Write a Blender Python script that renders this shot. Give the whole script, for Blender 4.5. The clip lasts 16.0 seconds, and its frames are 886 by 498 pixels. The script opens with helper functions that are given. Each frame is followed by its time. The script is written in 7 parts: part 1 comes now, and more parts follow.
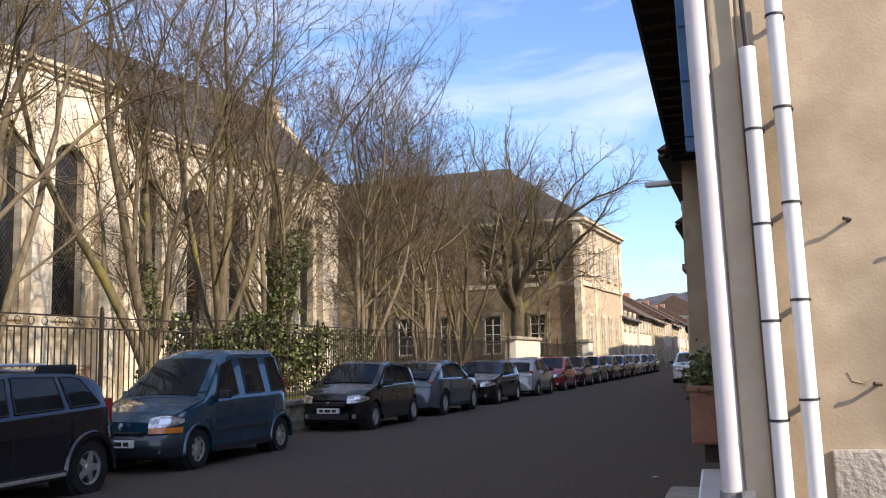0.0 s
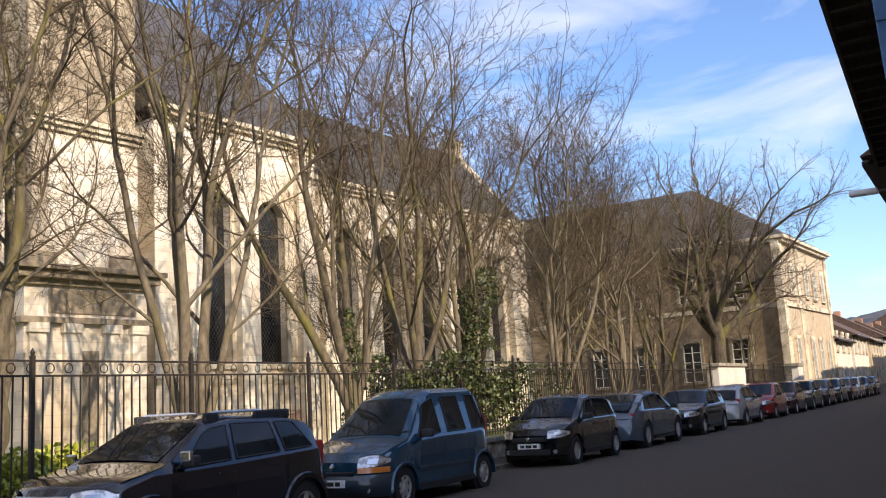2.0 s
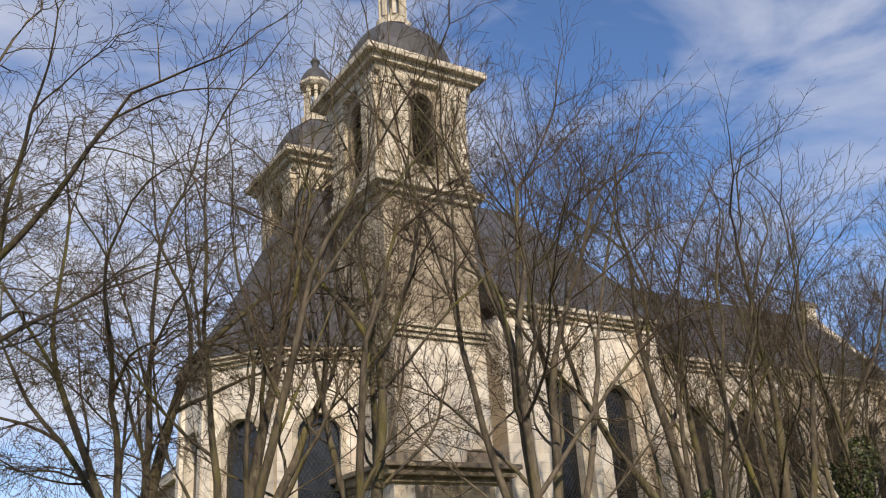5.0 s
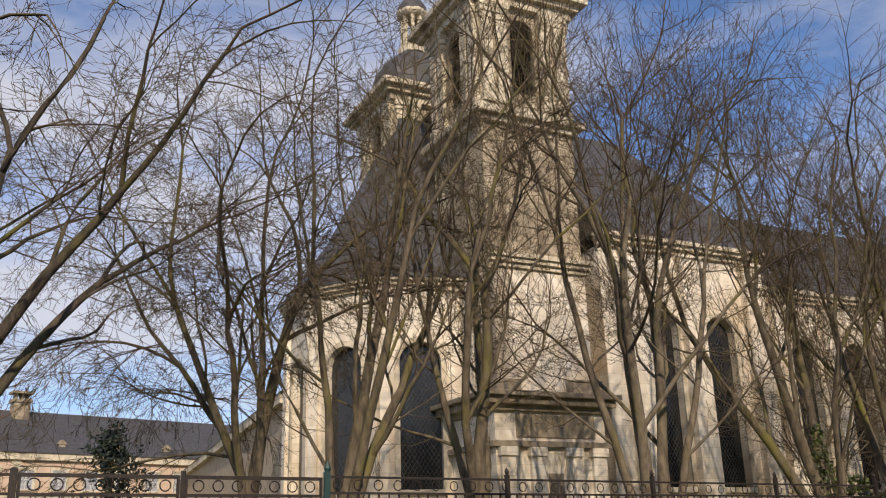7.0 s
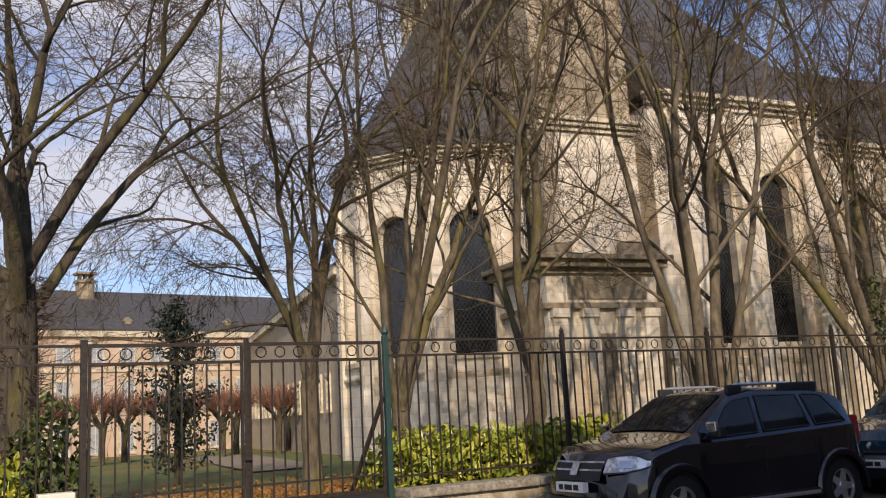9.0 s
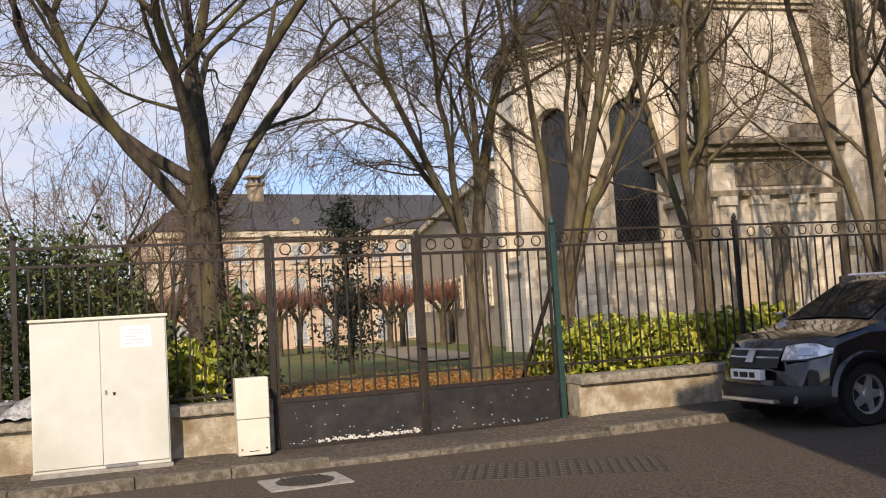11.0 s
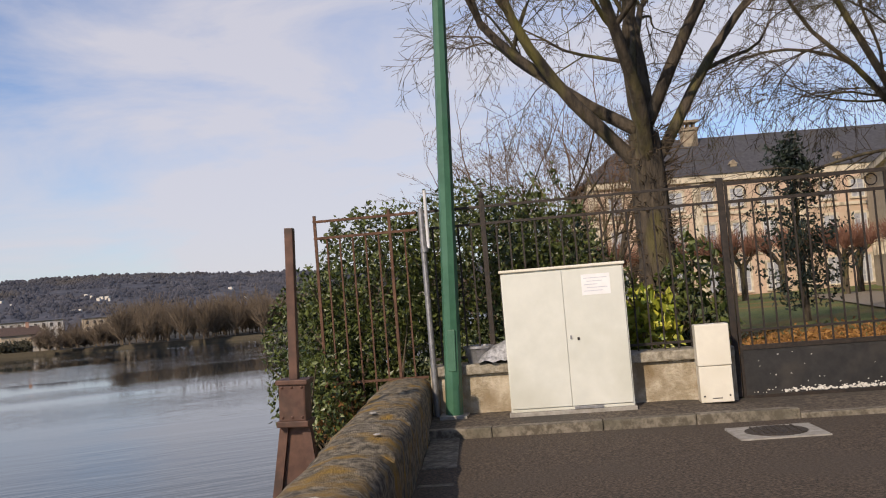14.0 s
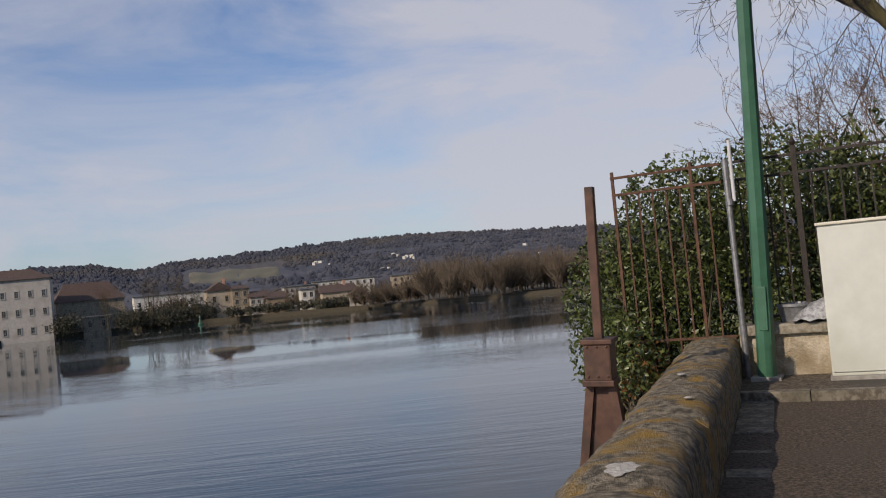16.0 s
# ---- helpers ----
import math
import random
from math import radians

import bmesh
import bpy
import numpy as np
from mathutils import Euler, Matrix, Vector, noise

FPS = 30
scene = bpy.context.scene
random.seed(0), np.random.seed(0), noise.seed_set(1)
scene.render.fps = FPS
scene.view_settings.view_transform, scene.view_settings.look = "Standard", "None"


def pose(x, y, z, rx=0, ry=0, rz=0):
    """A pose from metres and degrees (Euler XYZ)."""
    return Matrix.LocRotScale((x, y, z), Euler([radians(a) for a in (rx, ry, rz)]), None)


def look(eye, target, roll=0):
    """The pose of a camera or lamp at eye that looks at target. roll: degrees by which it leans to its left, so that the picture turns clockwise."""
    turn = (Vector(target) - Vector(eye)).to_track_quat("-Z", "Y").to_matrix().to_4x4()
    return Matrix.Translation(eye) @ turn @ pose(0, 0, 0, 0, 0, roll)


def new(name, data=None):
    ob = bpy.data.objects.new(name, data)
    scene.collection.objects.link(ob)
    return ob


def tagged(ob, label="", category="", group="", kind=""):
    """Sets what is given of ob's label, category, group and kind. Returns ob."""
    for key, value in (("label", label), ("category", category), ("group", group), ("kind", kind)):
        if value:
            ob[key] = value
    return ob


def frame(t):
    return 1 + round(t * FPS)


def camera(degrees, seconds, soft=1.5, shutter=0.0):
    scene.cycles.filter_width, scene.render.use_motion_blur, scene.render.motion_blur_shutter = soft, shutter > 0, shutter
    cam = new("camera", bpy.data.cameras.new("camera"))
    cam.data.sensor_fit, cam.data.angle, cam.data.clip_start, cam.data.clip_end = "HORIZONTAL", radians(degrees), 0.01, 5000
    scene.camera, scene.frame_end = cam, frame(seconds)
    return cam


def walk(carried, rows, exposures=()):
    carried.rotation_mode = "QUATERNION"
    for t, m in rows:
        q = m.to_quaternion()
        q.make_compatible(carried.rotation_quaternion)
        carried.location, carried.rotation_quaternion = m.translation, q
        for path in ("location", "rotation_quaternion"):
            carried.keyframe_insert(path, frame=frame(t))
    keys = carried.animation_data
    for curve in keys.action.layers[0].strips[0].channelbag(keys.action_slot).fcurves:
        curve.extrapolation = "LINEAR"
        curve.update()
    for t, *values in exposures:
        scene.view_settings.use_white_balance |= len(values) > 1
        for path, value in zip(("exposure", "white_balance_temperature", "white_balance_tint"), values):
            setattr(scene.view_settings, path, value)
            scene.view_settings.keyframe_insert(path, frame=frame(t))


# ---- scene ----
cam = camera(51.1, 16.0, 1.1)
WALK = [
    (0.0, pose(0.183, 0.234, 1.663, 96.70, 1.05, 18.50)),
    (0.5, pose(0.178, 0.209, 1.654, 97.82, 1.79, 20.21)),
    (1.0, pose(0.176, 0.210, 1.652, 98.00, 2.47, 23.15)),
    (1.5, pose(0.172, 0.216, 1.653, 98.25, 2.97, 25.66)),
    (2.0, pose(0.142, 0.240, 1.648, 99.30, 3.29, 30.47)),
    (2.5, pose(0.106, 0.259, 1.635, 101.44, 3.58, 35.91)),
    (3.0, pose(0.131, 0.220, 1.639, 103.18, 3.93, 39.71)),
    (3.5, pose(0.155, 0.227, 1.629, 105.15, 4.08, 43.08)),
    (4.0, pose(0.307, 0.333, 1.578, 108.54, 4.06, 47.31)),
    (4.5, pose(0.385, 0.339, 1.547, 111.94, 3.53, 50.85)),
    (7.0, pose(0.243, 0.113, 1.566, 107.95, 1.61, 57.85)),
    (7.5, pose(0.168, 0.149, 1.579, 104.61, 1.91, 59.44)),
    (8.0, pose(0.112, 0.158, 1.561, 102.76, 2.55, 60.02)),
    (10.5, pose(0.150, 0.059, 1.475, 95.08, 3.00, 66.80)),
    (11.0, pose(0.066, 0.027, 1.468, 94.12, 3.49, 70.94)),
    (11.5, pose(0.047, -0.008, 1.472, 93.88, 3.81, 74.51)),
    (12.0, pose(0.036, -0.034, 1.467, 93.76, 4.14, 78.27)),
    (12.5, pose(0.002, -0.064, 1.459, 93.97, 4.19, 82.82)),
    (13.0, pose(0.014, -0.098, 1.451, 94.04, 4.28, 87.48)),
    (13.5, pose(0.019, -0.119, 1.456, 93.28, 4.50, 91.38)),
    (14.0, pose(-0.018, -0.159, 1.465, 92.84, 4.67, 97.53)),
    (14.5, pose(-0.047, -0.168, 1.467, 93.03, 4.90, 103.42)),
    (15.0, pose(-0.062, -0.188, 1.494, 92.55, 5.26, 107.79)),
    (15.5, pose(-0.048, -0.152, 1.520, 92.11, 5.59, 112.05)),
    (16.0, pose(-0.066, -0.245, 1.510, 91.67, 5.62, 115.57)),
]
walk(cam, WALK, [(0, 0.55, 6900, 14), (2, 0.5, 6900, 14), (3, 0.3, 6900, 14), (4.5, -0.2, 6500, 12), (7, -0.35, 6900, 14), (8, -0.35, 7000, 16), (10.5, -0.15, 7000, 16), (12.5, -0.2, 7000, 16), (14, -0.45, 6900, 16), (16, -0.75, 6700, 14)])

# ---- world, sun ----
SUN_EL, SUN_AZ = 30.5, (0.93, -0.36)   # height in degrees, way towards the sun on the plan
world = bpy.data.worlds.new("sky")
scene.world = world
world.use_nodes = True
wn, wl = world.node_tree.nodes, world.node_tree.links
wn.clear()
w_out, w_bg = wn.new("ShaderNodeOutputWorld"), wn.new("ShaderNodeBackground")
w_sky = wn.new("ShaderNodeTexSky")
w_sky.sky_type = "NISHITA"
w_sky.sun_disc = False
w_sky.sun_elevation = radians(SUN_EL)
w_sky.sun_rotation = math.atan2(SUN_AZ[0], SUN_AZ[1])
w_sky.dust_density, w_sky.ozone_density = 0.6, 2.0
w_co, w_map = wn.new("ShaderNodeTexCoord"), wn.new("ShaderNodeMapping")
w_map.inputs["Scale"].default_value = (1.0, 1.0, 3.2)
w_map.inputs["Rotation"].default_value = (0.12, 0.2, 0.5)
w_n1, w_n2 = wn.new("ShaderNodeTexNoise"), wn.new("ShaderNodeTexNoise")
w_n1.inputs["Scale"].default_value, w_n1.inputs["Detail"].default_value = 2.6, 8.0
w_n1.inputs["Roughness"].default_value, w_n1.inputs["Distortion"].default_value = 0.56, 0.5
w_r = wn.new("ShaderNodeValToRGB")
w_r.color_ramp.elements[0].position, w_r.color_ramp.elements[0].color = 0.40, (0, 0, 0, 1)
w_r.color_ramp.elements[1].position, w_r.color_ramp.elements[1].color = 0.70, (1, 1, 1, 1)
w_mix = wn.new("ShaderNodeMix")
w_mix.data_type = "RGBA"
w_mix.inputs["B"].default_value = (5.9, 6.1, 6.75, 1)
w_fac = wn.new("ShaderNodeMath")
w_fac.operation = "MULTIPLY"
w_fac.inputs[1].default_value = 0.85
# more cloud over the river (towards -x and -y) than over the street
w_sep, w_add, w_dot = wn.new("ShaderNodeVectorMath"), wn.new("ShaderNodeMath"), wn.new("ShaderNodeMath")
w_sep.operation = "DOT_PRODUCT"
w_sep.inputs[1].default_value = (-0.55, -0.83, 0.0)
w_dot.operation, w_dot.inputs[1].default_value = "MULTIPLY", 0.13
w_add.operation = "ADD"
wl.new(w_co.outputs["Generated"], w_map.inputs["Vector"])
wl.new(w_map.outputs["Vector"], w_n1.inputs["Vector"])
wl.new(w_co.outputs["Generated"], w_sep.inputs[0])
wl.new(w_sep.outputs["Value"], w_dot.inputs[0])
wl.new(w_n1.outputs["Fac"], w_add.inputs[0])
wl.new(w_dot.outputs[0], w_add.inputs[1])
wl.new(w_add.outputs[0], w_r.inputs["Fac"])
wl.new(w_r.outputs["Color"], w_fac.inputs[0])
wl.new(w_fac.outputs[0], w_mix.inputs["Factor"])
w_tint = wn.new("ShaderNodeMix")
w_tint.data_type, w_tint.blend_type = "RGBA", "MULTIPLY"
w_tint.inputs["Factor"].default_value = 1.0
w_tint.inputs["B"].default_value = (0.84, 1.02, 1.28, 1)
wl.new(w_sky.outputs["Color"], w_tint.inputs["A"])
wl.new(w_tint.outputs["Result"], w_mix.inputs["A"])
wl.new(w_mix.outputs["Result"], w_bg.inputs["Color"])
w_bg.inputs["Strength"].default_value = 0.15
wl.new(w_bg.outputs["Background"], w_out.inputs["Surface"])
sun = new("sun", bpy.data.lights.new("sun", "SUN"))
sun.data.energy, sun.data.angle, sun.data.color = 5.0, radians(0.6), (1.0, 0.88, 0.70)
_h = math.hypot(*SUN_AZ)
sun.matrix_world = look((SUN_AZ[0] / _h * 60, SUN_AZ[1] / _h * 60, 60 * math.tan(radians(SUN_EL))), (0, 0, 0))

# ---- materials ----
def mat(name, c1, c2, scale=6.0, rough=0.8, bump=0.15, metal=0.0, fine=0.0, stain=None, stain_scale=0.6, rand=0.0, spec=0.5, stretch=(1, 1, 1), coat=0.0, bump_dist=0.02, lo=0.36, hi=0.64):
    """Two colours mixed by noise at one scale, a stain at a larger one, and bump; rand varies it from object to object."""
    m = bpy.data.materials.new(name)
    m.use_nodes = True
    n, l = m.node_tree.nodes, m.node_tree.links
    b = n["Principled BSDF"]
    b.inputs["Roughness"].default_value, b.inputs["Metallic"].default_value = rough, metal
    b.inputs["Specular IOR Level"].default_value = spec
    b.inputs["Coat Weight"].default_value = coat
    b.inputs["Coat Roughness"].default_value = 0.03
    co, mp = n.new("ShaderNodeTexCoord"), n.new("ShaderNodeMapping")
    mp.inputs["Scale"].default_value = stretch
    l.new(co.outputs["Object"], mp.inputs["Vector"])
    t = n.new("ShaderNodeTexNoise")
    t.inputs["Scale"].default_value, t.inputs["Detail"].default_value, t.inputs["Roughness"].default_value = scale, 8, 0.62
    l.new(mp.outputs["Vector"], t.inputs["Vector"])
    r = n.new("ShaderNodeValToRGB")
    r.color_ramp.elements[0].position, r.color_ramp.elements[0].color = lo, (*c1, 1)
    r.color_ramp.elements[1].position, r.color_ramp.elements[1].color = hi, (*c2, 1)
    l.new(t.outputs["Fac"], r.inputs["Fac"])
    out = r.outputs["Color"]
    if stain:
        s, q, x = n.new("ShaderNodeTexNoise"), n.new("ShaderNodeValToRGB"), n.new("ShaderNodeMix")
        s.inputs["Scale"].default_value, s.inputs["Detail"].default_value = stain_scale, 6
        l.new(mp.outputs["Vector"], s.inputs["Vector"])
        q.color_ramp.elements[0].position, q.color_ramp.elements[1].position = 0.50, 0.68
        l.new(s.outputs["Fac"], q.inputs["Fac"])
        x.data_type = "RGBA"
        x.inputs["B"].default_value = (*stain, 1)
        l.new(q.outputs["Color"], x.inputs["Factor"])
        l.new(out, x.inputs["A"])
        out = x.outputs["Result"]
    if rand:
        i, h, k = n.new("ShaderNodeObjectInfo"), n.new("ShaderNodeHueSaturation"), n.new("ShaderNodeMapRange")
        k.inputs["To Min"].default_value, k.inputs["To Max"].default_value = 1 - rand, 1 + rand
        l.new(i.outputs["Random"], k.inputs["Value"])
        l.new(k.outputs["Result"], h.inputs["Value"])
        l.new(out, h.inputs["Color"])
        out = h.outputs["Color"]
    l.new(out, b.inputs["Base Color"])
    if bump:
        u = n.new("ShaderNodeBump")
        u.inputs["Strength"].default_value, u.inputs["Distance"].default_value = bump, bump_dist
        src = t.outputs["Fac"]
        if fine:
            f = n.new("ShaderNodeTexNoise")
            f.inputs["Scale"].default_value, f.inputs["Detail"].default_value = fine, 4
            l.new(mp.outputs["Vector"], f.inputs["Vector"])
            a = n.new("ShaderNodeMath")
            a.operation = "ADD"
            l.new(t.outputs["Fac"], a.inputs[0])
            l.new(f.outputs["Fac"], a.inputs[1])
            src = a.outputs[0]
        l.new(src, u.inputs["Height"])
        l.new(u.outputs["Normal"], b.inputs["Normal"])
    return m


def leaf_mat(name, c1, c2, rough=0.45):
    """Leaves that differ one by one, by island."""
    m = bpy.data.materials.new(name)
    m.use_nodes = True
    n, l = m.node_tree.nodes, m.node_tree.links
    b = n["Principled BSDF"]
    b.inputs["Roughness"].default_value = rough
    g, r = n.new("ShaderNodeNewGeometry"), n.new("ShaderNodeValToRGB")
    r.color_ramp.elements[0].color, r.color_ramp.elements[1].color = (*c1, 1), (*c2, 1)
    l.new(g.outputs["Random Per Island"], r.inputs["Fac"])
    l.new(r.outputs["Color"], b.inputs["Base Color"])
    b.inputs["Subsurface Weight"].default_value = 0.0
    return m


def stone_mat(name, c1, c2, mortar, stain, bw=0.9, bh=0.38, strength=0.35):
    """Ashlar: a brick pattern of soft joints on u (along the wall) and z, with stains."""
    m = mat(name, c1, c2, scale=2.2, rough=0.9, bump=0.25, stain=stain, stain_scale=0.35, fine=30, stretch=(1, 1, 0.5))
    n, l = m.node_tree.nodes, m.node_tree.links
    b = n["Principled BSDF"]
    base = b.inputs["Base Color"].links[0].from_socket
    co, sp, cb, ad = n.new("ShaderNodeTexCoord"), n.new("ShaderNodeSeparateXYZ"), n.new("ShaderNodeCombineXYZ"), n.new("ShaderNodeMath")
    l.new(co.outputs["Object"], sp.inputs[0])
    l.new(sp.outputs["X"], ad.inputs[0])
    l.new(sp.outputs["Y"], ad.inputs[1])
    l.new(ad.outputs[0], cb.inputs["X"])
    l.new(sp.outputs["Z"], cb.inputs["Y"])
    k = n.new("ShaderNodeTexBrick")
    k.inputs["Scale"].default_value = 1.0
    k.inputs["Brick Width"].default_value, k.inputs["Row Height"].default_value = bw, bh
    k.inputs["Mortar Size"].default_value, k.inputs["Mortar Smooth"].default_value = 0.012, 0.4
    k.inputs["Color1"].default_value, k.inputs["Color2"].default_value = (1, 1, 1, 1), (0.80, 0.77, 0.72, 1)
    k.inputs["Mortar"].default_value = (*mortar, 1)
    l.new(cb.outputs[0], k.inputs["Vector"])
    x = n.new("ShaderNodeMix")
    x.data_type, x.blend_type = "RGBA", "MULTIPLY"
    x.inputs["Factor"].default_value = strength + 0.35
    l.new(base, x.inputs["A"])
    l.new(k.outputs["Color"], x.inputs["B"])
    l.new(x.outputs["Result"], b.inputs["Base Color"])
    return m


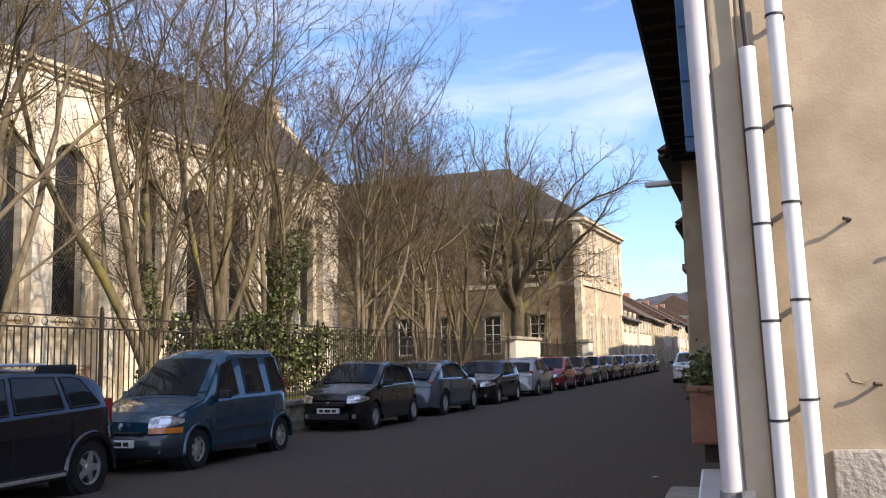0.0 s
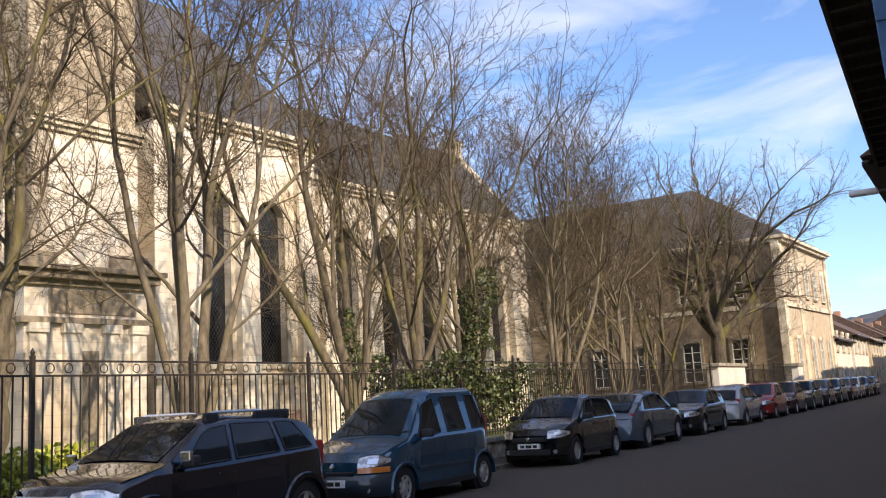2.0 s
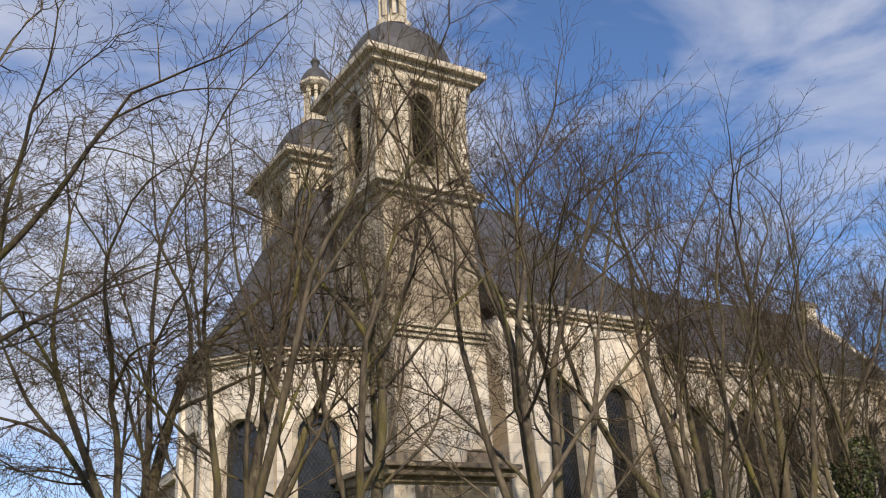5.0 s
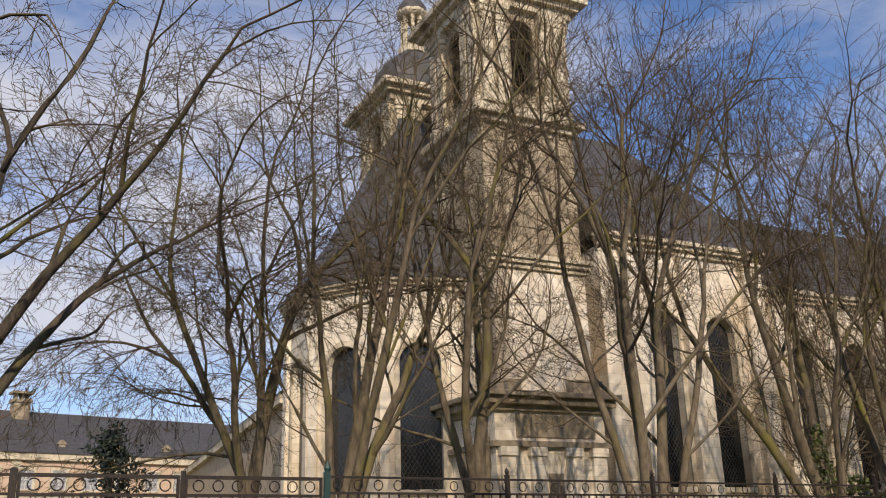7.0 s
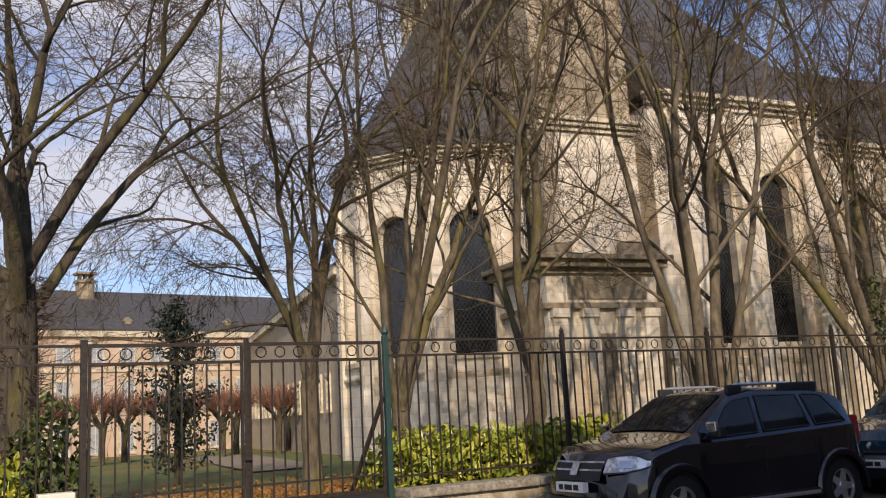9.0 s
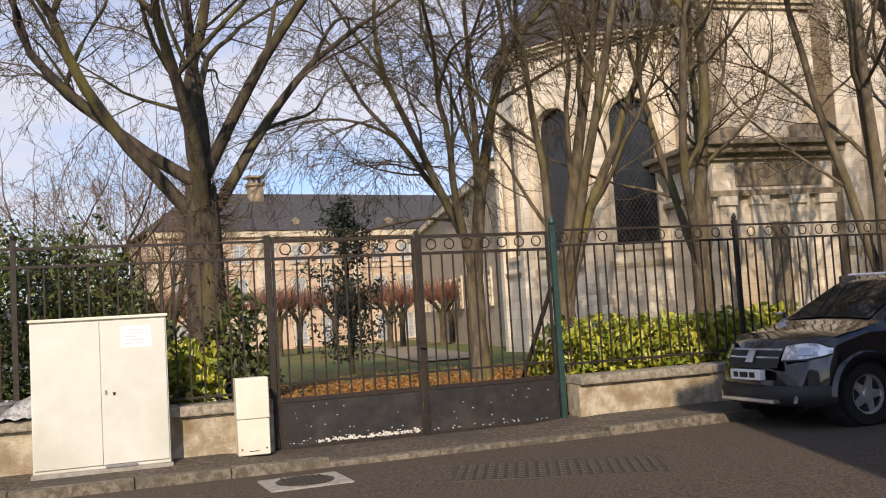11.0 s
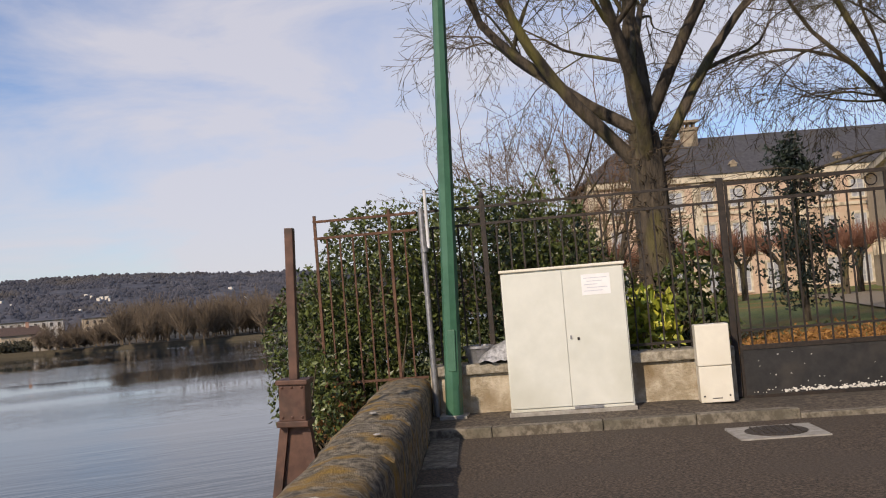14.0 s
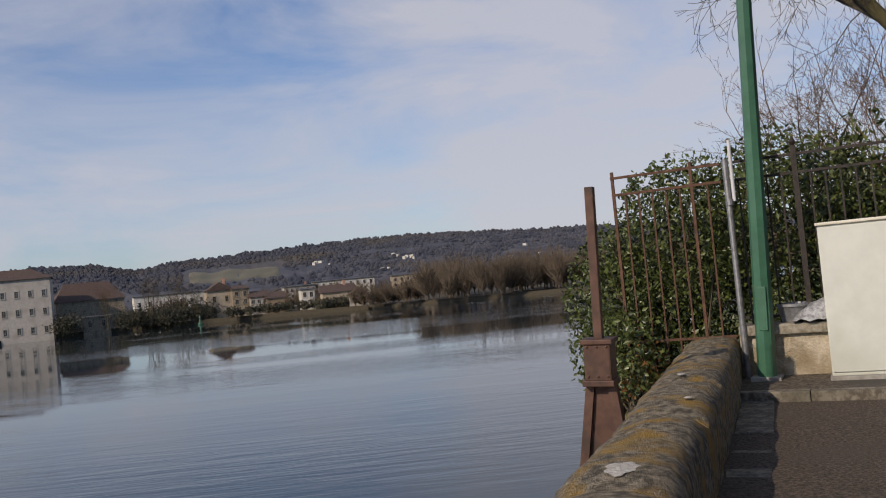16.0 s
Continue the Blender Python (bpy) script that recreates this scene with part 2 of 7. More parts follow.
M = dict(
    asphalt=mat("asphalt", (0.028, 0.021, 0.015), (0.150, 0.108, 0.074), scale=42, lo=0.41, hi=0.65, rough=0.9, bump=0.5, fine=160, stain=(0.070, 0.054, 0.040), stain_scale=0.5, bump_dist=0.01),
    pavement=mat("pavement", (0.050, 0.039, 0.029), (0.145, 0.115, 0.085), scale=22, lo=0.42, hi=0.6, rough=0.92, bump=0.4, fine=120, stain=(0.06, 0.052, 0.042), stain_scale=1.2, bump_dist=0.01),
    kerb=mat("kerb_stone", (0.10, 0.085, 0.062), (0.235, 0.205, 0.16), scale=14, lo=0.42, hi=0.6, rough=0.9, bump=0.4, fine=70, stain=(0.10, 0.09, 0.065), stain_scale=1.5, rand=0.08),
    render=mat("wall_render", (0.36, 0.295, 0.20), (0.60, 0.52, 0.40), scale=7, lo=0.40, hi=0.62, rough=0.92, bump=0.8, fine=45, stain=(0.27, 0.20, 0.115), stain_scale=2.6, rand=0.12),
    cap=mat("coping_stone", (0.17, 0.145, 0.105), (0.40, 0.36, 0.29), scale=16, rough=0.92, bump=0.5, fine=60, stain=(0.15, 0.14, 0.10), stain_scale=1.6, rand=0.12),
    parapet=mat("parapet_stone", (0.085, 0.070, 0.048), (0.34, 0.285, 0.20), scale=17, lo=0.40, hi=0.64, rough=0.95, bump=1.0, fine=90, stain=(0.34, 0.20, 0.035), stain_scale=4.2, bump_dist=0.03),
    pale_lichen=mat("pale_lichen", (0.34, 0.31, 0.26), (0.62, 0.58, 0.52), scale=40, rough=0.95, bump=0.5, fine=90),
    iron=mat("dark_iron", (0.016, 0.014, 0.013), (0.045, 0.033, 0.026), scale=18, rough=0.62, bump=0.2, metal=0.3, fine=80, stain=(0.034, 0.024, 0.018), stain_scale=5),
    rust=mat("rusty_iron", (0.07, 0.035, 0.022), (0.15, 0.075, 0.045), scale=16, rough=0.8, bump=0.3, metal=0.15, fine=70),
    brown_steel=mat("brown_steel", (0.075, 0.036, 0.025), (0.13, 0.066, 0.045), scale=9, rough=0.6, bump=0.15, metal=0.2, stain=(0.05, 0.03, 0.022), stain_scale=4),
    gate_panel=mat("gate_panel_paint", (0.013, 0.013, 0.014), (0.028, 0.027, 0.027), scale=8, rough=0.55, bump=0.15, fine=60, stain=(0.042, 0.037, 0.033), stain_scale=3),
    chipped=mat("chipped_white_paint", (0.55, 0.53, 0.48), (0.75, 0.73, 0.68), scale=30, rough=0.8, bump=0.3),
    green=mat("green_paint", (0.035, 0.115, 0.066), (0.060, 0.165, 0.10), scale=5, rough=0.45, bump=0.1, fine=40, stain=(0.05, 0.13, 0.085), stain_scale=2.5),
    teal=mat("teal_paint", (0.014, 0.042, 0.040), (0.022, 0.062, 0.056), scale=8, rough=0.5, bump=0.1),
    galv=mat("galvanised_steel", (0.20, 0.20, 0.21), (0.33, 0.33, 0.34), scale=20, rough=0.5, metal=0.6, bump=0.1),
    cream=mat("cream_paint", (0.60, 0.61, 0.55), (0.68, 0.685, 0.62), scale=2.5, rough=0.5, bump=0.06, fine=90, stain=(0.55, 0.555, 0.48), stain_scale=1.1),
    offwhite=mat("offwhite_plastic", (0.70, 0.66, 0.56), (0.78, 0.74, 0.63), scale=4, rough=0.5, bump=0.05, stain=(0.62, 0.58, 0.46), stain_scale=2),
    paper=mat("paper", (0.78, 0.78, 0.78), (0.84, 0.84, 0.84), scale=9, rough=0.7, bump=0.05),
    ink=mat("grey_ink", (0.50, 0.51, 0.58), (0.60, 0.61, 0.66), scale=60, rough=0.8, bump=0.0),
    lawn=mat("lawn", (0.055, 0.085, 0.016), (0.13, 0.15, 0.035), scale=5, rough=0.95, bump=0.6, fine=60, stain=(0.20, 0.115, 0.03), stain_scale=0.16),
    litter=mat("leaf_litter", (0.16, 0.075, 0.02), (0.30, 0.15, 0.045), scale=16, rough=0.95, bump=0.6, fine=70),
    gravel=mat("gravel_path", (0.17, 0.14, 0.10), (0.26, 0.22, 0.165), scale=30, rough=0.95, bump=0.4),
    soil=mat("bank_soil", (0.045, 0.036, 0.024), (0.085, 0.070, 0.042), scale=3, rough=0.95, bump=0.5),
    bark=mat("bark", (0.060, 0.046, 0.029), (0.165, 0.132, 0.088), scale=7, rough=0.95, bump=0.9, fine=45, stain=(0.16, 0.14, 0.035), stain_scale=1.5, stretch=(1, 1, 0.3), bump_dist=0.03),
    bark_grey=mat("grey_bark", (0.085, 0.067, 0.045), (0.205, 0.165, 0.115), scale=6, rough=0.95, bump=0.6, fine=45, stain=(0.15, 0.13, 0.045), stain_scale=1.2, stretch=(1, 1, 0.4), bump_dist=0.02),
    bark_dark=mat("dark_bark", (0.036, 0.028, 0.02), (0.105, 0.082, 0.057), scale=8, rough=0.95, bump=1.0, fine=40, stain=(0.13, 0.115, 0.03), stain_scale=1.8, stretch=(1, 1, 0.3), bump_dist=0.03),
    twig=mat("twig_bark", (0.046, 0.031, 0.018), (0.140, 0.100, 0.060), scale=1.6, lo=0.40, hi=0.6, rough=0.9, bump=0.0, stain=(0.105, 0.090, 0.032), stain_scale=0.5),
    twig_brown=mat("rusty_twigs", (0.12, 0.07, 0.04), (0.22, 0.135, 0.08), scale=1.2, rough=0.95, bump=0.0),
    twig_red=mat("red_twigs", (0.14, 0.062, 0.042), (0.21, 0.105, 0.07), scale=5, rough=0.9, bump=0.0),
    far_tree=mat("far_trees", (0.085, 0.062, 0.042), (0.15, 0.112, 0.075), scale=0.6, rough=1.0, bump=0.0),
    stone=stone_mat("church_stone", (0.66, 0.575, 0.455), (0.84, 0.775, 0.665), (0.62, 0.57, 0.50), (0.60, 0.475, 0.325)),
    stone_trim=mat("church_trim", (0.50, 0.43, 0.31), (0.70, 0.61, 0.47), scale=3, rough=0.9, bump=0.4, fine=30, stain=(0.24, 0.20, 0.14), stain_scale=0.9),
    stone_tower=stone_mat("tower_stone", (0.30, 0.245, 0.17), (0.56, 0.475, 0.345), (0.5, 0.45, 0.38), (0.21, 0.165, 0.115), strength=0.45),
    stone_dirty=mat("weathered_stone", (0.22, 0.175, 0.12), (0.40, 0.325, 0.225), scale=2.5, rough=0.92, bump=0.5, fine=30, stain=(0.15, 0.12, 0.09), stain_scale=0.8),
    brick_red=mat("red_brick", (0.28, 0.14, 0.09), (0.44, 0.26, 0.18), scale=8, rough=0.9, bump=0.4, rand=0.3),
    slate=mat("slate", (0.045, 0.043, 0.045), (0.085, 0.080, 0.082), scale=3.0, rough=0.62, bump=0.35, fine=22, stain=(0.06, 0.055, 0.045), stain_scale=0.5),
    tile=mat("roof_tile", (0.060, 0.040, 0.032), (0.115, 0.072, 0.054), scale=2.5, rough=0.9, bump=0.4, fine=20),
    plaster=mat("plaster", (0.36, 0.285, 0.20), (0.48, 0.395, 0.29), scale=1.6, rough=0.92, bump=0.25, fine=25, stain=(0.42, 0.33, 0.22), stain_scale=0.5),
    # on the lodging's garden front this brown stands in for shade
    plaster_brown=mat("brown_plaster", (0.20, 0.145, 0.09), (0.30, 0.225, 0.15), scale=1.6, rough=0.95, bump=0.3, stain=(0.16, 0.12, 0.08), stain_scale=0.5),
    plaster_pink=mat("pink_plaster", (0.50, 0.36, 0.26), (0.60, 0.45, 0.34), scale=1.6, rough=0.92, bump=0.2, stain=(0.46, 0.36, 0.25), stain_scale=0.4),
    plaster_pale=mat("pale_grey_plaster", (0.40, 0.355, 0.30), (0.50, 0.45, 0.39), scale=1.6, rough=0.92, bump=0.2, stain=(0.36, 0.31, 0.26), stain_scale=0.4),
    frame_far=mat("weathered_window_paint", (0.20, 0.18, 0.16), (0.28, 0.26, 0.235), scale=6, rough=0.7, bump=0.05),
    house_plaster=mat("rough_plaster", (0.34, 0.265, 0.19), (0.46, 0.375, 0.28), scale=3.2, rough=0.95, bump=0.35, fine=90, stain=(0.235, 0.185, 0.13), stain_scale=1.5, bump_dist=0.004),
    cement=mat("cement_skirting", (0.30, 0.27, 0.235), (0.42, 0.385, 0.34), scale=5, rough=0.95, bump=0.6, fine=50, stain=(0.20, 0.185, 0.16), stain_scale=2.2),
    white_wall=mat("white_house_paint", (0.54, 0.50, 0.44), (0.66, 0.62, 0.55), scale=1.5, rough=0.9, bump=0.2, stain=(0.55, 0.50, 0.42), stain_scale=0.5),
    pvc=mat("white_pvc", (0.60, 0.60, 0.62), (0.70, 0.70, 0.72), scale=3, rough=0.35, bump=0.03, stain=(0.52, 0.51, 0.50), stain_scale=1.5),
    pvc_grey=mat("lilac_grey_paint", (0.44, 0.43, 0.46), (0.53, 0.52, 0.55), scale=3, rough=0.45, bump=0.05),
    black=mat("black_plastic", (0.012, 0.012, 0.013), (0.024, 0.024, 0.025), scale=30, rough=0.6, bump=0.1),
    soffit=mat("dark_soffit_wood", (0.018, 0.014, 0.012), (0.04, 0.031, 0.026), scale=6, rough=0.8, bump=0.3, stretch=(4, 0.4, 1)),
    blue=mat("blue_paint", (0.04, 0.13, 0.30), (0.06, 0.18, 0.38), scale=5, rough=0.5, bump=0.05),
    terracotta=mat("copper_brown_box", (0.20, 0.085, 0.055), (0.30, 0.13, 0.085), scale=7, rough=0.45, bump=0.1, stain=(0.15, 0.06, 0.04), stain_scale=3),
    # flat pale blue-grey for the abbey wing's panes
    glass_pale=mat("pale_grey_glass", (0.30, 0.31, 0.34), (0.42, 0.43, 0.46), scale=0.8, rough=0.15, bump=0.0, spec=0.8),
    glass_dark=mat("dark_glass", (0.010, 0.011, 0.012), (0.020, 0.021, 0.023), scale=2, rough=0.12, bump=0.0, spec=0.8),
    lead=mat("lead_lattice", (0.035, 0.034, 0.034), (0.07, 0.067, 0.064), scale=9, rough=0.7, bump=0.1),
    frame_white=mat("white_window_paint", (0.52, 0.51, 0.47), (0.62, 0.61, 0.57), scale=6, rough=0.6, bump=0.05),
    tyre=mat("tyre_rubber", (0.010, 0.010, 0.010), (0.020, 0.019, 0.018), scale=30, rough=0.85, bump=0.2),
    alloy=mat("alloy", (0.60, 0.60, 0.61), (0.74, 0.74, 0.75), scale=14, rough=0.3, metal=0.75, bump=0.05),
    chrome=mat("chrome", (0.55, 0.55, 0.56), (0.65, 0.65, 0.66), scale=6, rough=0.16, metal=1.0, bump=0.0),
    lamp_clear=mat("headlight_lens", (0.30, 0.31, 0.33), (0.72, 0.73, 0.75), scale=9, lo=0.44, hi=0.56, rough=0.10, metal=0.55, bump=0.5, coat=1.0),
    lamp_red=mat("red_lens", (0.32, 0.012, 0.012), (0.48, 0.03, 0.025), scale=18, rough=0.18, bump=0.05, coat=0.8),
    lamp_orange=mat("orange_lens", (0.55, 0.16, 0.02), (0.68, 0.23, 0.04), scale=18, rough=0.2, bump=0.05, coat=0.8),
    concrete=mat("concrete", (0.26, 0.24, 0.21), (0.38, 0.36, 0.32), scale=12, rough=0.92, bump=0.4, fine=60),
    manhole=mat("cast_iron", (0.045, 0.038, 0.032), (0.085, 0.07, 0.058), scale=30, rough=0.7, metal=0.3, bump=0.4),
    plastic_bag=mat("clear_grey_plastic", (0.16, 0.16, 0.165), (0.50, 0.50, 0.51), scale=22, rough=0.3, bump=0.5),
    leaf_dark=leaf_mat("dark_leaves", (0.016, 0.030, 0.007), (0.12, 0.145, 0.035), 0.4),
    leaf_yellow=leaf_mat("laurel_leaves", (0.14, 0.20, 0.018), (0.46, 0.44, 0.06), 0.4),
    leaf_far=leaf_mat("far_leaf", (0.035, 0.036, 0.022), (0.085, 0.075, 0.045), 0.8),
    leaf_fallen=leaf_mat("fallen_leaf", (0.13, 0.055, 0.014), (0.34, 0.17, 0.045), 0.8),
    leaf_ivy=leaf_mat("ivy_leaves", (0.014, 0.024, 0.006), (0.085, 0.105, 0.025), 0.5),
    leaf_fir=leaf_mat("fir_needles", (0.010, 0.020, 0.014), (0.035, 0.055, 0.038), 0.6),
    # distance haze is mixed into the hill colours as blue-grey
    hill=mat("hazy_wooded_hill", (0.042, 0.046, 0.062), (0.080, 0.079, 0.094), scale=0.03, lo=0.42, hi=0.6, rough=1.0, bump=0.0, stain=(0.080, 0.070, 0.064), stain_scale=0.008),
    field=mat("winter_field", (0.12, 0.11, 0.072), (0.165, 0.145, 0.10), scale=0.02, rough=1.0, bump=0.0, stain=(0.10, 0.10, 0.065), stain_scale=0.006),
    quay=mat("quay_stone", (0.20, 0.17, 0.13), (0.30, 0.26, 0.21), scale=2, rough=0.95, bump=0.5, stain=(0.10, 0.09, 0.07), stain_scale=0.6),
)


def paint(name, c, rough=0.22, metal=0.3):
    return mat(name, tuple(v * 0.92 for v in c), c, scale=3, rough=rough, metal=metal, bump=0.0, coat=1.0, stain=tuple(v * 1.25 + 0.006 for v in c), stain_scale=1.4)


def water_mat():
    m = bpy.data.materials.new("river_water")
    m.use_nodes = True
    n, l = m.node_tree.nodes, m.node_tree.links
    b = n["Principled BSDF"]
    b.inputs["Base Color"].default_value = (0.020, 0.030, 0.036, 1)
    b.inputs["Roughness"].default_value = 0.025
    b.inputs["IOR"].default_value = 1.33
    co, mp = n.new("ShaderNodeTexCoord"), n.new("ShaderNodeMapping")
    mp.vector_type = "TEXTURE"
    mp.inputs["Rotation"].default_value = (0, 0, radians(118))
    mp.inputs["Scale"].default_value = (4.5, 0.9, 1)
    l.new(co.outputs["Object"], mp.inputs["Vector"])
    t, s, a, k = n.new("ShaderNodeTexNoise"), n.new("ShaderNodeTexNoise"), n.new("ShaderNodeMath"), n.new("ShaderNodeMapRange")
    t.inputs["Scale"].default_value, t.inputs["Detail"].default_value = 1.3, 5
    s.inputs["Scale"].default_value, s.inputs["Detail"].default_value = 0.045, 3
    l.new(mp.outputs["Vector"], t.inputs["Vector"])
    l.new(mp.outputs["Vector"], s.inputs["Vector"])
    k.inputs["From Min"].default_value, k.inputs["From Max"].default_value = 0.40, 0.62
    k.inputs["To Min"].default_value, k.inputs["To Max"].default_value = 0.04, 1.0
    l.new(s.outputs["Fac"], k.inputs["Value"])
    a.operation = "MULTIPLY"
    l.new(t.outputs["Fac"], a.inputs[0])
    l.new(k.outputs["Result"], a.inputs[1])
    u = n.new("ShaderNodeBump")
    u.inputs["Strength"].default_value, u.inputs["Distance"].default_value = 0.65, 0.062
    l.new(a.outputs[0], u.inputs["Height"])
    l.new(u.outputs["Normal"], b.inputs["Normal"])
    return m


M["water"] = water_mat()

# ---- building helpers ----
class MB:
    """Gathers vertices and faces of one mesh."""

    def __init__(self):
        self.v, self.f = [], []

    def add(self, verts, faces):
        o = len(self.v)
        self.v.extend(tuple(p) for p in verts)
        self.f.extend(tuple(i + o for i in q) for q in faces)
        return self

    def box(self, x0, x1, y0, y1, z0, z1, c=0.0):
        """A box, its edges cut by c."""
        if not c:
            vs = [(x, y, z) for z in (z0, z1) for y in (y0, y1) for x in (x0, x1)]
            return self.add(vs, [(0, 2, 3, 1), (4, 5, 7, 6), (0, 1, 5, 4), (2, 6, 7, 3), (0, 4, 6, 2), (1, 3, 7, 5)])
        b = bmesh.new()
        bmesh.ops.create_cube(b, size=1)
        for p in b.verts:
            p.co = ((x0 + x1) / 2 + p.co.x * (x1 - x0), (y0 + y1) / 2 + p.co.y * (y1 - y0), (z0 + z1) / 2 + p.co.z * (z1 - z0))
        bmesh.ops.bevel(b, geom=b.edges[:], offset=c, segments=2, profile=0.6, affect="EDGES")
        b.verts.index_update()
        self.add([p.co for p in b.verts], [[p.index for p in q.verts] for q in b.faces])
        b.free()
        return self

    def tube(self, pts, radii, n=6, caps=True):
        pts = [Vector(p) for p in pts]
        o = len(self.v)
        for i, p in enumerate(pts):
            d = (pts[min(i + 1, len(pts) - 1)] - pts[max(i - 1, 0)])
            d = d.normalized() if d.length else Vector((0, 0, 1))
            a = d.cross(Vector((0.31, 0.77, 0.2)) if abs(d.z) > 0.9 else Vector((0, 0, 1))).normalized()
            b = d.cross(a)
            r = radii[i] if hasattr(radii, "__len__") else radii
            for k in range(n):
                w = 2 * math.pi * k / n
                self.v.append(tuple(p + a * (r * math.cos(w)) + b * (r * math.sin(w))))
        for i in range(len(pts) - 1):
            for k in range(n):
                p, q = o + i * n + k, o + i * n + (k + 1) % n
                self.f.append((p, q, q + n, p + n))
        if caps:
            self.f.append(tuple(o + k for k in range(n))[::-1])
            self.f.append(tuple(o + (len(pts) - 1) * n + k for k in range(n)))
        return self

    def turned(self, profile, n=20, at=(0, 0, 0), square=0.0):
        """A lathe round z: profile of (radius, z)."""
        o = len(self.v)
        for r, z in profile:
            for k in range(n):
                w = 2 * math.pi * k / n
                c, s = math.cos(w), math.sin(w)
                q = 1 + square * (1 / max(abs(c), abs(s)) - 1)
                self.v.append((at[0] + r * c * q, at[1] + r * s * q, at[2] + z))
        for i in range(len(profile) - 1):
            for k in range(n):
                p, q = o + i * n + k, o + i * n + (k + 1) % n
                self.f.append((p, q, q + n, p + n))
        self.f.append(tuple(o + k for k in range(n))[::-1])
        self.f.append(tuple(o + (len(profile) - 1) * n + k for k in range(n)))
        return self

    def prism(self, poly, way):
        """A flat polygon drawn out along way."""
        n, w = len(poly), Vector(way)
        a = [Vector(p) for p in poly]
        self.add(a + [p + w for p in a], [tuple(range(n))[::-1], tuple(range(n, 2 * n))] + [(i, (i + 1) % n, (i + 1) % n + n, i + n) for i in range(n)])
        return self

    def moved(self, m):
        self.v = [tuple(m @ Vector(p)) for p in self.v]
        return self


def mesh_of(name, mb, material, smooth=False):
    me = bpy.data.meshes.new(name)
    me.from_pydata(mb.v, [], mb.f)
    me.materials.append(material)
    b = bmesh.new()
    b.from_mesh(me)
    if len(b.faces) < 20000:
        bmesh.ops.recalc_face_normals(b, faces=b.faces[:])
    b.to_mesh(me)
    b.free()
    if smooth:
        me.polygons.foreach_set("use_smooth", [True] * len(me.polygons))
        if smooth != "all":
            me.set_sharp_from_angle(angle=radians(40))
    return me


def part(name, mb, material, parent=None, label="", smooth=False, m=None, mesh=None):
    ob = new(name, mesh or mesh_of(name, mb, material, smooth))
    ob.parent = parent
    if m is not None:
        ob.matrix_local = m
    if label:
        ob["label"] = label
    return ob


def thing(name, label, category, m=None, group="", kind=""):
    ob = new(name)
    ob.empty_display_size = 0.2
    if m is not None:
        ob.matrix_world = m
    return tagged(ob, label, category, group, kind)


def single(name, mb, material, label, category, group="", kind="", smooth=False):
    return tagged(part(name, mb, material, smooth=smooth), label, category, group, kind)


def arch_wall(u0, u1, z0, z1, holes, depth):
    """A wall in the u, z plane (u along +x, outside at y=0, inside at y=depth) with holes (u, width, sill, top, arched)."""
    w = MB()

    def plate(poly):
        w.add([(u, 0, z) for u, z in poly] + [(u, depth, z) for u, z in poly], [tuple(range(len(poly))), tuple(range(len(poly), 2 * len(poly)))[::-1]])

    at = u0
    for u, wd, s, t, arched in sorted(holes):
        a, b = u - wd / 2, u + wd / 2
        if a > at:
            plate([(at, z0), (a, z0), (a, z1), (at, z1)])
        at = b
        if s > z0:
            plate([(a, z0), (b, z0), (b, s), (a, s)])
        if arched:
            rise = min(wd / 2, arched)
            arc = [(u - wd / 2 * math.cos(math.pi * k / 12), t - rise + rise * math.sin(math.pi * k / 12)) for k in range(13)]
        else:
            arc = [(a, t), (b, t)]
        mid = len(arc) // 2
        plate([(a, z1)] + arc[: mid + 1] + [(arc[mid][0], z1)])
        plate([(arc[mid][0], z1)] + arc[mid:] + [(b, z1)])
        ring = [(a, s)] + arc + [(b, s)]
        n = len(ring)
        w.add([(p, 0, z) for p, z in ring] + [(p, depth, z) for p, z in ring], [(i, (i + 1) % n, (i + 1) % n + n, i + n) for i in range(n)])
    plate([(at, z0), (u1, z0), (u1, z1), (at, z1)])
    w.add([(u0, 0, z1), (u1, 0, z1), (u1, depth, z1), (u0, depth, z1)], [(0, 1, 2, 3)])
    w.add([(u0, 0, z0), (u0, 0, z1), (u0, depth, z1), (u0, depth, z0)], [(0, 1, 2, 3)])
    w.add([(u1, 0, z0), (u1, 0, z1), (u1, depth, z1), (u1, depth, z0)], [(0, 1, 2, 3)])
    # weld, so that the wall is one piece
    seen, ids, vs = {}, [], []
    for p in w.v:
        k = tuple(round(q, 4) for q in p)
        if k not in seen:
            seen[k] = len(vs)
            vs.append(p)
        ids.append(seen[k])
    w.v, w.f = vs, [tuple(ids[i] for i in f) for f in w.f]
    return w


def arch_pane(u, wd, s, t, arched, y, grow=0.02):
    a, b = u - wd / 2 - grow, u + wd / 2 + grow
    rise = min(wd / 2, arched) if arched else 0
    top = [(u - (wd / 2 + grow) * math.cos(math.pi * k / 12), y, t - rise + (rise + grow) * math.sin(math.pi * k / 12)) for k in range(13)] if arched else [(a, y, t + grow), (b, y, t + grow)]
    return MB().prism([(a, y, s - grow)] + top + [(b, y, s - grow)], (0, 0.04, 0))


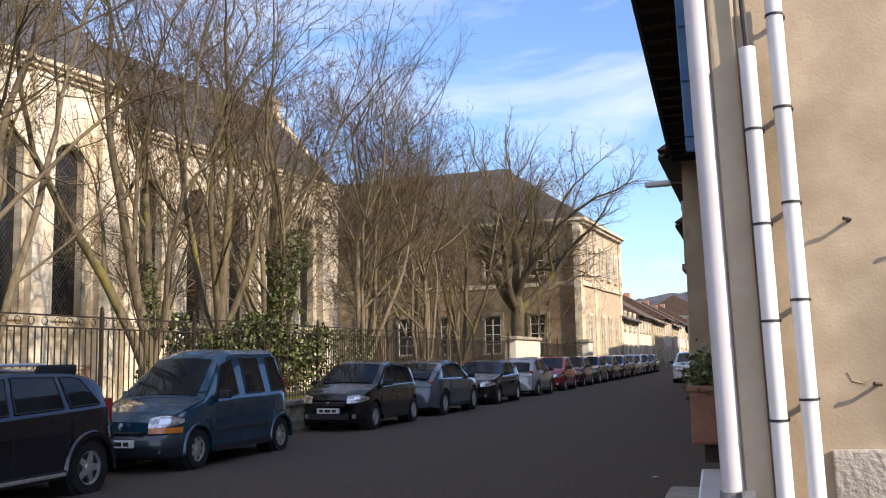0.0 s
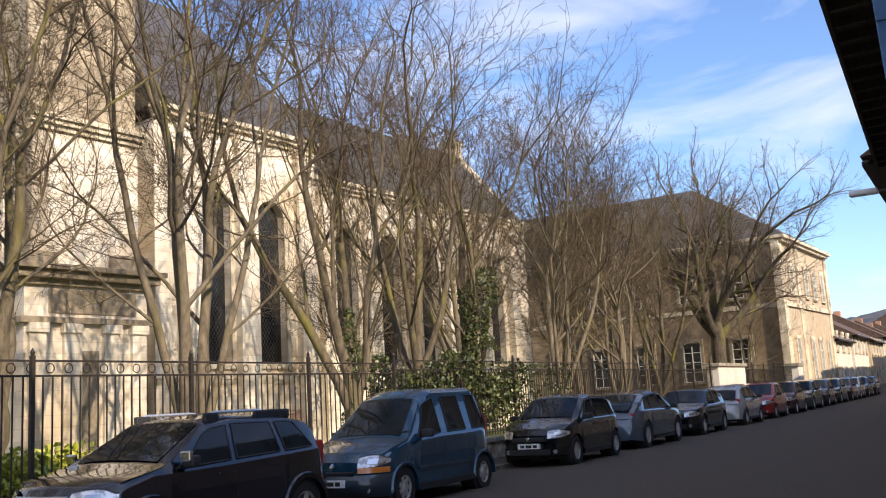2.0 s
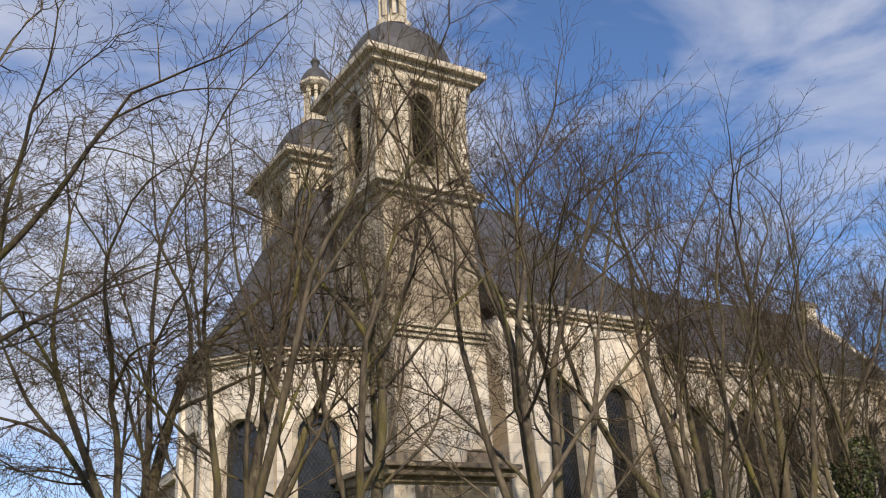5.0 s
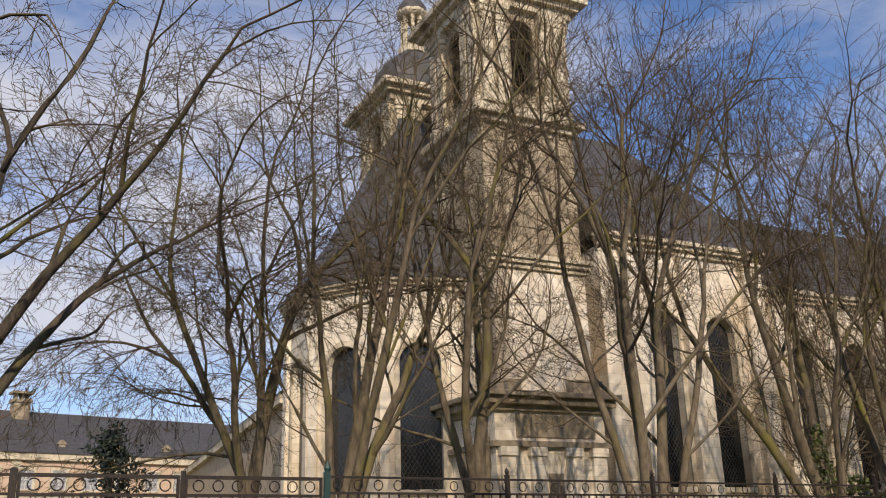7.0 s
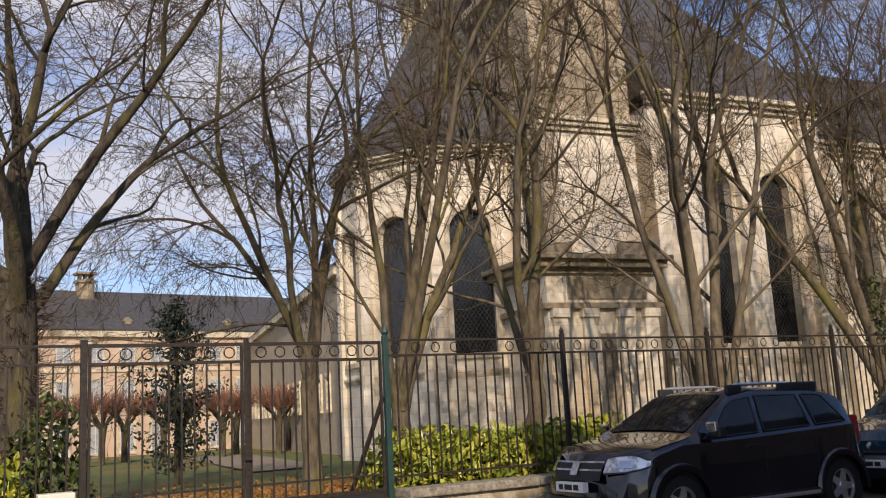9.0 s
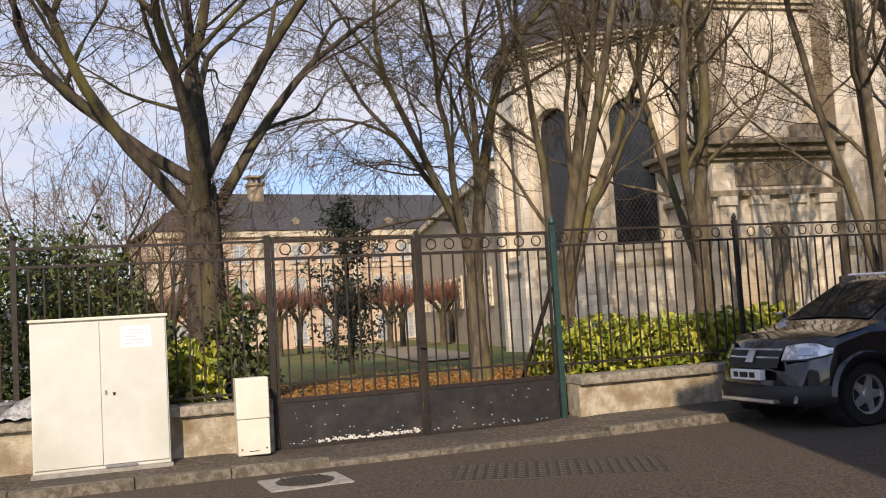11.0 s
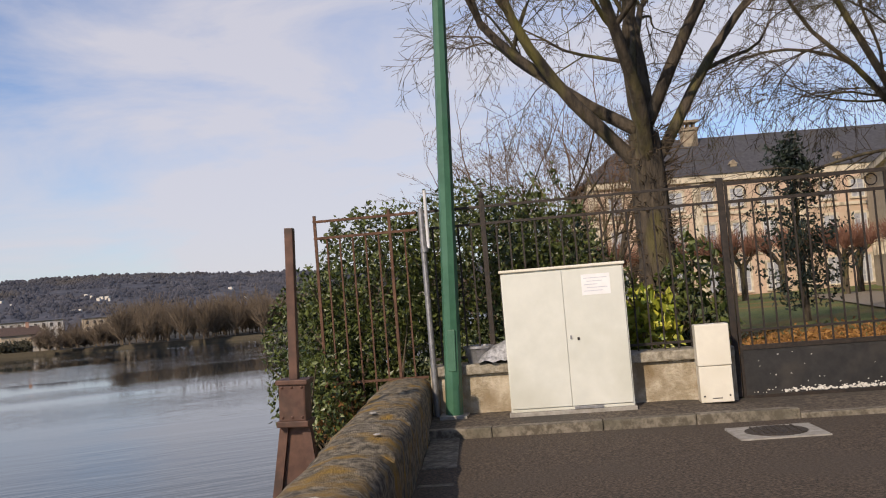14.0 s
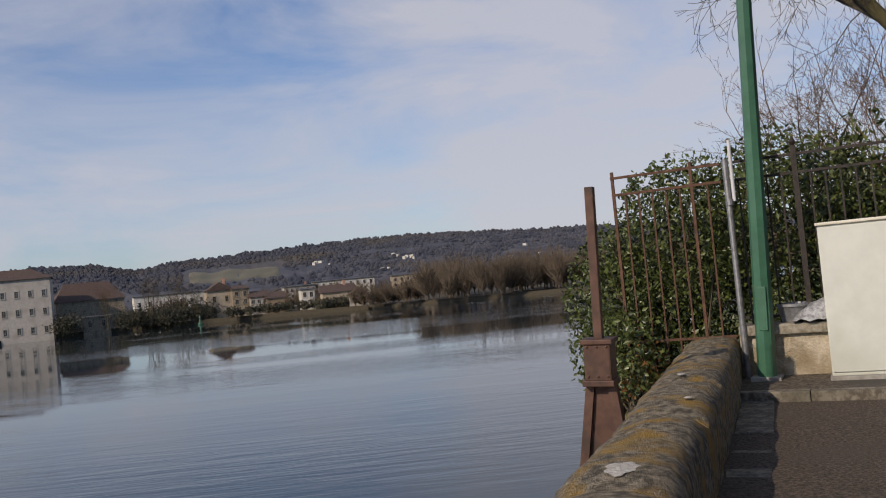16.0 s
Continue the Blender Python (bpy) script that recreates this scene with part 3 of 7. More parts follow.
def lattice(u, wd, s, t, arched, y, step=0.24, r=0.012):
    """Diamond leading inside the outline of a window."""
    w, rise = MB(), min(wd / 2, arched) if arched else 0

    def inside(p, z):
        if not (s <= z <= t and abs(p - u) <= wd / 2):
            return False
        return z < t - rise or ((p - u) / (wd / 2)) ** 2 + ((z - t + rise) / max(rise, 0.01)) ** 2 <= 1

    for sg in (1, -1):
        c = -(wd + t - s)
        while c < wd + t - s:
            run = [(u - wd / 2 + k * wd / 24) for k in range(25)]
            ok = [(p, s + c + sg * 1.5 * (p - u)) for p in run if inside(p, s + c + sg * 1.5 * (p - u))]
            if len(ok) > 1:
                (p, z), (q, x) = ok[0], ok[-1]
                w.add([(p, y, z - r), (q, y, x - r), (q, y, x + r), (p, y, z + r)], [(0, 1, 2, 3)])
            c += step
    return w


def leaves(points, size, rng, mb=None, long=1.8):
    """Small folded leaves at the points, every which way."""
    mb = mb or MB()
    n = len(points)
    a = rng.normal(size=(n, 3))
    a /= np.linalg.norm(a, axis=1)[:, None]
    b = np.cross(a, rng.normal(size=(n, 3)))
    b /= np.linalg.norm(b, axis=1)[:, None]
    c = np.cross(a, b)
    s = size * rng.uniform(0.6, 1.3, n)[:, None]
    P = np.asarray(points)
    tip, base = P + a * s * long / 2, P - a * s * long / 2
    l, r = P + b * s * 0.45 + c * s * 0.12, P - b * s * 0.45 + c * s * 0.12
    o = len(mb.v)
    mb.v.extend(map(tuple, np.stack([base, l, tip, r], 1).reshape(-1, 3)))
    mb.f.extend((o + 4 * i, o + 4 * i + 1, o + 4 * i + 2, o + 4 * i + 3) for i in range(n))
    return mb


def gz(y):
    """The height of the road: a slight rise up the street."""
    k = min(max((y - 5) / 16, 0), 1)
    return 0.10 * k * k * (3 - 2 * k)

# ---- ground, river, road ----
WATER_Z, FENCE_X, KERB_X = -5.0, -10.5, -9.4


def ground_sheet():
    g = MB()
    # river bed and plain out to the horizon
    g.add([(-4500, -4500, -7), (4500, -4500, -7), (4500, 4500, -7), (-4500, 4500, -7)], [(0, 1, 2, 3)])
    return single("ground", g, M["soil"], "brown earth of the river bed and plain", "ground", kind="structure")


ground_sheet()
wat = MB().add([(-1500, -1500, 0), (900, -1500, 0), (900, 60, 0), (-1500, 60, 0)], [(0, 1, 2, 3)]).moved(pose(0, 0, WATER_Z))
single("water", wat, M["water"], "calm grey-blue river with light ripples", "river", kind="structure")

# near bank: the abbey garden's lawn, sinking gently away from the street
lawn = MB()
xs = [-10.62, -13, -16, -20, -26, -34, -45, -60, -80, -110, -200, -420]
ys = [-3.3, 0, 4, 8, 14, 20, 30, 45, 62, 90, 150, 400]


def lawn_z(x, y):
    return 0.16 - 0.9 * min(max((-x - 11) / 70, 0), 1) + 0.05 * noise.noise(Vector((x * 0.2, y * 0.2, 0)))


for x in xs:
    for y in ys:
        yy = y if y > -3 else -3.3 - 0.05 * (-10.6 - x)
        lawn.v.append((x, yy, lawn_z(x, y)))
for i in range(len(xs) - 1):
    for j in range(len(ys) - 1):
        k = i * len(ys) + j
        lawn.f.append((k, k + 1, k + 1 + len(ys), k + len(ys)))
single("lawn", lawn, M["lawn"], "green winter lawn with brown bare patches", "lawn", kind="structure", smooth="all")
bank = MB()
for x in xs:
    yy = -3.3 - 0.05 * (-10.6 - x)
    bank.v += [(x, yy, lawn_z(x, 0)), (x, yy - 0.4, WATER_Z - 1.5)]
for i in range(len(xs) - 1):
    bank.f.append((2 * i, 2 * i + 2, 2 * i + 3, 2 * i + 1))
single("garden_quay_wall", bank, M["quay"], "old stone quay wall below the garden", "quay wall", kind="structure")
rngL = np.random.default_rng(5)
pts = np.stack([rngL.uniform(-19, -10.9, 8000), rngL.uniform(1.0, 9, 8000), np.zeros(8000)], 1)
pts = pts[rngL.random(8000) < np.clip((pts[:, 0] + 19) / 5 + 0.12, 0, 1)]
pts[:, 2] = [lawn_z(x, y) + 0.02 for x, y, _ in pts]
single("fallen_leaves", leaves(pts, 0.06, rngL, long=1.2), leaf_mat("dry_leaves", (0.13, 0.06, 0.015), (0.34, 0.17, 0.05), 0.8), "dry orange-brown fallen leaves on the grass", "leaves", kind="stuff")
path = MB().add([(-30, 9.5, -0.03), (-62, 15, -0.45), (-62, 19, -0.45), (-30, 12.2, -0.03)], [(0, 1, 2, 3)])
single("garden_path", path, M["gravel"], "pale gravel path beside the lawn", "path", kind="structure")

# road: from the parapet up the street, with the slight rise
road = MB()
ry = [-3.2, -1, 1, 3.1, 5, 7, 9, 11, 13, 15, 17, 19, 21, 25, 60, 110, 200]
for y in ry:
    xe = 60 if y < 3.2 else 1.5
    road.v += [(x, max(y, -2.07 + 0.0993 * (x + 10.75)), gz(y) + h) for x, h in ((KERB_X + 0.02, 0), (-4.5, 0.05), (xe, 0.02))]
for i in range(len(ry) - 1):
    for k in (0, 1):
        p = 3 * i + k
        road.f.append((p, p + 1, p + 4, p + 3))
single("road", road, M["asphalt"], "dark worn asphalt street", "road", kind="structure")
quay = MB().add([(-10.7, -2.36, 0), (30, 1.68, 0), (30, 1.68, -7), (-10.7, -2.46, -7)], [(0, 1, 2, 3)])
single("quay_wall", quay, M["quay"], "stone quay wall above the river", "quay wall", kind="structure")
pav = MB()
py = [-2.3, 0, 1.0, 1.8, 3.2, 4.7, 5.6, 8, 11, 14, 17, 20, 25, 60, 85]
for y in py:
    h = gz(y) + (0.045 if 1.5 < y < 4.9 else 0.095)
    pav.v += [(KERB_X - 0.14, y, h - 0.2), (KERB_X - 0.14, y, h), (FENCE_X - 0.15, y, gz(y) + (0.08 if 1.5 < y < 4.9 else 0.14))]
for i in range(len(py) - 1):
    pav.f += [(3 * i + k, 3 * i + k + 1, 3 * i + k + 4, 3 * i + k + 3) for k in (0, 1)]
single("pavement", pav, M["pavement"], "narrow worn asphalt pavement along the fence", "pavement", kind="structure")

# kerb stones, dropped in front of the gate
kerb = thing("kerb", "weathered grey stone kerb of long blocks", "kerb", kind="structure")
y, rk = -2.0, random.Random(3)
while y < 64:
    L = rk.uniform(0.9, 1.25)
    low = -0.05 if 1.0 < y < 4.8 else 0.0
    part("kerb_stone", MB().box(KERB_X - 0.15, KERB_X + rk.uniform(-0.008, 0.008), y + 0.003, y + L - 0.003, gz(y) - 0.1, gz(y) + 0.10 + low + rk.uniform(-0.006, 0.004), 0.014), M["kerb"], kerb)
    y += L
gutter = thing("gutter", "row of worn stone setts along the parapet foot", "gutter", kind="structure")
for i in range(11):
    a = -9.6 + i * 0.62
    s = -1.67 + (a + 9.6) * 0.0993
    part("sett", MB().box(0, 0.6, 0, 0.3, -0.06, 0.016 + 0.008 * (i % 3), 0.012), M["kerb"], gutter, m=pose(a, s, 0.0, 0, 0, 6))

# parapet of big coping stones, from the fence's end past the camera
parapet = thing("parapet", "lichen-covered stone parapet wall above the river", "parapet wall", kind="structure")
PA, PB = Vector((-10.75, -2.07, 0)), Vector((-3.7, -1.37, 0))
pd = (PB - PA).normalized()
pn = Vector((-pd.y, pd.x, 0))
rp = np.random.default_rng(8)
cuts = [0, 1.9, 3.55, 5.05, 6.9, 8.6, 10.4, 12.3, 14.2, 18, 22]
for a, b in zip(cuts, cuts[1:]):
    s = MB()
    prof = [(-0.29, -0.12), (-0.31, 0.40), (-0.29, 0.47), (-0.20, 0.535), (-0.07, 0.56), (0.09, 0.56), (0.20, 0.54), (0.265, 0.48), (0.28, 0.40), (0.275, -0.12)]
    n = max(3, int((b - a) / 0.12))
    for i in range(n + 1):
        d = a + 0.006 + (b - a - 0.012) * i / n
        dip = 0.03 * (abs(2 * i / n - 1) ** 8)
        for q, z in prof:
            c = PA + pd * d + pn * q
            k = noise.noise(c * 2.2 + Vector((0, 0, z))) * 0.022 + noise.noise(c * 7 + Vector((0, 0, z * 6))) * 0.010
            s.v.append(tuple(c + pn * k * (1 if q > 0 else -1) + Vector((0, 0, z - (dip if z > 0.3 else 0) + (k if z > 0.3 else 0)))))
    m = len(prof)
    for i in range(n):
        for j in range(m - 1):
            p = i * m + j
            s.f.append((p, p + 1, p + 1 + m, p + m))
    s.f += [tuple(range(m)), tuple(range(n * m, n * m + m))[::-1]]
    part("coping_stone", s, M["parapet"], parapet, smooth=True)
# pale bare patches on the stones, with ragged edges
for d, q, w in ((6.62, 0.0, 0.10), (4.6, 0.12, 0.035), (3.4, -0.04, 0.04)):
    c = PA + pd * d + pn * q
    patch = MB()
    for k in range(20):
        a = 2 * math.pi * k / 20
        e = w * (1 + 0.35 * noise.noise(Vector((3 * math.cos(a) + d, 3 * math.sin(a), d))))
        patch.v.append((1.35 * e * math.cos(a), 0.75 * e * math.sin(a), -0.004))
    patch.v.append((0, 0, 0.003))
    patch.f = [(k, (k + 1) % 20, 20) for k in range(20)]
    part("pale_patch", patch, M["pale_lichen"], parapet, "pale bare patch", m=pose(c.x, c.y, 0.574, 0, 0, 5))

# road furniture let into the asphalt
mh = thing("manhole_cover", "round cast-iron cover in a square concrete surround", "manhole", pose(-8.62, 1.58, 0.012, 0, 0, 3))
part("surround", MB().box(-0.33, 0.33, -0.38, 0.38, -0.05, 0.012, 0.006), M["concrete"], mh, "pale concrete surround")
part("cover", MB().turned([(0.27, 0), (0.27, 0.018), (0.25, 0.022), (0.001, 0.022)], 28), M["manhole"], mh)
for i in range(-3, 4):
    part("ridge", MB().box(-0.2, 0.2, i * 0.06 - 0.008, i * 0.06 + 0.008, 0.02, 0.03), M["manhole"], mh)
dr = thing("drain_grate", "large cast-iron chequered grate in the asphalt", "drain grate", pose(-7.70, 3.72, 0.02, 0, 0, -24))
part("plate", MB().box(-0.42, 0.42, -0.95, 0.95, -0.03, 0.008, 0.004), M["manhole"], dr)
stud = mesh_of("stud", MB().box(-0.022, 0.022, -0.03, 0.03, 0, 0.012, 0.004), M["manhole"])
for i in range(9):
    for j in range(20):
        part("stud", None, None, dr, m=pose(-0.37 + i * 0.0925, -0.88 + j * 0.0926, 0.008), mesh=stud)

# ---- far bank and hills ----
def strip(name, pts, back, z0, z1, material, label, category):
    s = MB()
    for x, y in pts:
        d = Vector((x, y)).normalized()
        s.v += [(x, y, WATER_Z - 1), (x + d.x * 2.5, y + d.y * 2.5, z0), (x + d.x * back, y + d.y * back, z1)]
    for i in range(len(pts) - 1):
        for k in (0, 1):
            p = 3 * i + k
            s.f.append((p, p + 3, p + 4, p + 1))
    return single(name, s, material, label, category, kind="structure")


SHORE = [(-40, -420), (-90, -300), (-160, -206), (-179, -202), (-193, -190), (-200, -168), (-202, -150), (-203, -119), (-202, -90), (-202, -66), (-202, -40), (-204, -22)]
strip("far_bank", SHORE, 900, WATER_Z + 0.9, -3.4, M["soil"], "grassy brown far bank of the river", "river bank")


def hill(name, r0, yaw0, yaw1, ridge, label, seed, depth=700):
    """A ridge seen from the river: its crest height is given by (yaw, height) knots."""
    s, n, rows = MB(), 240, 16
    for i in range(n + 1):
        w = yaw0 + (yaw1 - yaw0) * i / n
        h = float(np.interp(w, [k[0] for k in ridge], [k[1] for k in ridge]))
        for j in range(rows + 1):
            f = j / rows
            r = r0 - depth * (1 - f)
            z = -4 + (h + 4) * (f ** 1.25) + (noise.noise(Vector((w * 0.9, f * 3, seed))) * 3 + noise.noise(Vector((w * 3, f * 9, seed))) * 1.5) * min(f * 3, 1)
            s.v.append((-math.sin(radians(w)) * r, math.cos(radians(w)) * r, z))
    for i in range(n):
        for j in range(rows):
            p = i * (rows + 1) + j
            s.f.append((p, p + 1, p + rows + 2, p + rows + 1))
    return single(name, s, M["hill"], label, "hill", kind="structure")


RIDGE = [(86, 46), (100, 50), (107, 58), (112, 66), (117, 73), (122, 73), (127, 68), (132, 62), (133.8, 55), (135.3, 66), (138.6, 72), (141, 70), (150, 48), (165, 40)]


def slope_at(w, f):
    """A point on the river hill: bearing w, f from its foot (0) to its crest (1)."""
    h = float(np.interp(w, [k[0] for k in RIDGE], [k[1] for k in RIDGE]))
    r = 1500 - 700 * (1 - f)
    z = -4 + (h + 4) * f ** 1.25 + (noise.noise(Vector((w * 0.9, f * 3, 3))) * 3 + noise.noise(Vector((w * 3, f * 9, 3))) * 1.5) * min(f * 3, 1)
    return -math.sin(radians(w)) * r, math.cos(radians(w)) * r, z


hill("hill_river", 1500, 86, 165, RIDGE, "long wooded brown hill across the river, tinted with blue haze", 3)
field = MB()
for i in range(25):
    for j in range(13):
        w, f = 125.4 + 5.6 * i / 24, 0.40 + (0.30 - 0.10 * (1 - i / 24)) * j / 12
        x, y, z = slope_at(w, f)
        field.v.append((x, y, z + (0.7 if 0 < i < 24 and 0 < j < 12 else -1.5)))
field.f = [(13 * i + j, 13 * i + j + 1, 13 * i + j + 14, 13 * i + j + 13) for i in range(24) for j in range(12)]
single("hill_field", field, M["field"], "pale olive field on the far hillside", "field", kind="structure", smooth="all")
hill("hill_street", 1000, -30, 40, [(-30, 50), (-5, 64), (1, 70), (4, 66), (7, 58), (10, 45), (40, 30)], "wooded haze-grey hill at the end of the street", 9, 500)
rw = np.random.default_rng(21)
woods = MB()
for i in range(16000):
    w = rw.uniform(100, 146)
    f = rw.uniform(0.12, 1.0) ** 0.75
    thin = 0.5 + noise.noise(Vector((w * 0.35, f * 5, 2.0))) + (f - 0.6)
    if rw.random() > thin or (125.2 < w < 131.2 and 0.38 < f < 0.74):
        continue
    x, y, z = slope_at(w, f)
    s = rw.uniform(1.2, 3.4)
    woods.turned([(s * 0.8, -2), (s * rw.uniform(0.7, 1.1), s * 0.5), (s * 0.4, s * rw.uniform(0.9, 1.3))], 5, (x, y, z))
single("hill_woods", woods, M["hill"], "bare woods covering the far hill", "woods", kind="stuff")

# ---- the abbey church ----
CH = pose(-28.1, 20.9, 0, 0, 0, -6)      # local x: out towards the street, y: along the nave
church = thing("church", "pale limestone abbey church with slate roofs and twin towers", "church", CH)
BASE = -0.6


def church_wall(name, m, u0, u1, z1, holes, depth=0.55, material="stone"):
    """A wall with tall arched windows, each with glass, leading and a sill."""
    w = part(name, arch_wall(u0, u1, BASE, z1, holes, depth), M[material], church, m=m)
    for u, wd, s, t, a in holes:
        win = part("window", arch_pane(u, wd, s, t, a, 0.34), M["glass_dark"], church, "tall arched window with dark leaded glass", m=m)
        tagged(part("leading", lattice(u, wd, s, t, a, 0.325), M["lead"], win), kind="stuff")
        part("sill", MB().box(u - wd / 2 - 0.12, u + wd / 2 + 0.12, -0.12, 0.3, s - 0.2, s - 0.002, 0.02), M["stone_trim"], win)
        # moulded surround, a little proud of the wall
        ring = MB()
        rise = min(wd / 2, a)
        outer, inner = [], []
        for k in range(13):
            c, q = math.cos(math.pi * k / 12), math.sin(math.pi * k / 12)
            outer.append((u - (wd / 2 + 0.2) * c, t - rise + (rise + 0.2) * q))
            inner.append((u - wd / 2 * c, t - rise + rise * q))
        outer = [(u - wd / 2 - 0.2, s)] + outer + [(u + wd / 2 + 0.2, s)]
        inner = [(u - wd / 2, s)] + inner + [(u + wd / 2, s)]
        for i in range(len(outer) - 1):
            ring.prism([(*outer[i][:1], -0.05, outer[i][1]), (outer[i + 1][0], -0.05, outer[i + 1][1]), (inner[i + 1][0], -0.05, inner[i + 1][1]), (inner[i][0], -0.05, inner[i][1])], (0, 0.08, 0))
        part("surround", ring, M["stone_trim"], win)
    return w


def band(m, u0, u1, z, h, out, material="stone_trim"):
    """A moulded string course or cornice in steps."""
    b = MB()
    for k, (a, c) in enumerate(((0.35, 0.35), (0.7, 0.7), (1.0, 1.0))):
        b.box(u0 - out * c * 0.3, u1 + out * c * 0.3, -out * c, 0.02, z + h * k / 3 + 0.001, z + h * (k + 1) / 3)
    return part("cornice", b, M[material], church, m=m)


def pilaster(m, u, wd, z0, z1, out=0.22, cap=True):
    b = MB().box(u - wd / 2, u + wd / 2, -out, 0.01, z0, z1)
    b.box(u - wd / 2 - 0.08, u + wd / 2 + 0.08, -out - 0.08, 0.01, z0, z0 + 0.4, 0.02)
    if cap:
        b.box(u - wd / 2 - 0.06, u + wd / 2 + 0.06, -out - 0.06, 0.01, z1 - 0.55, z1 - 0.48)
        b.box(u - wd / 2 - 0.10, u + wd / 2 + 0.10, -out - 0.10, 0.01, z1 - 0.12, z1 - 0.001, 0.02)
    return part("pilaster", b, M["stone"], church, m=m)


def side(v):
    return pose(v, 0, 0, 0, 0, 90)


# nave and taller bay on the street side
nave_w = [(14.3 + 3.15 * k, 1.45, 3.5, 9.9, 0.75) for k in range(5)]
church_wall("nave_wall", side(1.5), 11.0, 30.5, 11.5, nave_w)
bay_w = [(5.75, 1.45, 3.5, 10.2, 0.75), (8.65, 1.5, 3.5, 10.2, 0.75)]
church_wall("bay_wall", side(2.5), 3.0, 11.0, 12.6, bay_w)
part("bay_end", MB().box(-0.4, 2.49, 10.5, 11.02, BASE, 12.6), M["stone"], church)
part("bay_end", MB().box(-0.4, 2.49, 2.98, 3.4, BASE, 12.6), M["stone"], church)
band(side(1.5), 11.2, 30.6, 11.5, 0.5, 0.5)
band(side(2.5), 2.9, 11.1, 12.6, 0.5, 0.5)
band(side(1.5), 11.2, 30.5, 2.75, 0.25, 0.14)
band(side(2.5), 3.0, 11.0, 2.75, 0.25, 0.14)
for u in (4.4, 7.2, 10.5):
    pilaster(side(2.5), u, 0.95, BASE, 12.55, 0.35)
for k in range(6):
    pilaster(side(1.5), 12.72 + 3.15 * k, 0.8, BASE, 11.45, 0.45)
# brick patches at the foot of the nave
rbk = random.Random(6)
brick_m = mesh_of("brick", MB().box(0, 0.215, -0.014, 0.01, 0, 0.062, 0.004), M["brick_red"])
for k in range(17):
    for q in range(9):
        ragged = abs(q - 4) / 4.5 + abs(k - 8) / 14 + rbk.uniform(-0.3, 0.3)
        if ragged < 0.95:
            part("brick", None, None, church, m=side(2.5) @ pose(8.95 + 0.225 * q + 0.11 * (k % 2), 0, 0.42 + 0.072 * k), mesh=brick_m)
# far wall and nave end
part("far_wall", MB().box(-11.8, -11.2, -2, 30.5, BASE, 11.5), M["stone"], church)
part("nave_end", MB().prism([(1.5, 30.0, BASE), (1.5, 30.0, 11.6), (-3.4, 30.0, 17.3), (-11.2, 30.0, 11.6), (-11.2, 30.0, BASE)], (0, 0.55, 0)), M["stone"], church)
part("gable_coping", MB().prism([(1.7, 30.0, 11.8), (-3.4, 30.0, 17.75), (-10.4, 30.0, 11.9), (-10.4, 30.0, 11.6), (-3.4, 30.0, 17.4), (1.7, 30.0, 11.6)], (0, 0.85, 0)), M["stone_trim"], church)
part("gable_pier", MB().box(-3.9, -2.9, 29.9, 30.9, 13.2, 17.9, 0.05).box(-4.0, -2.8, 29.8, 31.0, 17.9, 18.2, 0.06), M["stone_trim"], church)


def roof(name, v0, v1, u0, u1, z0, zr, hip0=0.0, hip1=0.0, material="slate", lab=""):
    """A roof with its ridge along u, in thick slopes."""
    mid = (v0 + v1) / 2
    a = [(v0, u0, z0), (v1, u0, z0), (v1, u1, z0), (v0, u1, z0), (mid, u0 + hip0, zr), (mid, u1 - hip1, zr)]
    r = MB().add(a, [(0, 3, 5, 4), (1, 4, 5, 2), (0, 4, 1), (3, 2, 5), (0, 1, 2, 3)])
    return part(name, r, M[material], church, lab)


roof("nave_roof", 2.0, -8.8, 10.5, 30.0, 11.9, 17.4)
roof("choir_roof", 3.0, -12.7, 2.75, 12.2, 13.0, 21.2, 0.6, 2.0)
roof("choir_link_roof", -2.3, -7.4, -2.6, 3.6, 14.0, 20.4, 0.5, 0.2)
part("choir_wall", MB().box(-7.4, -2.3, -2.4, 2.8, 8, 14.0), M["stone"], church)
# slate courses stand out as thin lips on the slope towards the street
lips = MB()
for k in range(1, 26):
    f = k / 26
    v, z = 2.0 + (-3.4 - 2.0) * f, 11.9 + (17.4 - 11.9) * f
    lips.box(v - 0.05, v + 0.02, 11.3, 29.85, z + 0.0, z + 0.035)
tagged(part("slate_course", lips, M["slate"], church), kind="stuff")
part("roof_vent", MB().box(-1.6, -0.8, 19.0, 19.8, 14.3, 15.4, 0.05), M["slate"], church)

# lower block of the tower, with the porch's heavy cornice
TB = side(2.7)
church_wall("tower_base", TB, -1.85, 2.12, 11.2, [], 0.6)
part("tower_base_side", arch_wall(-2.7, 1.85, BASE, 11.2, [(-1.3, 0.7, 7.2, 9.6, 0.35), (-1.6, 0.8, 1.2, 3.6, 0.4)], 0.6), M["stone"], church, m=pose(0, -1.85, 0) @ Matrix.Diagonal((-1, 1, 1, 1)))
for s, t in ((7.2, 9.6), (1.2, 3.6)):
    part("slit_window", MB().box(0.8, 2.2, -1.4, -1.35, s - 0.1, t + 0.1), M["glass_dark"], church)
part("tower_base_side", MB().box(-2.2, 2.69, 1.6, 2.11, BASE, 11.2), M["stone"], church)
band(TB, -1.95, 2.2, 11.2, 0.5, 0.35)
porch = part("porch", MB().box(2.7, 3.15, -2.3, 2.15, BASE, 6.0).box(-1.0, 2.7, -2.3, -1.84, BASE, 6.0), M["stone"], church)
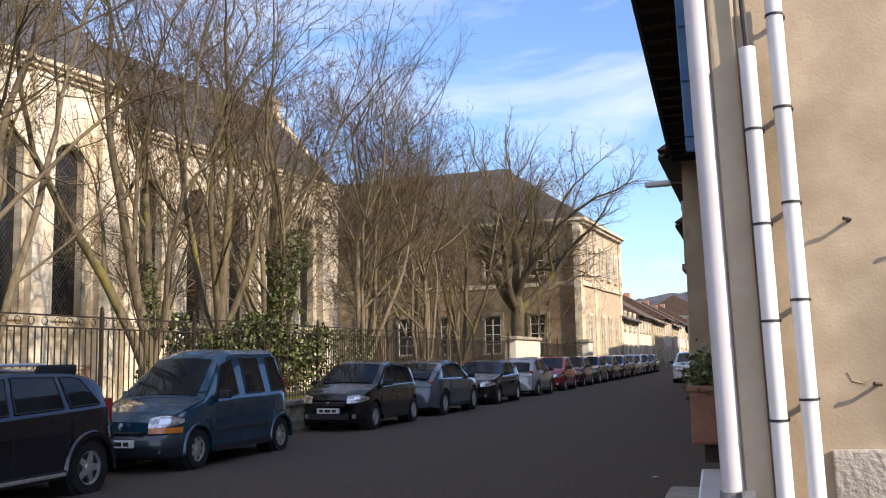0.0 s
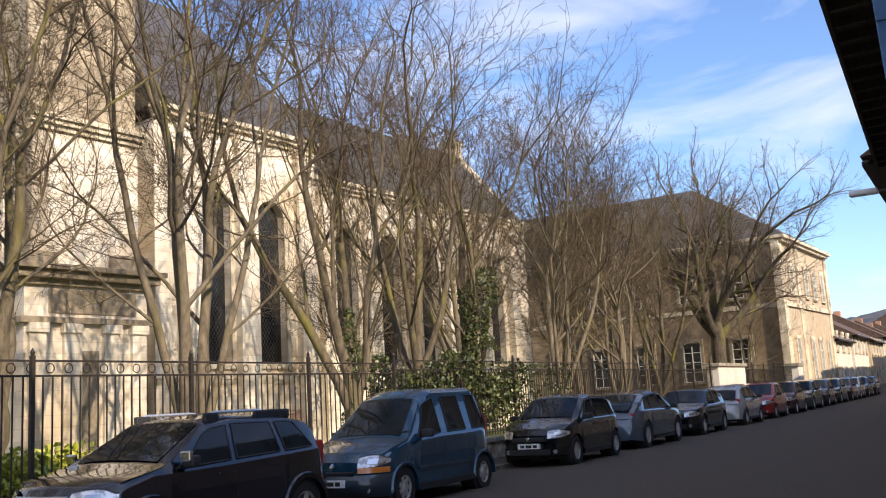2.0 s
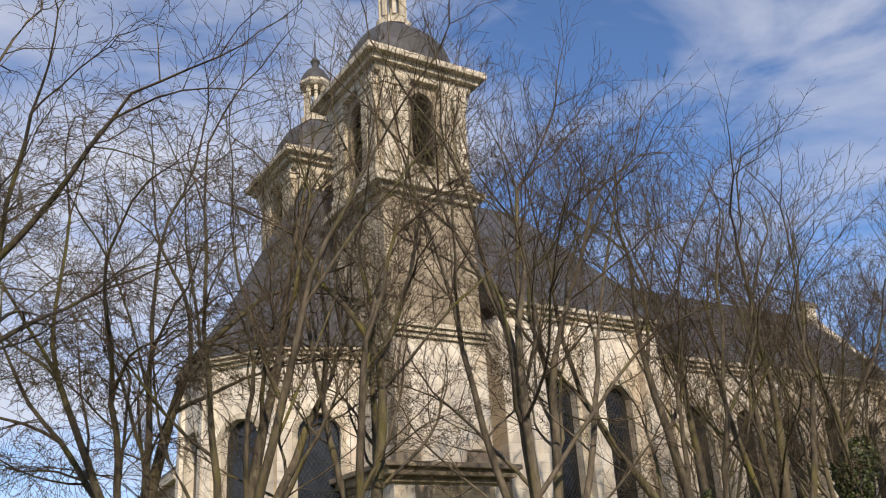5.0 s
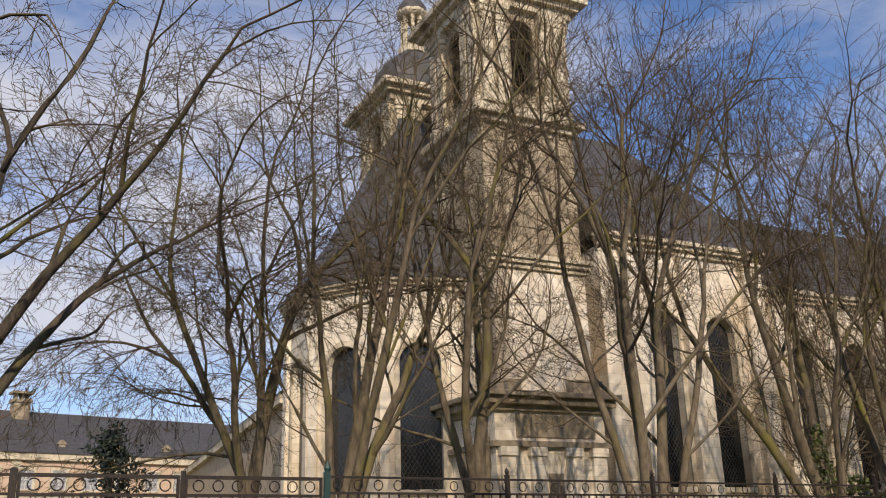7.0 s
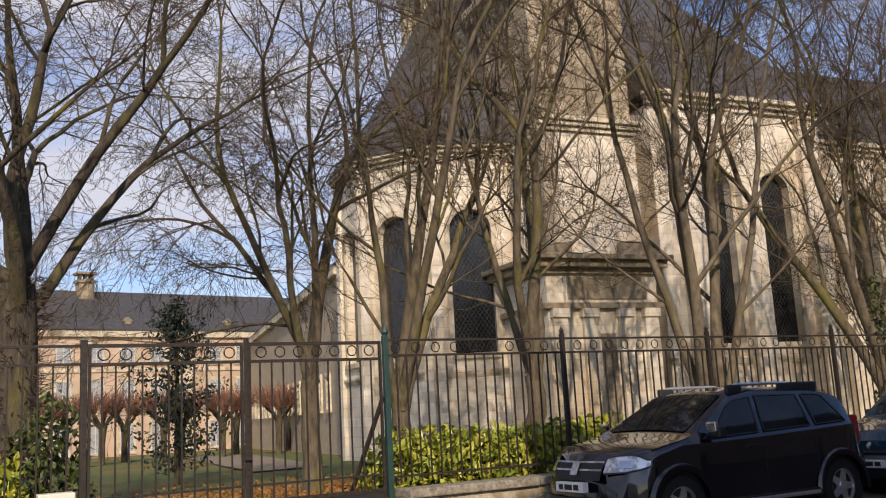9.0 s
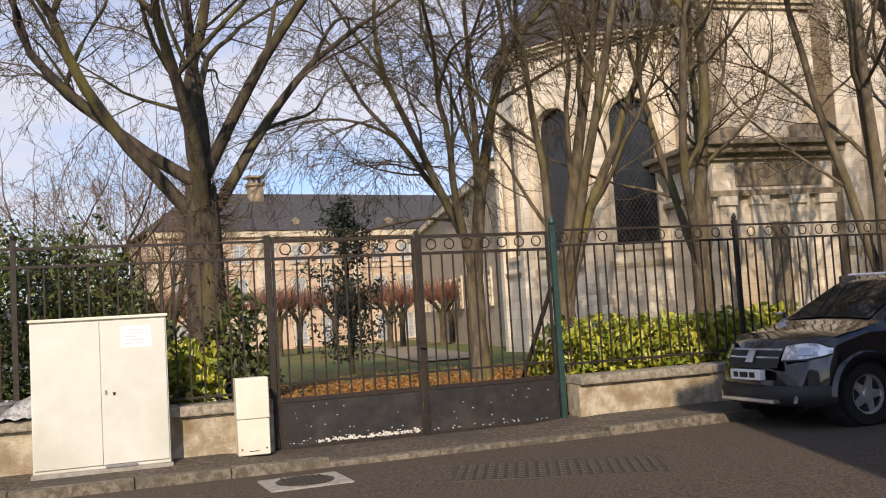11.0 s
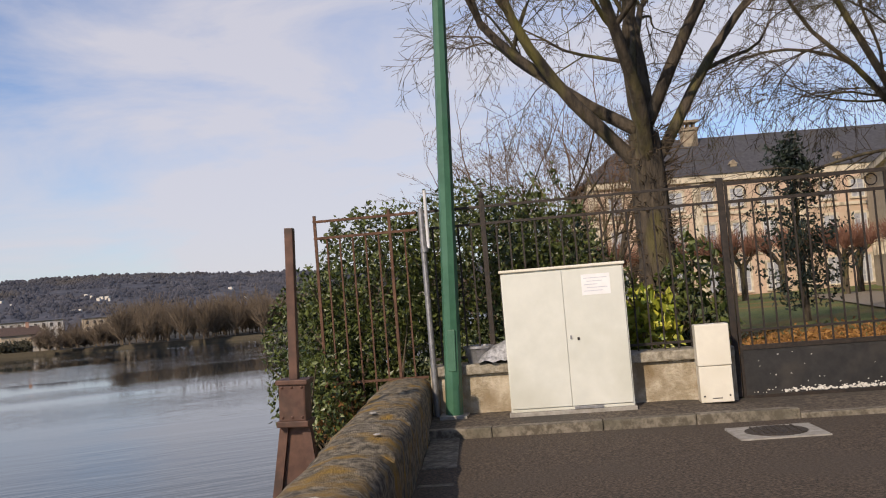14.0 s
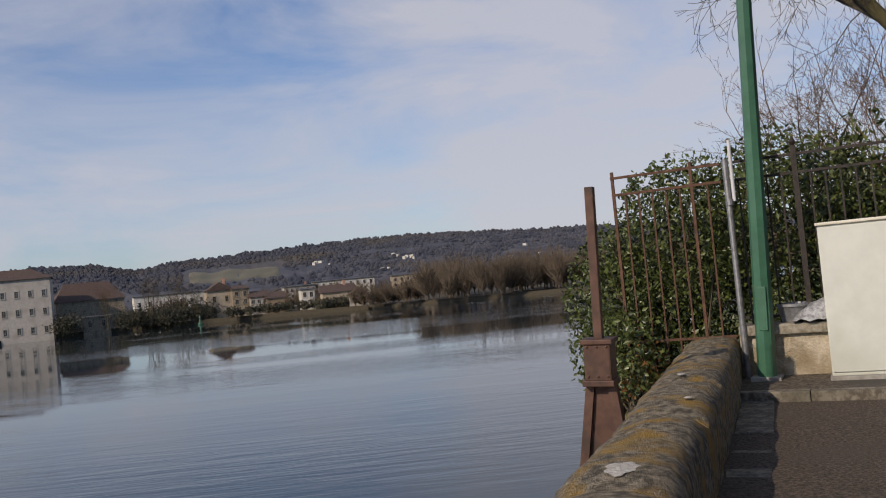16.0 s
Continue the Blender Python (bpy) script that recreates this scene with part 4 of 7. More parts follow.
for a in ((-1.2, 3.35, -2.5, 2.3, 4.75, 4.95, 0.02), (-1.2, 3.3, -2.45, 2.28, 5.95, 6.15, 0.02), (-1.3, 3.55, -2.7, 2.45, 6.15, 6.4, 0.03), (-1.4, 3.75, -2.9, 2.6, 6.4, 6.58, 0.03)):
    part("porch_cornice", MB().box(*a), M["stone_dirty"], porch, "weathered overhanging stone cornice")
for u in (-1.9, -0.75, 0.7, 1.75):
    part("porch_pilaster", MB().box(3.14, 3.3, u - 0.27, u + 0.27, BASE, 4.75, 0.02).box(3.14, 3.38, u - 0.34, u + 0.34, 4.45, 4.75, 0.02), M["stone"], porch)
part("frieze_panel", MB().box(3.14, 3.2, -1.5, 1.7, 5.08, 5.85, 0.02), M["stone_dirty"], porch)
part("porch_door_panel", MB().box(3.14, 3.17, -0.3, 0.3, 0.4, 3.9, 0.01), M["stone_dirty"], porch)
part("balustrade_block", MB().box(2.8, 3.2, 0.9, 2.2, 6.58, 7.15, 0.04), M["stone_dirty"], porch)
part("balustrade_block", MB().box(2.8, 3.2, -2.2, -1.2, 6.58, 7.05, 0.04), M["stone_dirty"], porch)


def tower(v, u):
    """A square bell tower with pilasters, louvred openings, a dome and a lantern."""
    o = pose(v, u, 0)
    h = 2.05
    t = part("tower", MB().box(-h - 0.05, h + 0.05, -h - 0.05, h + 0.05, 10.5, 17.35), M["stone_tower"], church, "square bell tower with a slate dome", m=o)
    for k in range(4):
        m = pose(0, 0, 0, 0, 0, 90 * k)
        f = m @ pose(0, -h, 0)
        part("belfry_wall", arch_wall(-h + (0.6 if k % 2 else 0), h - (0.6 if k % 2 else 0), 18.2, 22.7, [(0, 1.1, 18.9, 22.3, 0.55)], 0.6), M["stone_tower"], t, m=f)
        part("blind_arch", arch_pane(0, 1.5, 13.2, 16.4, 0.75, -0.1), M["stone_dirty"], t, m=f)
        lv = MB()
        for i in range(15):
            lv.add([(-0.6, 0.12, 18.95 + i * 0.225), (0.6, 0.12, 18.95 + i * 0.225), (0.6, 0.42, 19.15 + i * 0.225), (-0.6, 0.42, 19.15 + i * 0.225)], [(0, 1, 2, 3)])
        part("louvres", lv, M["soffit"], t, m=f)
        for q in (-1.72, -1.05, 1.05, 1.72):
            part("belfry_pilaster", MB().box(q - 0.24, q + 0.24, -0.2, 0.01, 18.2, 22.0, 0.015).box(q - 0.3, q + 0.3, -0.26, 0.01, 18.2, 18.5, 0.02)
                 .box(q - 0.27, q + 0.27, -0.24, 0.01, 21.95, 22.2, 0.03).box(q - 0.33, q + 0.33, -0.30, 0.01, 22.2, 22.45, 0.04).box(q - 0.36, q + 0.36, -0.33, 0.01, 22.45, 22.68, 0.02), M["stone_trim"], t, m=f)
    part("lower_cornice", MB().box(-h - 0.25, h + 0.25, -h - 0.25, h + 0.25, 17.35, 17.6, 0.03).box(-h - 0.5, h + 0.5, -h - 0.5, h + 0.5, 17.6, 17.9, 0.04).box(-h - 0.15, h + 0.15, -h - 0.15, h + 0.15, 17.9, 18.21), M["stone_trim"], t)
    part("upper_cornice", MB().box(-h - 0.3, h + 0.3, -h - 0.3, h + 0.3, 22.68, 23.05, 0.02).box(-h - 0.55, h + 0.55, -h - 0.55, h + 0.55, 23.05, 23.3, 0.03).box(-h - 0.85, h + 0.85, -h - 0.85, h + 0.85, 23.3, 23.6, 0.04), M["stone_trim"], t)
    # added near-black box, standing in for the unlit inside behind the louvres
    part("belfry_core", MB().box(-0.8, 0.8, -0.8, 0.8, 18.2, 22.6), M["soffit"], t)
    part("dome", MB().turned([(2.2, 23.58), (2.25, 23.9), (2.2, 24.6), (2.0, 25.3), (1.65, 25.9), (1.15, 26.35), (0.75, 26.6), (0.7, 26.75)], 32, square=0.35), M["slate"], t, "dark slate dome", smooth=True)
    lan = part("lantern", MB().turned([(0.85, 26.7), (0.85, 27.0), (0.62, 27.05), (0.62, 27.3)], 8).turned([(0.75, 29.0), (0.9, 29.15), (0.9, 29.3), (0.5, 29.35)], 8), M["stone_trim"], t, "pale open stone lantern")
    for k in range(8):
        a = radians(45 * k + 22.5)
        part("lantern_post", MB().box(-0.09, 0.09, -0.09, 0.09, 27.28, 29.02), M["stone_trim"], lan, m=pose(0.55 * math.cos(a), 0.55 * math.sin(a), 0, 0, 0, 45 * k + 22.5))
    part("lantern_cap", MB().turned([(0.85, 29.3), (0.8, 29.6), (0.5, 30.1), (0.2, 30.35), (0.2, 30.6), (0.28, 30.75), (0.05, 31.1), (0.03, 32.2)], 16), M["slate"], t, smooth=True)
    return t


tower(-0.2, 0.5)
tower(-9.6, 0.9)

# apse: five sides of a decagon with one tall window in each
AP, AC = 4.7, (-4.85, -1.9)
side_w = 2 * AP * math.tan(radians(18))
for ang in (18, 54, 90, 126):
    m = pose(AC[0], AC[1], 0, 0, 0, -ang + 90) @ pose(0, -AP, 0)
    church_wall("apse_wall", m, -side_w / 2, side_w / 2, 11.0, [(0.0, 1.55, 3.6, 8.95, 0.78)], 0.5)
    band(m, -side_w / 2, side_w / 2, 10.95, 0.45, 0.4)
    band(m, -side_w / 2, side_w / 2, 2.75, 0.25, 0.12)
    for q in (-1, 1):
        pilaster(m, q * (side_w / 2 - 0.2), 0.4, BASE, 10.95, 0.16)
part("apse_roof", MB().turned([(AP * 1.1 + 0.25, 11.35), (AP * 0.72, 14.2), (AP * 0.25, 18.5), (0.05, 20.2)], 10, (AC[0], AC[1], 0)), M["slate"], church)
# sacristy with a swept roof behind the apse
part("sacristy", MB().box(-15.5, -9.2, -2.2, 6.0, BASE, 6.6), M["stone"], church)
part("sacristy_roof", MB().prism([(-15.9, -2.5, 6.6), (-12.8, -2.5, 7.6), (-10.6, -2.5, 9.2), (-9.0, -2.5, 11.2), (-9.0, -2.5, 6.6)], (0, 8.5, 0)), M["slate"], church)
part("buttress", MB().box(-10.3, -9.1, -3.1, -2.1, BASE, 9.2, 0.05), M["stone_trim"], church)

# ---- abbey wings and street houses ----
def facade_windows(owner, m, cols, rows, wd, material="frame_white", arched=0.0, edge="stone_trim", glass="glass_dark"):
    """Casement windows set in a wall: dark panes behind white frames and glazing bars, in a stone surround."""
    for u in cols:
        for s, t in rows:
            w = part("window", arch_pane(u, wd, s, t, arched, -0.03, 0), M[glass], owner, m=m)
            fr = MB()
            for q in (-wd / 2, -0.03, wd / 2 - 0.06):
                fr.box(u + q, u + q + 0.06, -0.09, -0.03, s, t - (arched * 0.6))
            for k in range(5):
                z = s + (t - s - 0.06) * k / 4
                fr.box(u - wd / 2, u + wd / 2, -0.08, -0.03, z, z + 0.045)
            part("window_frame", fr, M[material], w)
            sr = MB().box(u - wd / 2 - 0.18, u - wd / 2 - 0.005, -0.1, 0.02, s - 0.12, t + 0.2).box(u + wd / 2 + 0.005, u + wd / 2 + 0.18, -0.1, 0.02, s - 0.12, t + 0.2)
            sr.box(u - wd / 2 - 0.2, u + wd / 2 + 0.2, -0.12, 0.02, t + 0.005, t + 0.22).box(u - wd / 2 - 0.2, u + wd / 2 + 0.2, -0.16, 0.02, s - 0.16, s - 0.005)
            part("window_surround", sr, M[edge], w)


def gable_roof(x0, x1, y0, y1, z0, zr, hip=0.0, along="y", over=0.4):
    x0, x1, y0, y1 = x0 - over, x1 + over, y0 - over, y1 + over
    if along == "y":
        c = (x0 + x1) / 2
        a = [(x0, y0, z0), (x1, y0, z0), (x1, y1, z0), (x0, y1, z0), (c, y0 + hip, zr), (c, y1 - hip, zr)]
        f = [(0, 3, 5, 4), (1, 4, 5, 2), (0, 4, 1), (3, 2, 5), (0, 1, 2, 3)]
    else:
        c = (y0 + y1) / 2
        a = [(x0, y0, z0), (x1, y0, z0), (x1, y1, z0), (x0, y1, z0), (x0 + hip, c, zr), (x1 - hip, c, zr)]
        f = [(0, 1, 5, 4), (3, 4, 5, 2), (0, 4, 3), (1, 2, 5), (0, 1, 2, 3)]
    return MB().add(a, f)


# abbey lodging at the far end of the street's fence
lodge = thing("abbey_lodging", "three-storey ochre abbey building with a dark hipped roof", "building", pose(-10.95, 64, 0, 0, 0, -4) @ pose(10.5, -64, 0))
part("wall", MB().box(-42, -10.5, 64, 77, -0.8, 10.8), M["plaster"], lodge)
# garden front skin: its shade is put into the colour
part("garden_wall", MB().box(-42, -10.95, 63.9, 64.0, -0.8, 10.8), M["plaster_brown"], lodge, "rendered garden front, browned to look shaded")
part("roof", gable_roof(-42, -10.5, 64, 77, 11.2, 16.6, 8, "x", 0.5), M["slate"], lodge)
part("cornice", MB().box(-42.3, -10.2, 63.7, 77.3, 10.8, 11.0).box(-42.5, -10.0, 63.5, 77.5, 11.0, 11.2), M["stone_trim"], lodge)
part("string_course", MB().box(-42.1, -10.35, 63.85, 77.15, 6.5, 6.8), M["stone_trim"], lodge)
for x, y in ((-10.5, 64), (-10.5, 68.2), (-10.5, 77)):
    part("quoin", MB().box(x - 0.4, x + 0.08, y - 0.45, y + 0.45, -0.5, 10.8), M["stone_trim"], lodge)
fw = pose(0, 63.9, 0)
# darker surrounds here, toned down to suit the front's painted shade
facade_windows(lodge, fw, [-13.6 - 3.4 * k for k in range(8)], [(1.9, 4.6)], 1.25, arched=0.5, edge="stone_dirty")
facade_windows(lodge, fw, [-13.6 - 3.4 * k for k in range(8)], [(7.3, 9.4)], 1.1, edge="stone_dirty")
sw = pose(-10.5, 0, 0, 0, 0, 90)
facade_windows(lodge, sw, [66.2, 70.2, 72.6, 75.2], [(1.6, 4.4)], 0.75)
facade_windows(lodge, sw, [66.2, 70.2, 72.6, 75.2], [(7.4, 9.4)], 0.75)

# the abbey's garden front, far across the lawn
AB = pose(-86.4, 17, -1.0, 0, 0, 98)
abbey = thing("abbey_wing", "long three-storey pink-beige abbey wing with a slate roof", "building", AB)
part("wall", MB().box(-14.5, 19.5, 0, 12, 0, 11.0), M["plaster_pink"], abbey)
c0, c1 = -15.0, 20.0
part("roof", MB().add([(c0, -0.5, 11.3), (c1, -0.5, 11.3), (c1, 12.5, 11.3), (c0, 12.5, 11.3), (c0 + 5.5, 6, 15.6), (c1, 6, 15.6)], [(0, 1, 5, 4), (3, 4, 5, 2), (0, 4, 3), (1, 2, 5), (0, 1, 2, 3)]), M["slate"], abbey)
part("cornice", MB().box(-14.8, 14.3, -0.35, 0.02, 10.7, 11.3), M["stone_trim"], abbey)
for z in (3.8, 7.6):
    part("string_course", MB().box(-14.6, 14.1, -0.12, 0.02, z, z + 0.3), M["stone_trim"], abbey)
for u in (-14.2, -4.8, 4.6, 13.7):
    part("quoin", MB().box(u - 0.4, u + 0.4, -0.1, 0.02, 0, 10.7), M["stone_trim"], abbey)
facade_windows(abbey, pose(0, 0, 0), [-12.2 + 2.75 * k for k in range(10)], [(0.6, 3.0), (4.7, 6.8), (8.3, 9.9)], 1.2, glass="glass_pale")
ch = part("chimney", MB().box(-4.2, -2.8, 4.6, 5.8, 13.5, 16.2).box(-4.35, -2.65, 4.45, 5.95, 16.2, 16.5, 0.04), M["stone_dirty"], abbey, "brick chimney with open arched top")
for k in (-4.0, -3.5, -3.0):
    part("chimney_pot", MB().box(k - 0.1, k + 0.1, 4.8, 5.6, 16.5, 17.0), M["stone_dirty"], ch)
part("chimney_slab", MB().box(-4.4, -2.6, 4.4, 6.0, 17.0, 17.2), M["stone_dirty"], ch)
for u in (-9.5, -1.0, 3.8, 8.6):
    part("dormer", MB().box(u - 0.3, u + 0.3, 0.5, 2.0, 11.4, 12.2).prism([(u - 0.42, 0.42, 12.2), (u + 0.42, 0.42, 12.2), (u, 0.42, 12.6)], (0, 2.2, 0)), M["stone_dirty"], abbey)
# low wing from the abbey to the church
wing = thing("cloister_wing", "low pale wing joining the church and the abbey", "building", pose(-84.0, 26.3, -0.9, 0, 0, -11.4))
part("wall", MB().box(0, 43, 0, 9, 0, 9.6), M["plaster"], wing)
part("roof", gable_roof(0, 43, 0, 9, 9.9, 13.4, 0.5, "x", 0.4), M["slate"], wing)
part("cornice", MB().box(0, 43.2, -0.35, 0.02, 9.4, 9.9), M["stone_trim"], wing)
facade_windows(wing, pose(0, 0, 0), [1.8 + 2.5 * k for k in range(16)], [(2.9, 4.6)], 0.8, "stone_trim", 0.4)

# houses up the street: (x of the front, y0, y1, eaves, ridge, wall, side of the street)
def street_house(x, y0, y1, ze, zr, wall, left, label, floors=2, depth=9):
    x0, x1 = (x - depth, x) if left else (x, x + depth)
    h = thing("house", label, "house", pose(0, 0, 0), "houses along the street")
    part("wall", MB().box(x0, x1, y0, y1, -0.5, ze), M[wall], h)
    part("roof", gable_roof(x0, x1, y0 + 0.05, y1 - 0.05, ze, zr, 0, "y", 0.5), M["tile"], h)
    part("soffit", MB().box(x - 0.52, x + 0.52, y0 + 0.05, y1 - 0.05, ze - 0.12, ze - 0.02), M["soffit"], h)
    part("gutter", MB().tube([(x + (0.42 if left else -0.42), y0, ze), (x + (0.42 if left else -0.42), y1, ze)], 0.07, 6), M["galv"], h)
    part("plinth", MB().box(x0 - 0.03, x1 + 0.03, y0 + 0.05, y1 - 0.05, -0.5, 0.7), M["cement"], h)
    m = pose(x, 0, 0, 0, 0, 90) if left else pose(x, 0, 0, 0, 0, -90)
    n = max(1, int((y1 - y0) / 2.6))
    cols = [(y0 + (k + 0.5) * (y1 - y0) / n) * (1 if left else -1) for k in range(n)]
    facade_windows(h, m, cols, [(1.0 + 2.8 * k, 2.3 + 2.8 * k) for k in range(floors)], 0.9)
    return h


rh = random.Random(12)
y, x = 77.3, -10.05
for k, (wall, ze) in enumerate((("white_wall", 4.6), ("white_wall", 5.2), ("plaster", 5.0), ("white_wall", 5.6), ("plaster", 5.0), ("white_wall", 5.6), ("plaster_pink", 5.4), ("white_wall", 6.0))):
    L = rh.uniform(8, 12)
    hs = street_house(x, y, y + L, ze, ze + 2.9, wall, True, "white-rendered village house with a tiled roof" if wall == "white_wall" else "ochre-rendered village house with a tiled roof")
    part("chimney", MB().box(x - 4.6, x - 3.9, y + 0.6, y + 1.6, ze + 1.0, ze + 3.2, 0.03), M["brick_red"], hs, "red brick chimney")
    y += L
    x += L * 0.022
y, x = 22.0, -1.20
for k, (wall, ze) in enumerate((("plaster", 6.3), ("house_plaster", 6.0), ("white_wall", 6.6), ("plaster", 6.2), ("white_wall", 6.4), ("plaster", 6.0), ("white_wall", 6.5), ("white_wall", 6.2))):
    L = 10 + 2.5 * (k % 3)
    street_house(x, y, y + L, ze, ze + 3.2, wall, False, "rendered village house standing on the street")
    y += L
    x -= L * 0.041
# houses closing the street where it bends
hs = street_house(-7.0, 170, 182, 8.5, 12, "white_wall", True, "white house where the street bends", 2, 12)
hs2 = thing("house", "white house closing the street end", "house", pose(0, 0, 0), "houses along the street")
part("wall", MB().box(-9, 6, 186, 196, -0.5, 8), M["white_wall"], hs2)
part("roof", gable_roof(-9, 6, 186, 196, 8, 11.5, 0, "x"), M["tile"], hs2)
facade_windows(hs2, pose(0, 186, 0), [-7, -4, -1, 2], [(1.2, 2.8), (4.6, 6.2)], 1.1)

# ---- the corner house beside the camera ----
HX, HY = 0.13, 3.30        # its street corner
HD = pose(HX, HY, 1.6, 0, -1.5, 2.2) @ pose(0, 0, -1.6)      # local y runs up the street front
house = thing("corner_house", "plastered corner house with dark overhanging eaves", "house", HD)
part("gable_wall", MB().box(0.078, 9.0, 0.0, 0.5, -0.1, 9.0), M["house_plaster"], house, "rough beige plaster, stained and cracked")
part("street_wall", MB().box(0.0, 0.5, 0.52, 18.6, -0.1, 6.25), M["house_plaster"], house)
part("corner_pier", MB().box(-0.005, 0.076, -0.03, 0.518, -0.1, 6.3, 0.01), M["plaster"], house, "smooth render strip at the corner")
part("back_wall", MB().box(8.5, 9.0, 0.5, 18.6, -0.1, 6.25).box(0.0, 9.0, 18.6, 18.9, -0.1, 6.25), M["house_plaster"], house)
part("skirting", MB().box(0.25, 9.0, -0.02, 0.0, -0.1, 1.36, 0.008), M["cement"], house, "cracked grey cement skirting")
part("roof", MB().prism([(-0.70, 0.1, 6.2), (4.5, 0.1, 9.6), (9.6, 0.1, 6.2), (9.6, 0.1, 6.4), (4.5, 0.1, 9.85), (-0.70, 0.1, 6.4)], (0, 18.7, 0)), M["tile"], house)
sof = part("eaves_soffit", MB().box(-0.68, 0.0, -0.25, 18.7, 6.08, 6.2), M["soffit"], house, "dark timber eaves")
for k in range(31):
    part("rafter_end", MB().box(-0.66, -0.01, 0.0 + k * 0.6, 0.1 + k * 0.6, 5.96, 6.08), M["soffit"], sof)
part("fascia", MB().box(-0.73, -0.68, -0.25, 18.75, 5.98, 6.28), M["soffit"], sof)
part("verge", MB().prism([(-0.70, -0.3, 6.05), (4.5, -0.3, 9.45), (4.5, -0.3, 9.9), (-0.70, -0.3, 6.45)], (0, 0.45, 0)), M["soffit"], house)
dp = part("downpipe", MB().tube([(-0.045, -0.01, -0.02), (-0.042, -0.01, 2.0), (-0.05, -0.01, 6.0)], 0.034, 20), M["pvc_grey"], house, "pale lilac-grey downpipe", smooth=True)
for z in (1.22, 3.6):
    part("pipe_clip", MB().tube([(-0.045, -0.01, z), (-0.045, -0.01, z + 0.02)], 0.039, 20).box(-0.02, 0.02, -0.07, -0.04, z, z + 0.025), M["galv"], dp)
wp = part("plinth_block", MB().box(-0.17, -0.03, 0.35, 1.6, -0.05, 1.12, 0.01), M["pvc"], house, "white board at the foot of the wall")
part("blue_shutter", MB().box(-0.15, -0.01, 3.2, 3.24, 3.0, 4.1, 0.01), M["blue"], house, "bright blue folded shutter")
for k in range(3):
    part("shutter_batten", MB().box(-0.145, -0.02, 3.18, 3.2, 3.1 + k * 0.38, 3.17 + k * 0.38), M["blue"], house)

# two plastic conduits with cables on the gable, held by dark clips
for k, (x, top, lean) in enumerate(((0.105, 2.62, 0.0), (0.195, 2.80, 0.0))):
    c = thing("cable_conduit", "glossy white plastic conduit clipped to the wall", "conduit", HD @ pose(x, -0.055, 0), "conduits on the gable")
    part("pipe", MB().tube([(0, 0, -0.05), (0, 0, 1.4), (0, 0, top)], 0.026, 18), M["pvc"], c, smooth=True)
    for j in range(9):
        z = 0.25 + j * 0.30 + 0.06 * k
        if z < top - 0.05:
            part("clip", MB().tube([(0, 0, z), (0, 0, z + 0.008)], 0.0285, 18).box(0.012, 0.034, 0.02, 0.05, z, z + 0.008), M["black"], c)
    part("cable", MB().tube([(0, 0, top - 0.02), (-0.005, 0.0, top + 0.2), (-0.03 - 0.02 * k, 0.01, top + 0.55), (-0.03 - 0.05 * k, 0.02, 4.4)], 0.009, 8), M["black"], c, "black cable")
for x, z in ((0.30, 2.9), (0.36, 2.05), (0.55, 1.98), (0.40, 1.55)):
    part("wall_nail", MB().tube([(x, 0.02, z), (x, -0.035, z), (x - 0.02, -0.045, z + 0.004)], 0.006, 6), M["iron"], house)

# hairline cracks in the plaster
rk2 = random.Random(17)
for x, z, n in ((0.42, 1.42, 7), (0.52, 1.70, 6), (0.60, 2.35, 5), (0.36, 1.55, 5), (0.66, 1.5, 8)):
    pts = [(x, -0.001, z)]
    for k in range(n):
        x, z = x + rk2.uniform(-0.03, 0.035), z + rk2.uniform(-0.03, 0.02)
        pts.append((x, -0.001, z))
    part("crack", MB().tube(pts, 0.0022, 4), M["stone_dirty"], house, "dark hairline crack")

# ---- fence on its wall, gate ----
fwall = thing("fence_wall", "low rendered wall with stone coping under the fence", "wall", kind="structure")


def low_wall(y0, y1, top, first=False):
    n = max(1, round((y1 - y0) / 1.9))
    for k in range(n):
        a, b = y0 + (y1 - y0) * k / n, y0 + (y1 - y0) * (k + 1) / n
        part("wall_block", MB().box(FENCE_X - 0.16, FENCE_X + 0.16, a + 0.001, b - 0.001, gz(a) - 0.1, gz(a) + top - 0.11), M["render"], fwall)
        part("coping_stone", MB().box(FENCE_X - 0.23, FENCE_X + 0.23, a + 0.006, b - 0.006, gz(a) + top - 0.11, gz(a) + top, 0.018), M["cap"], fwall)


low_wall(-1.74, 1.575, 0.67)
low_wall(5.34, 42.0, 0.62)
low_wall(47.2, 61.0, 0.6)
fence = thing("iron_fence", "tall dark wrought-iron fence with a frieze of rings", "fence", kind="structure")
bar_m = mesh_of("bar", MB().box(-0.009, 0.009, -0.009, 0.009, 0.66, 2.25), M["iron"])
bar_r = mesh_of("bar", MB().box(-0.009, 0.009, -0.009, 0.009, 0.10, 2.25), M["rust"])
ring_b = MB()
ring_b.tube([(0, 0.062 * math.cos(2 * math.pi * k / 14), 2.335 + 0.062 * math.sin(2 * math.pi * k / 14)) for k in range(15)], 0.008, 4, caps=False)
ring_m = mesh_of("ring", ring_b, M["iron"])
far_bars = MB()


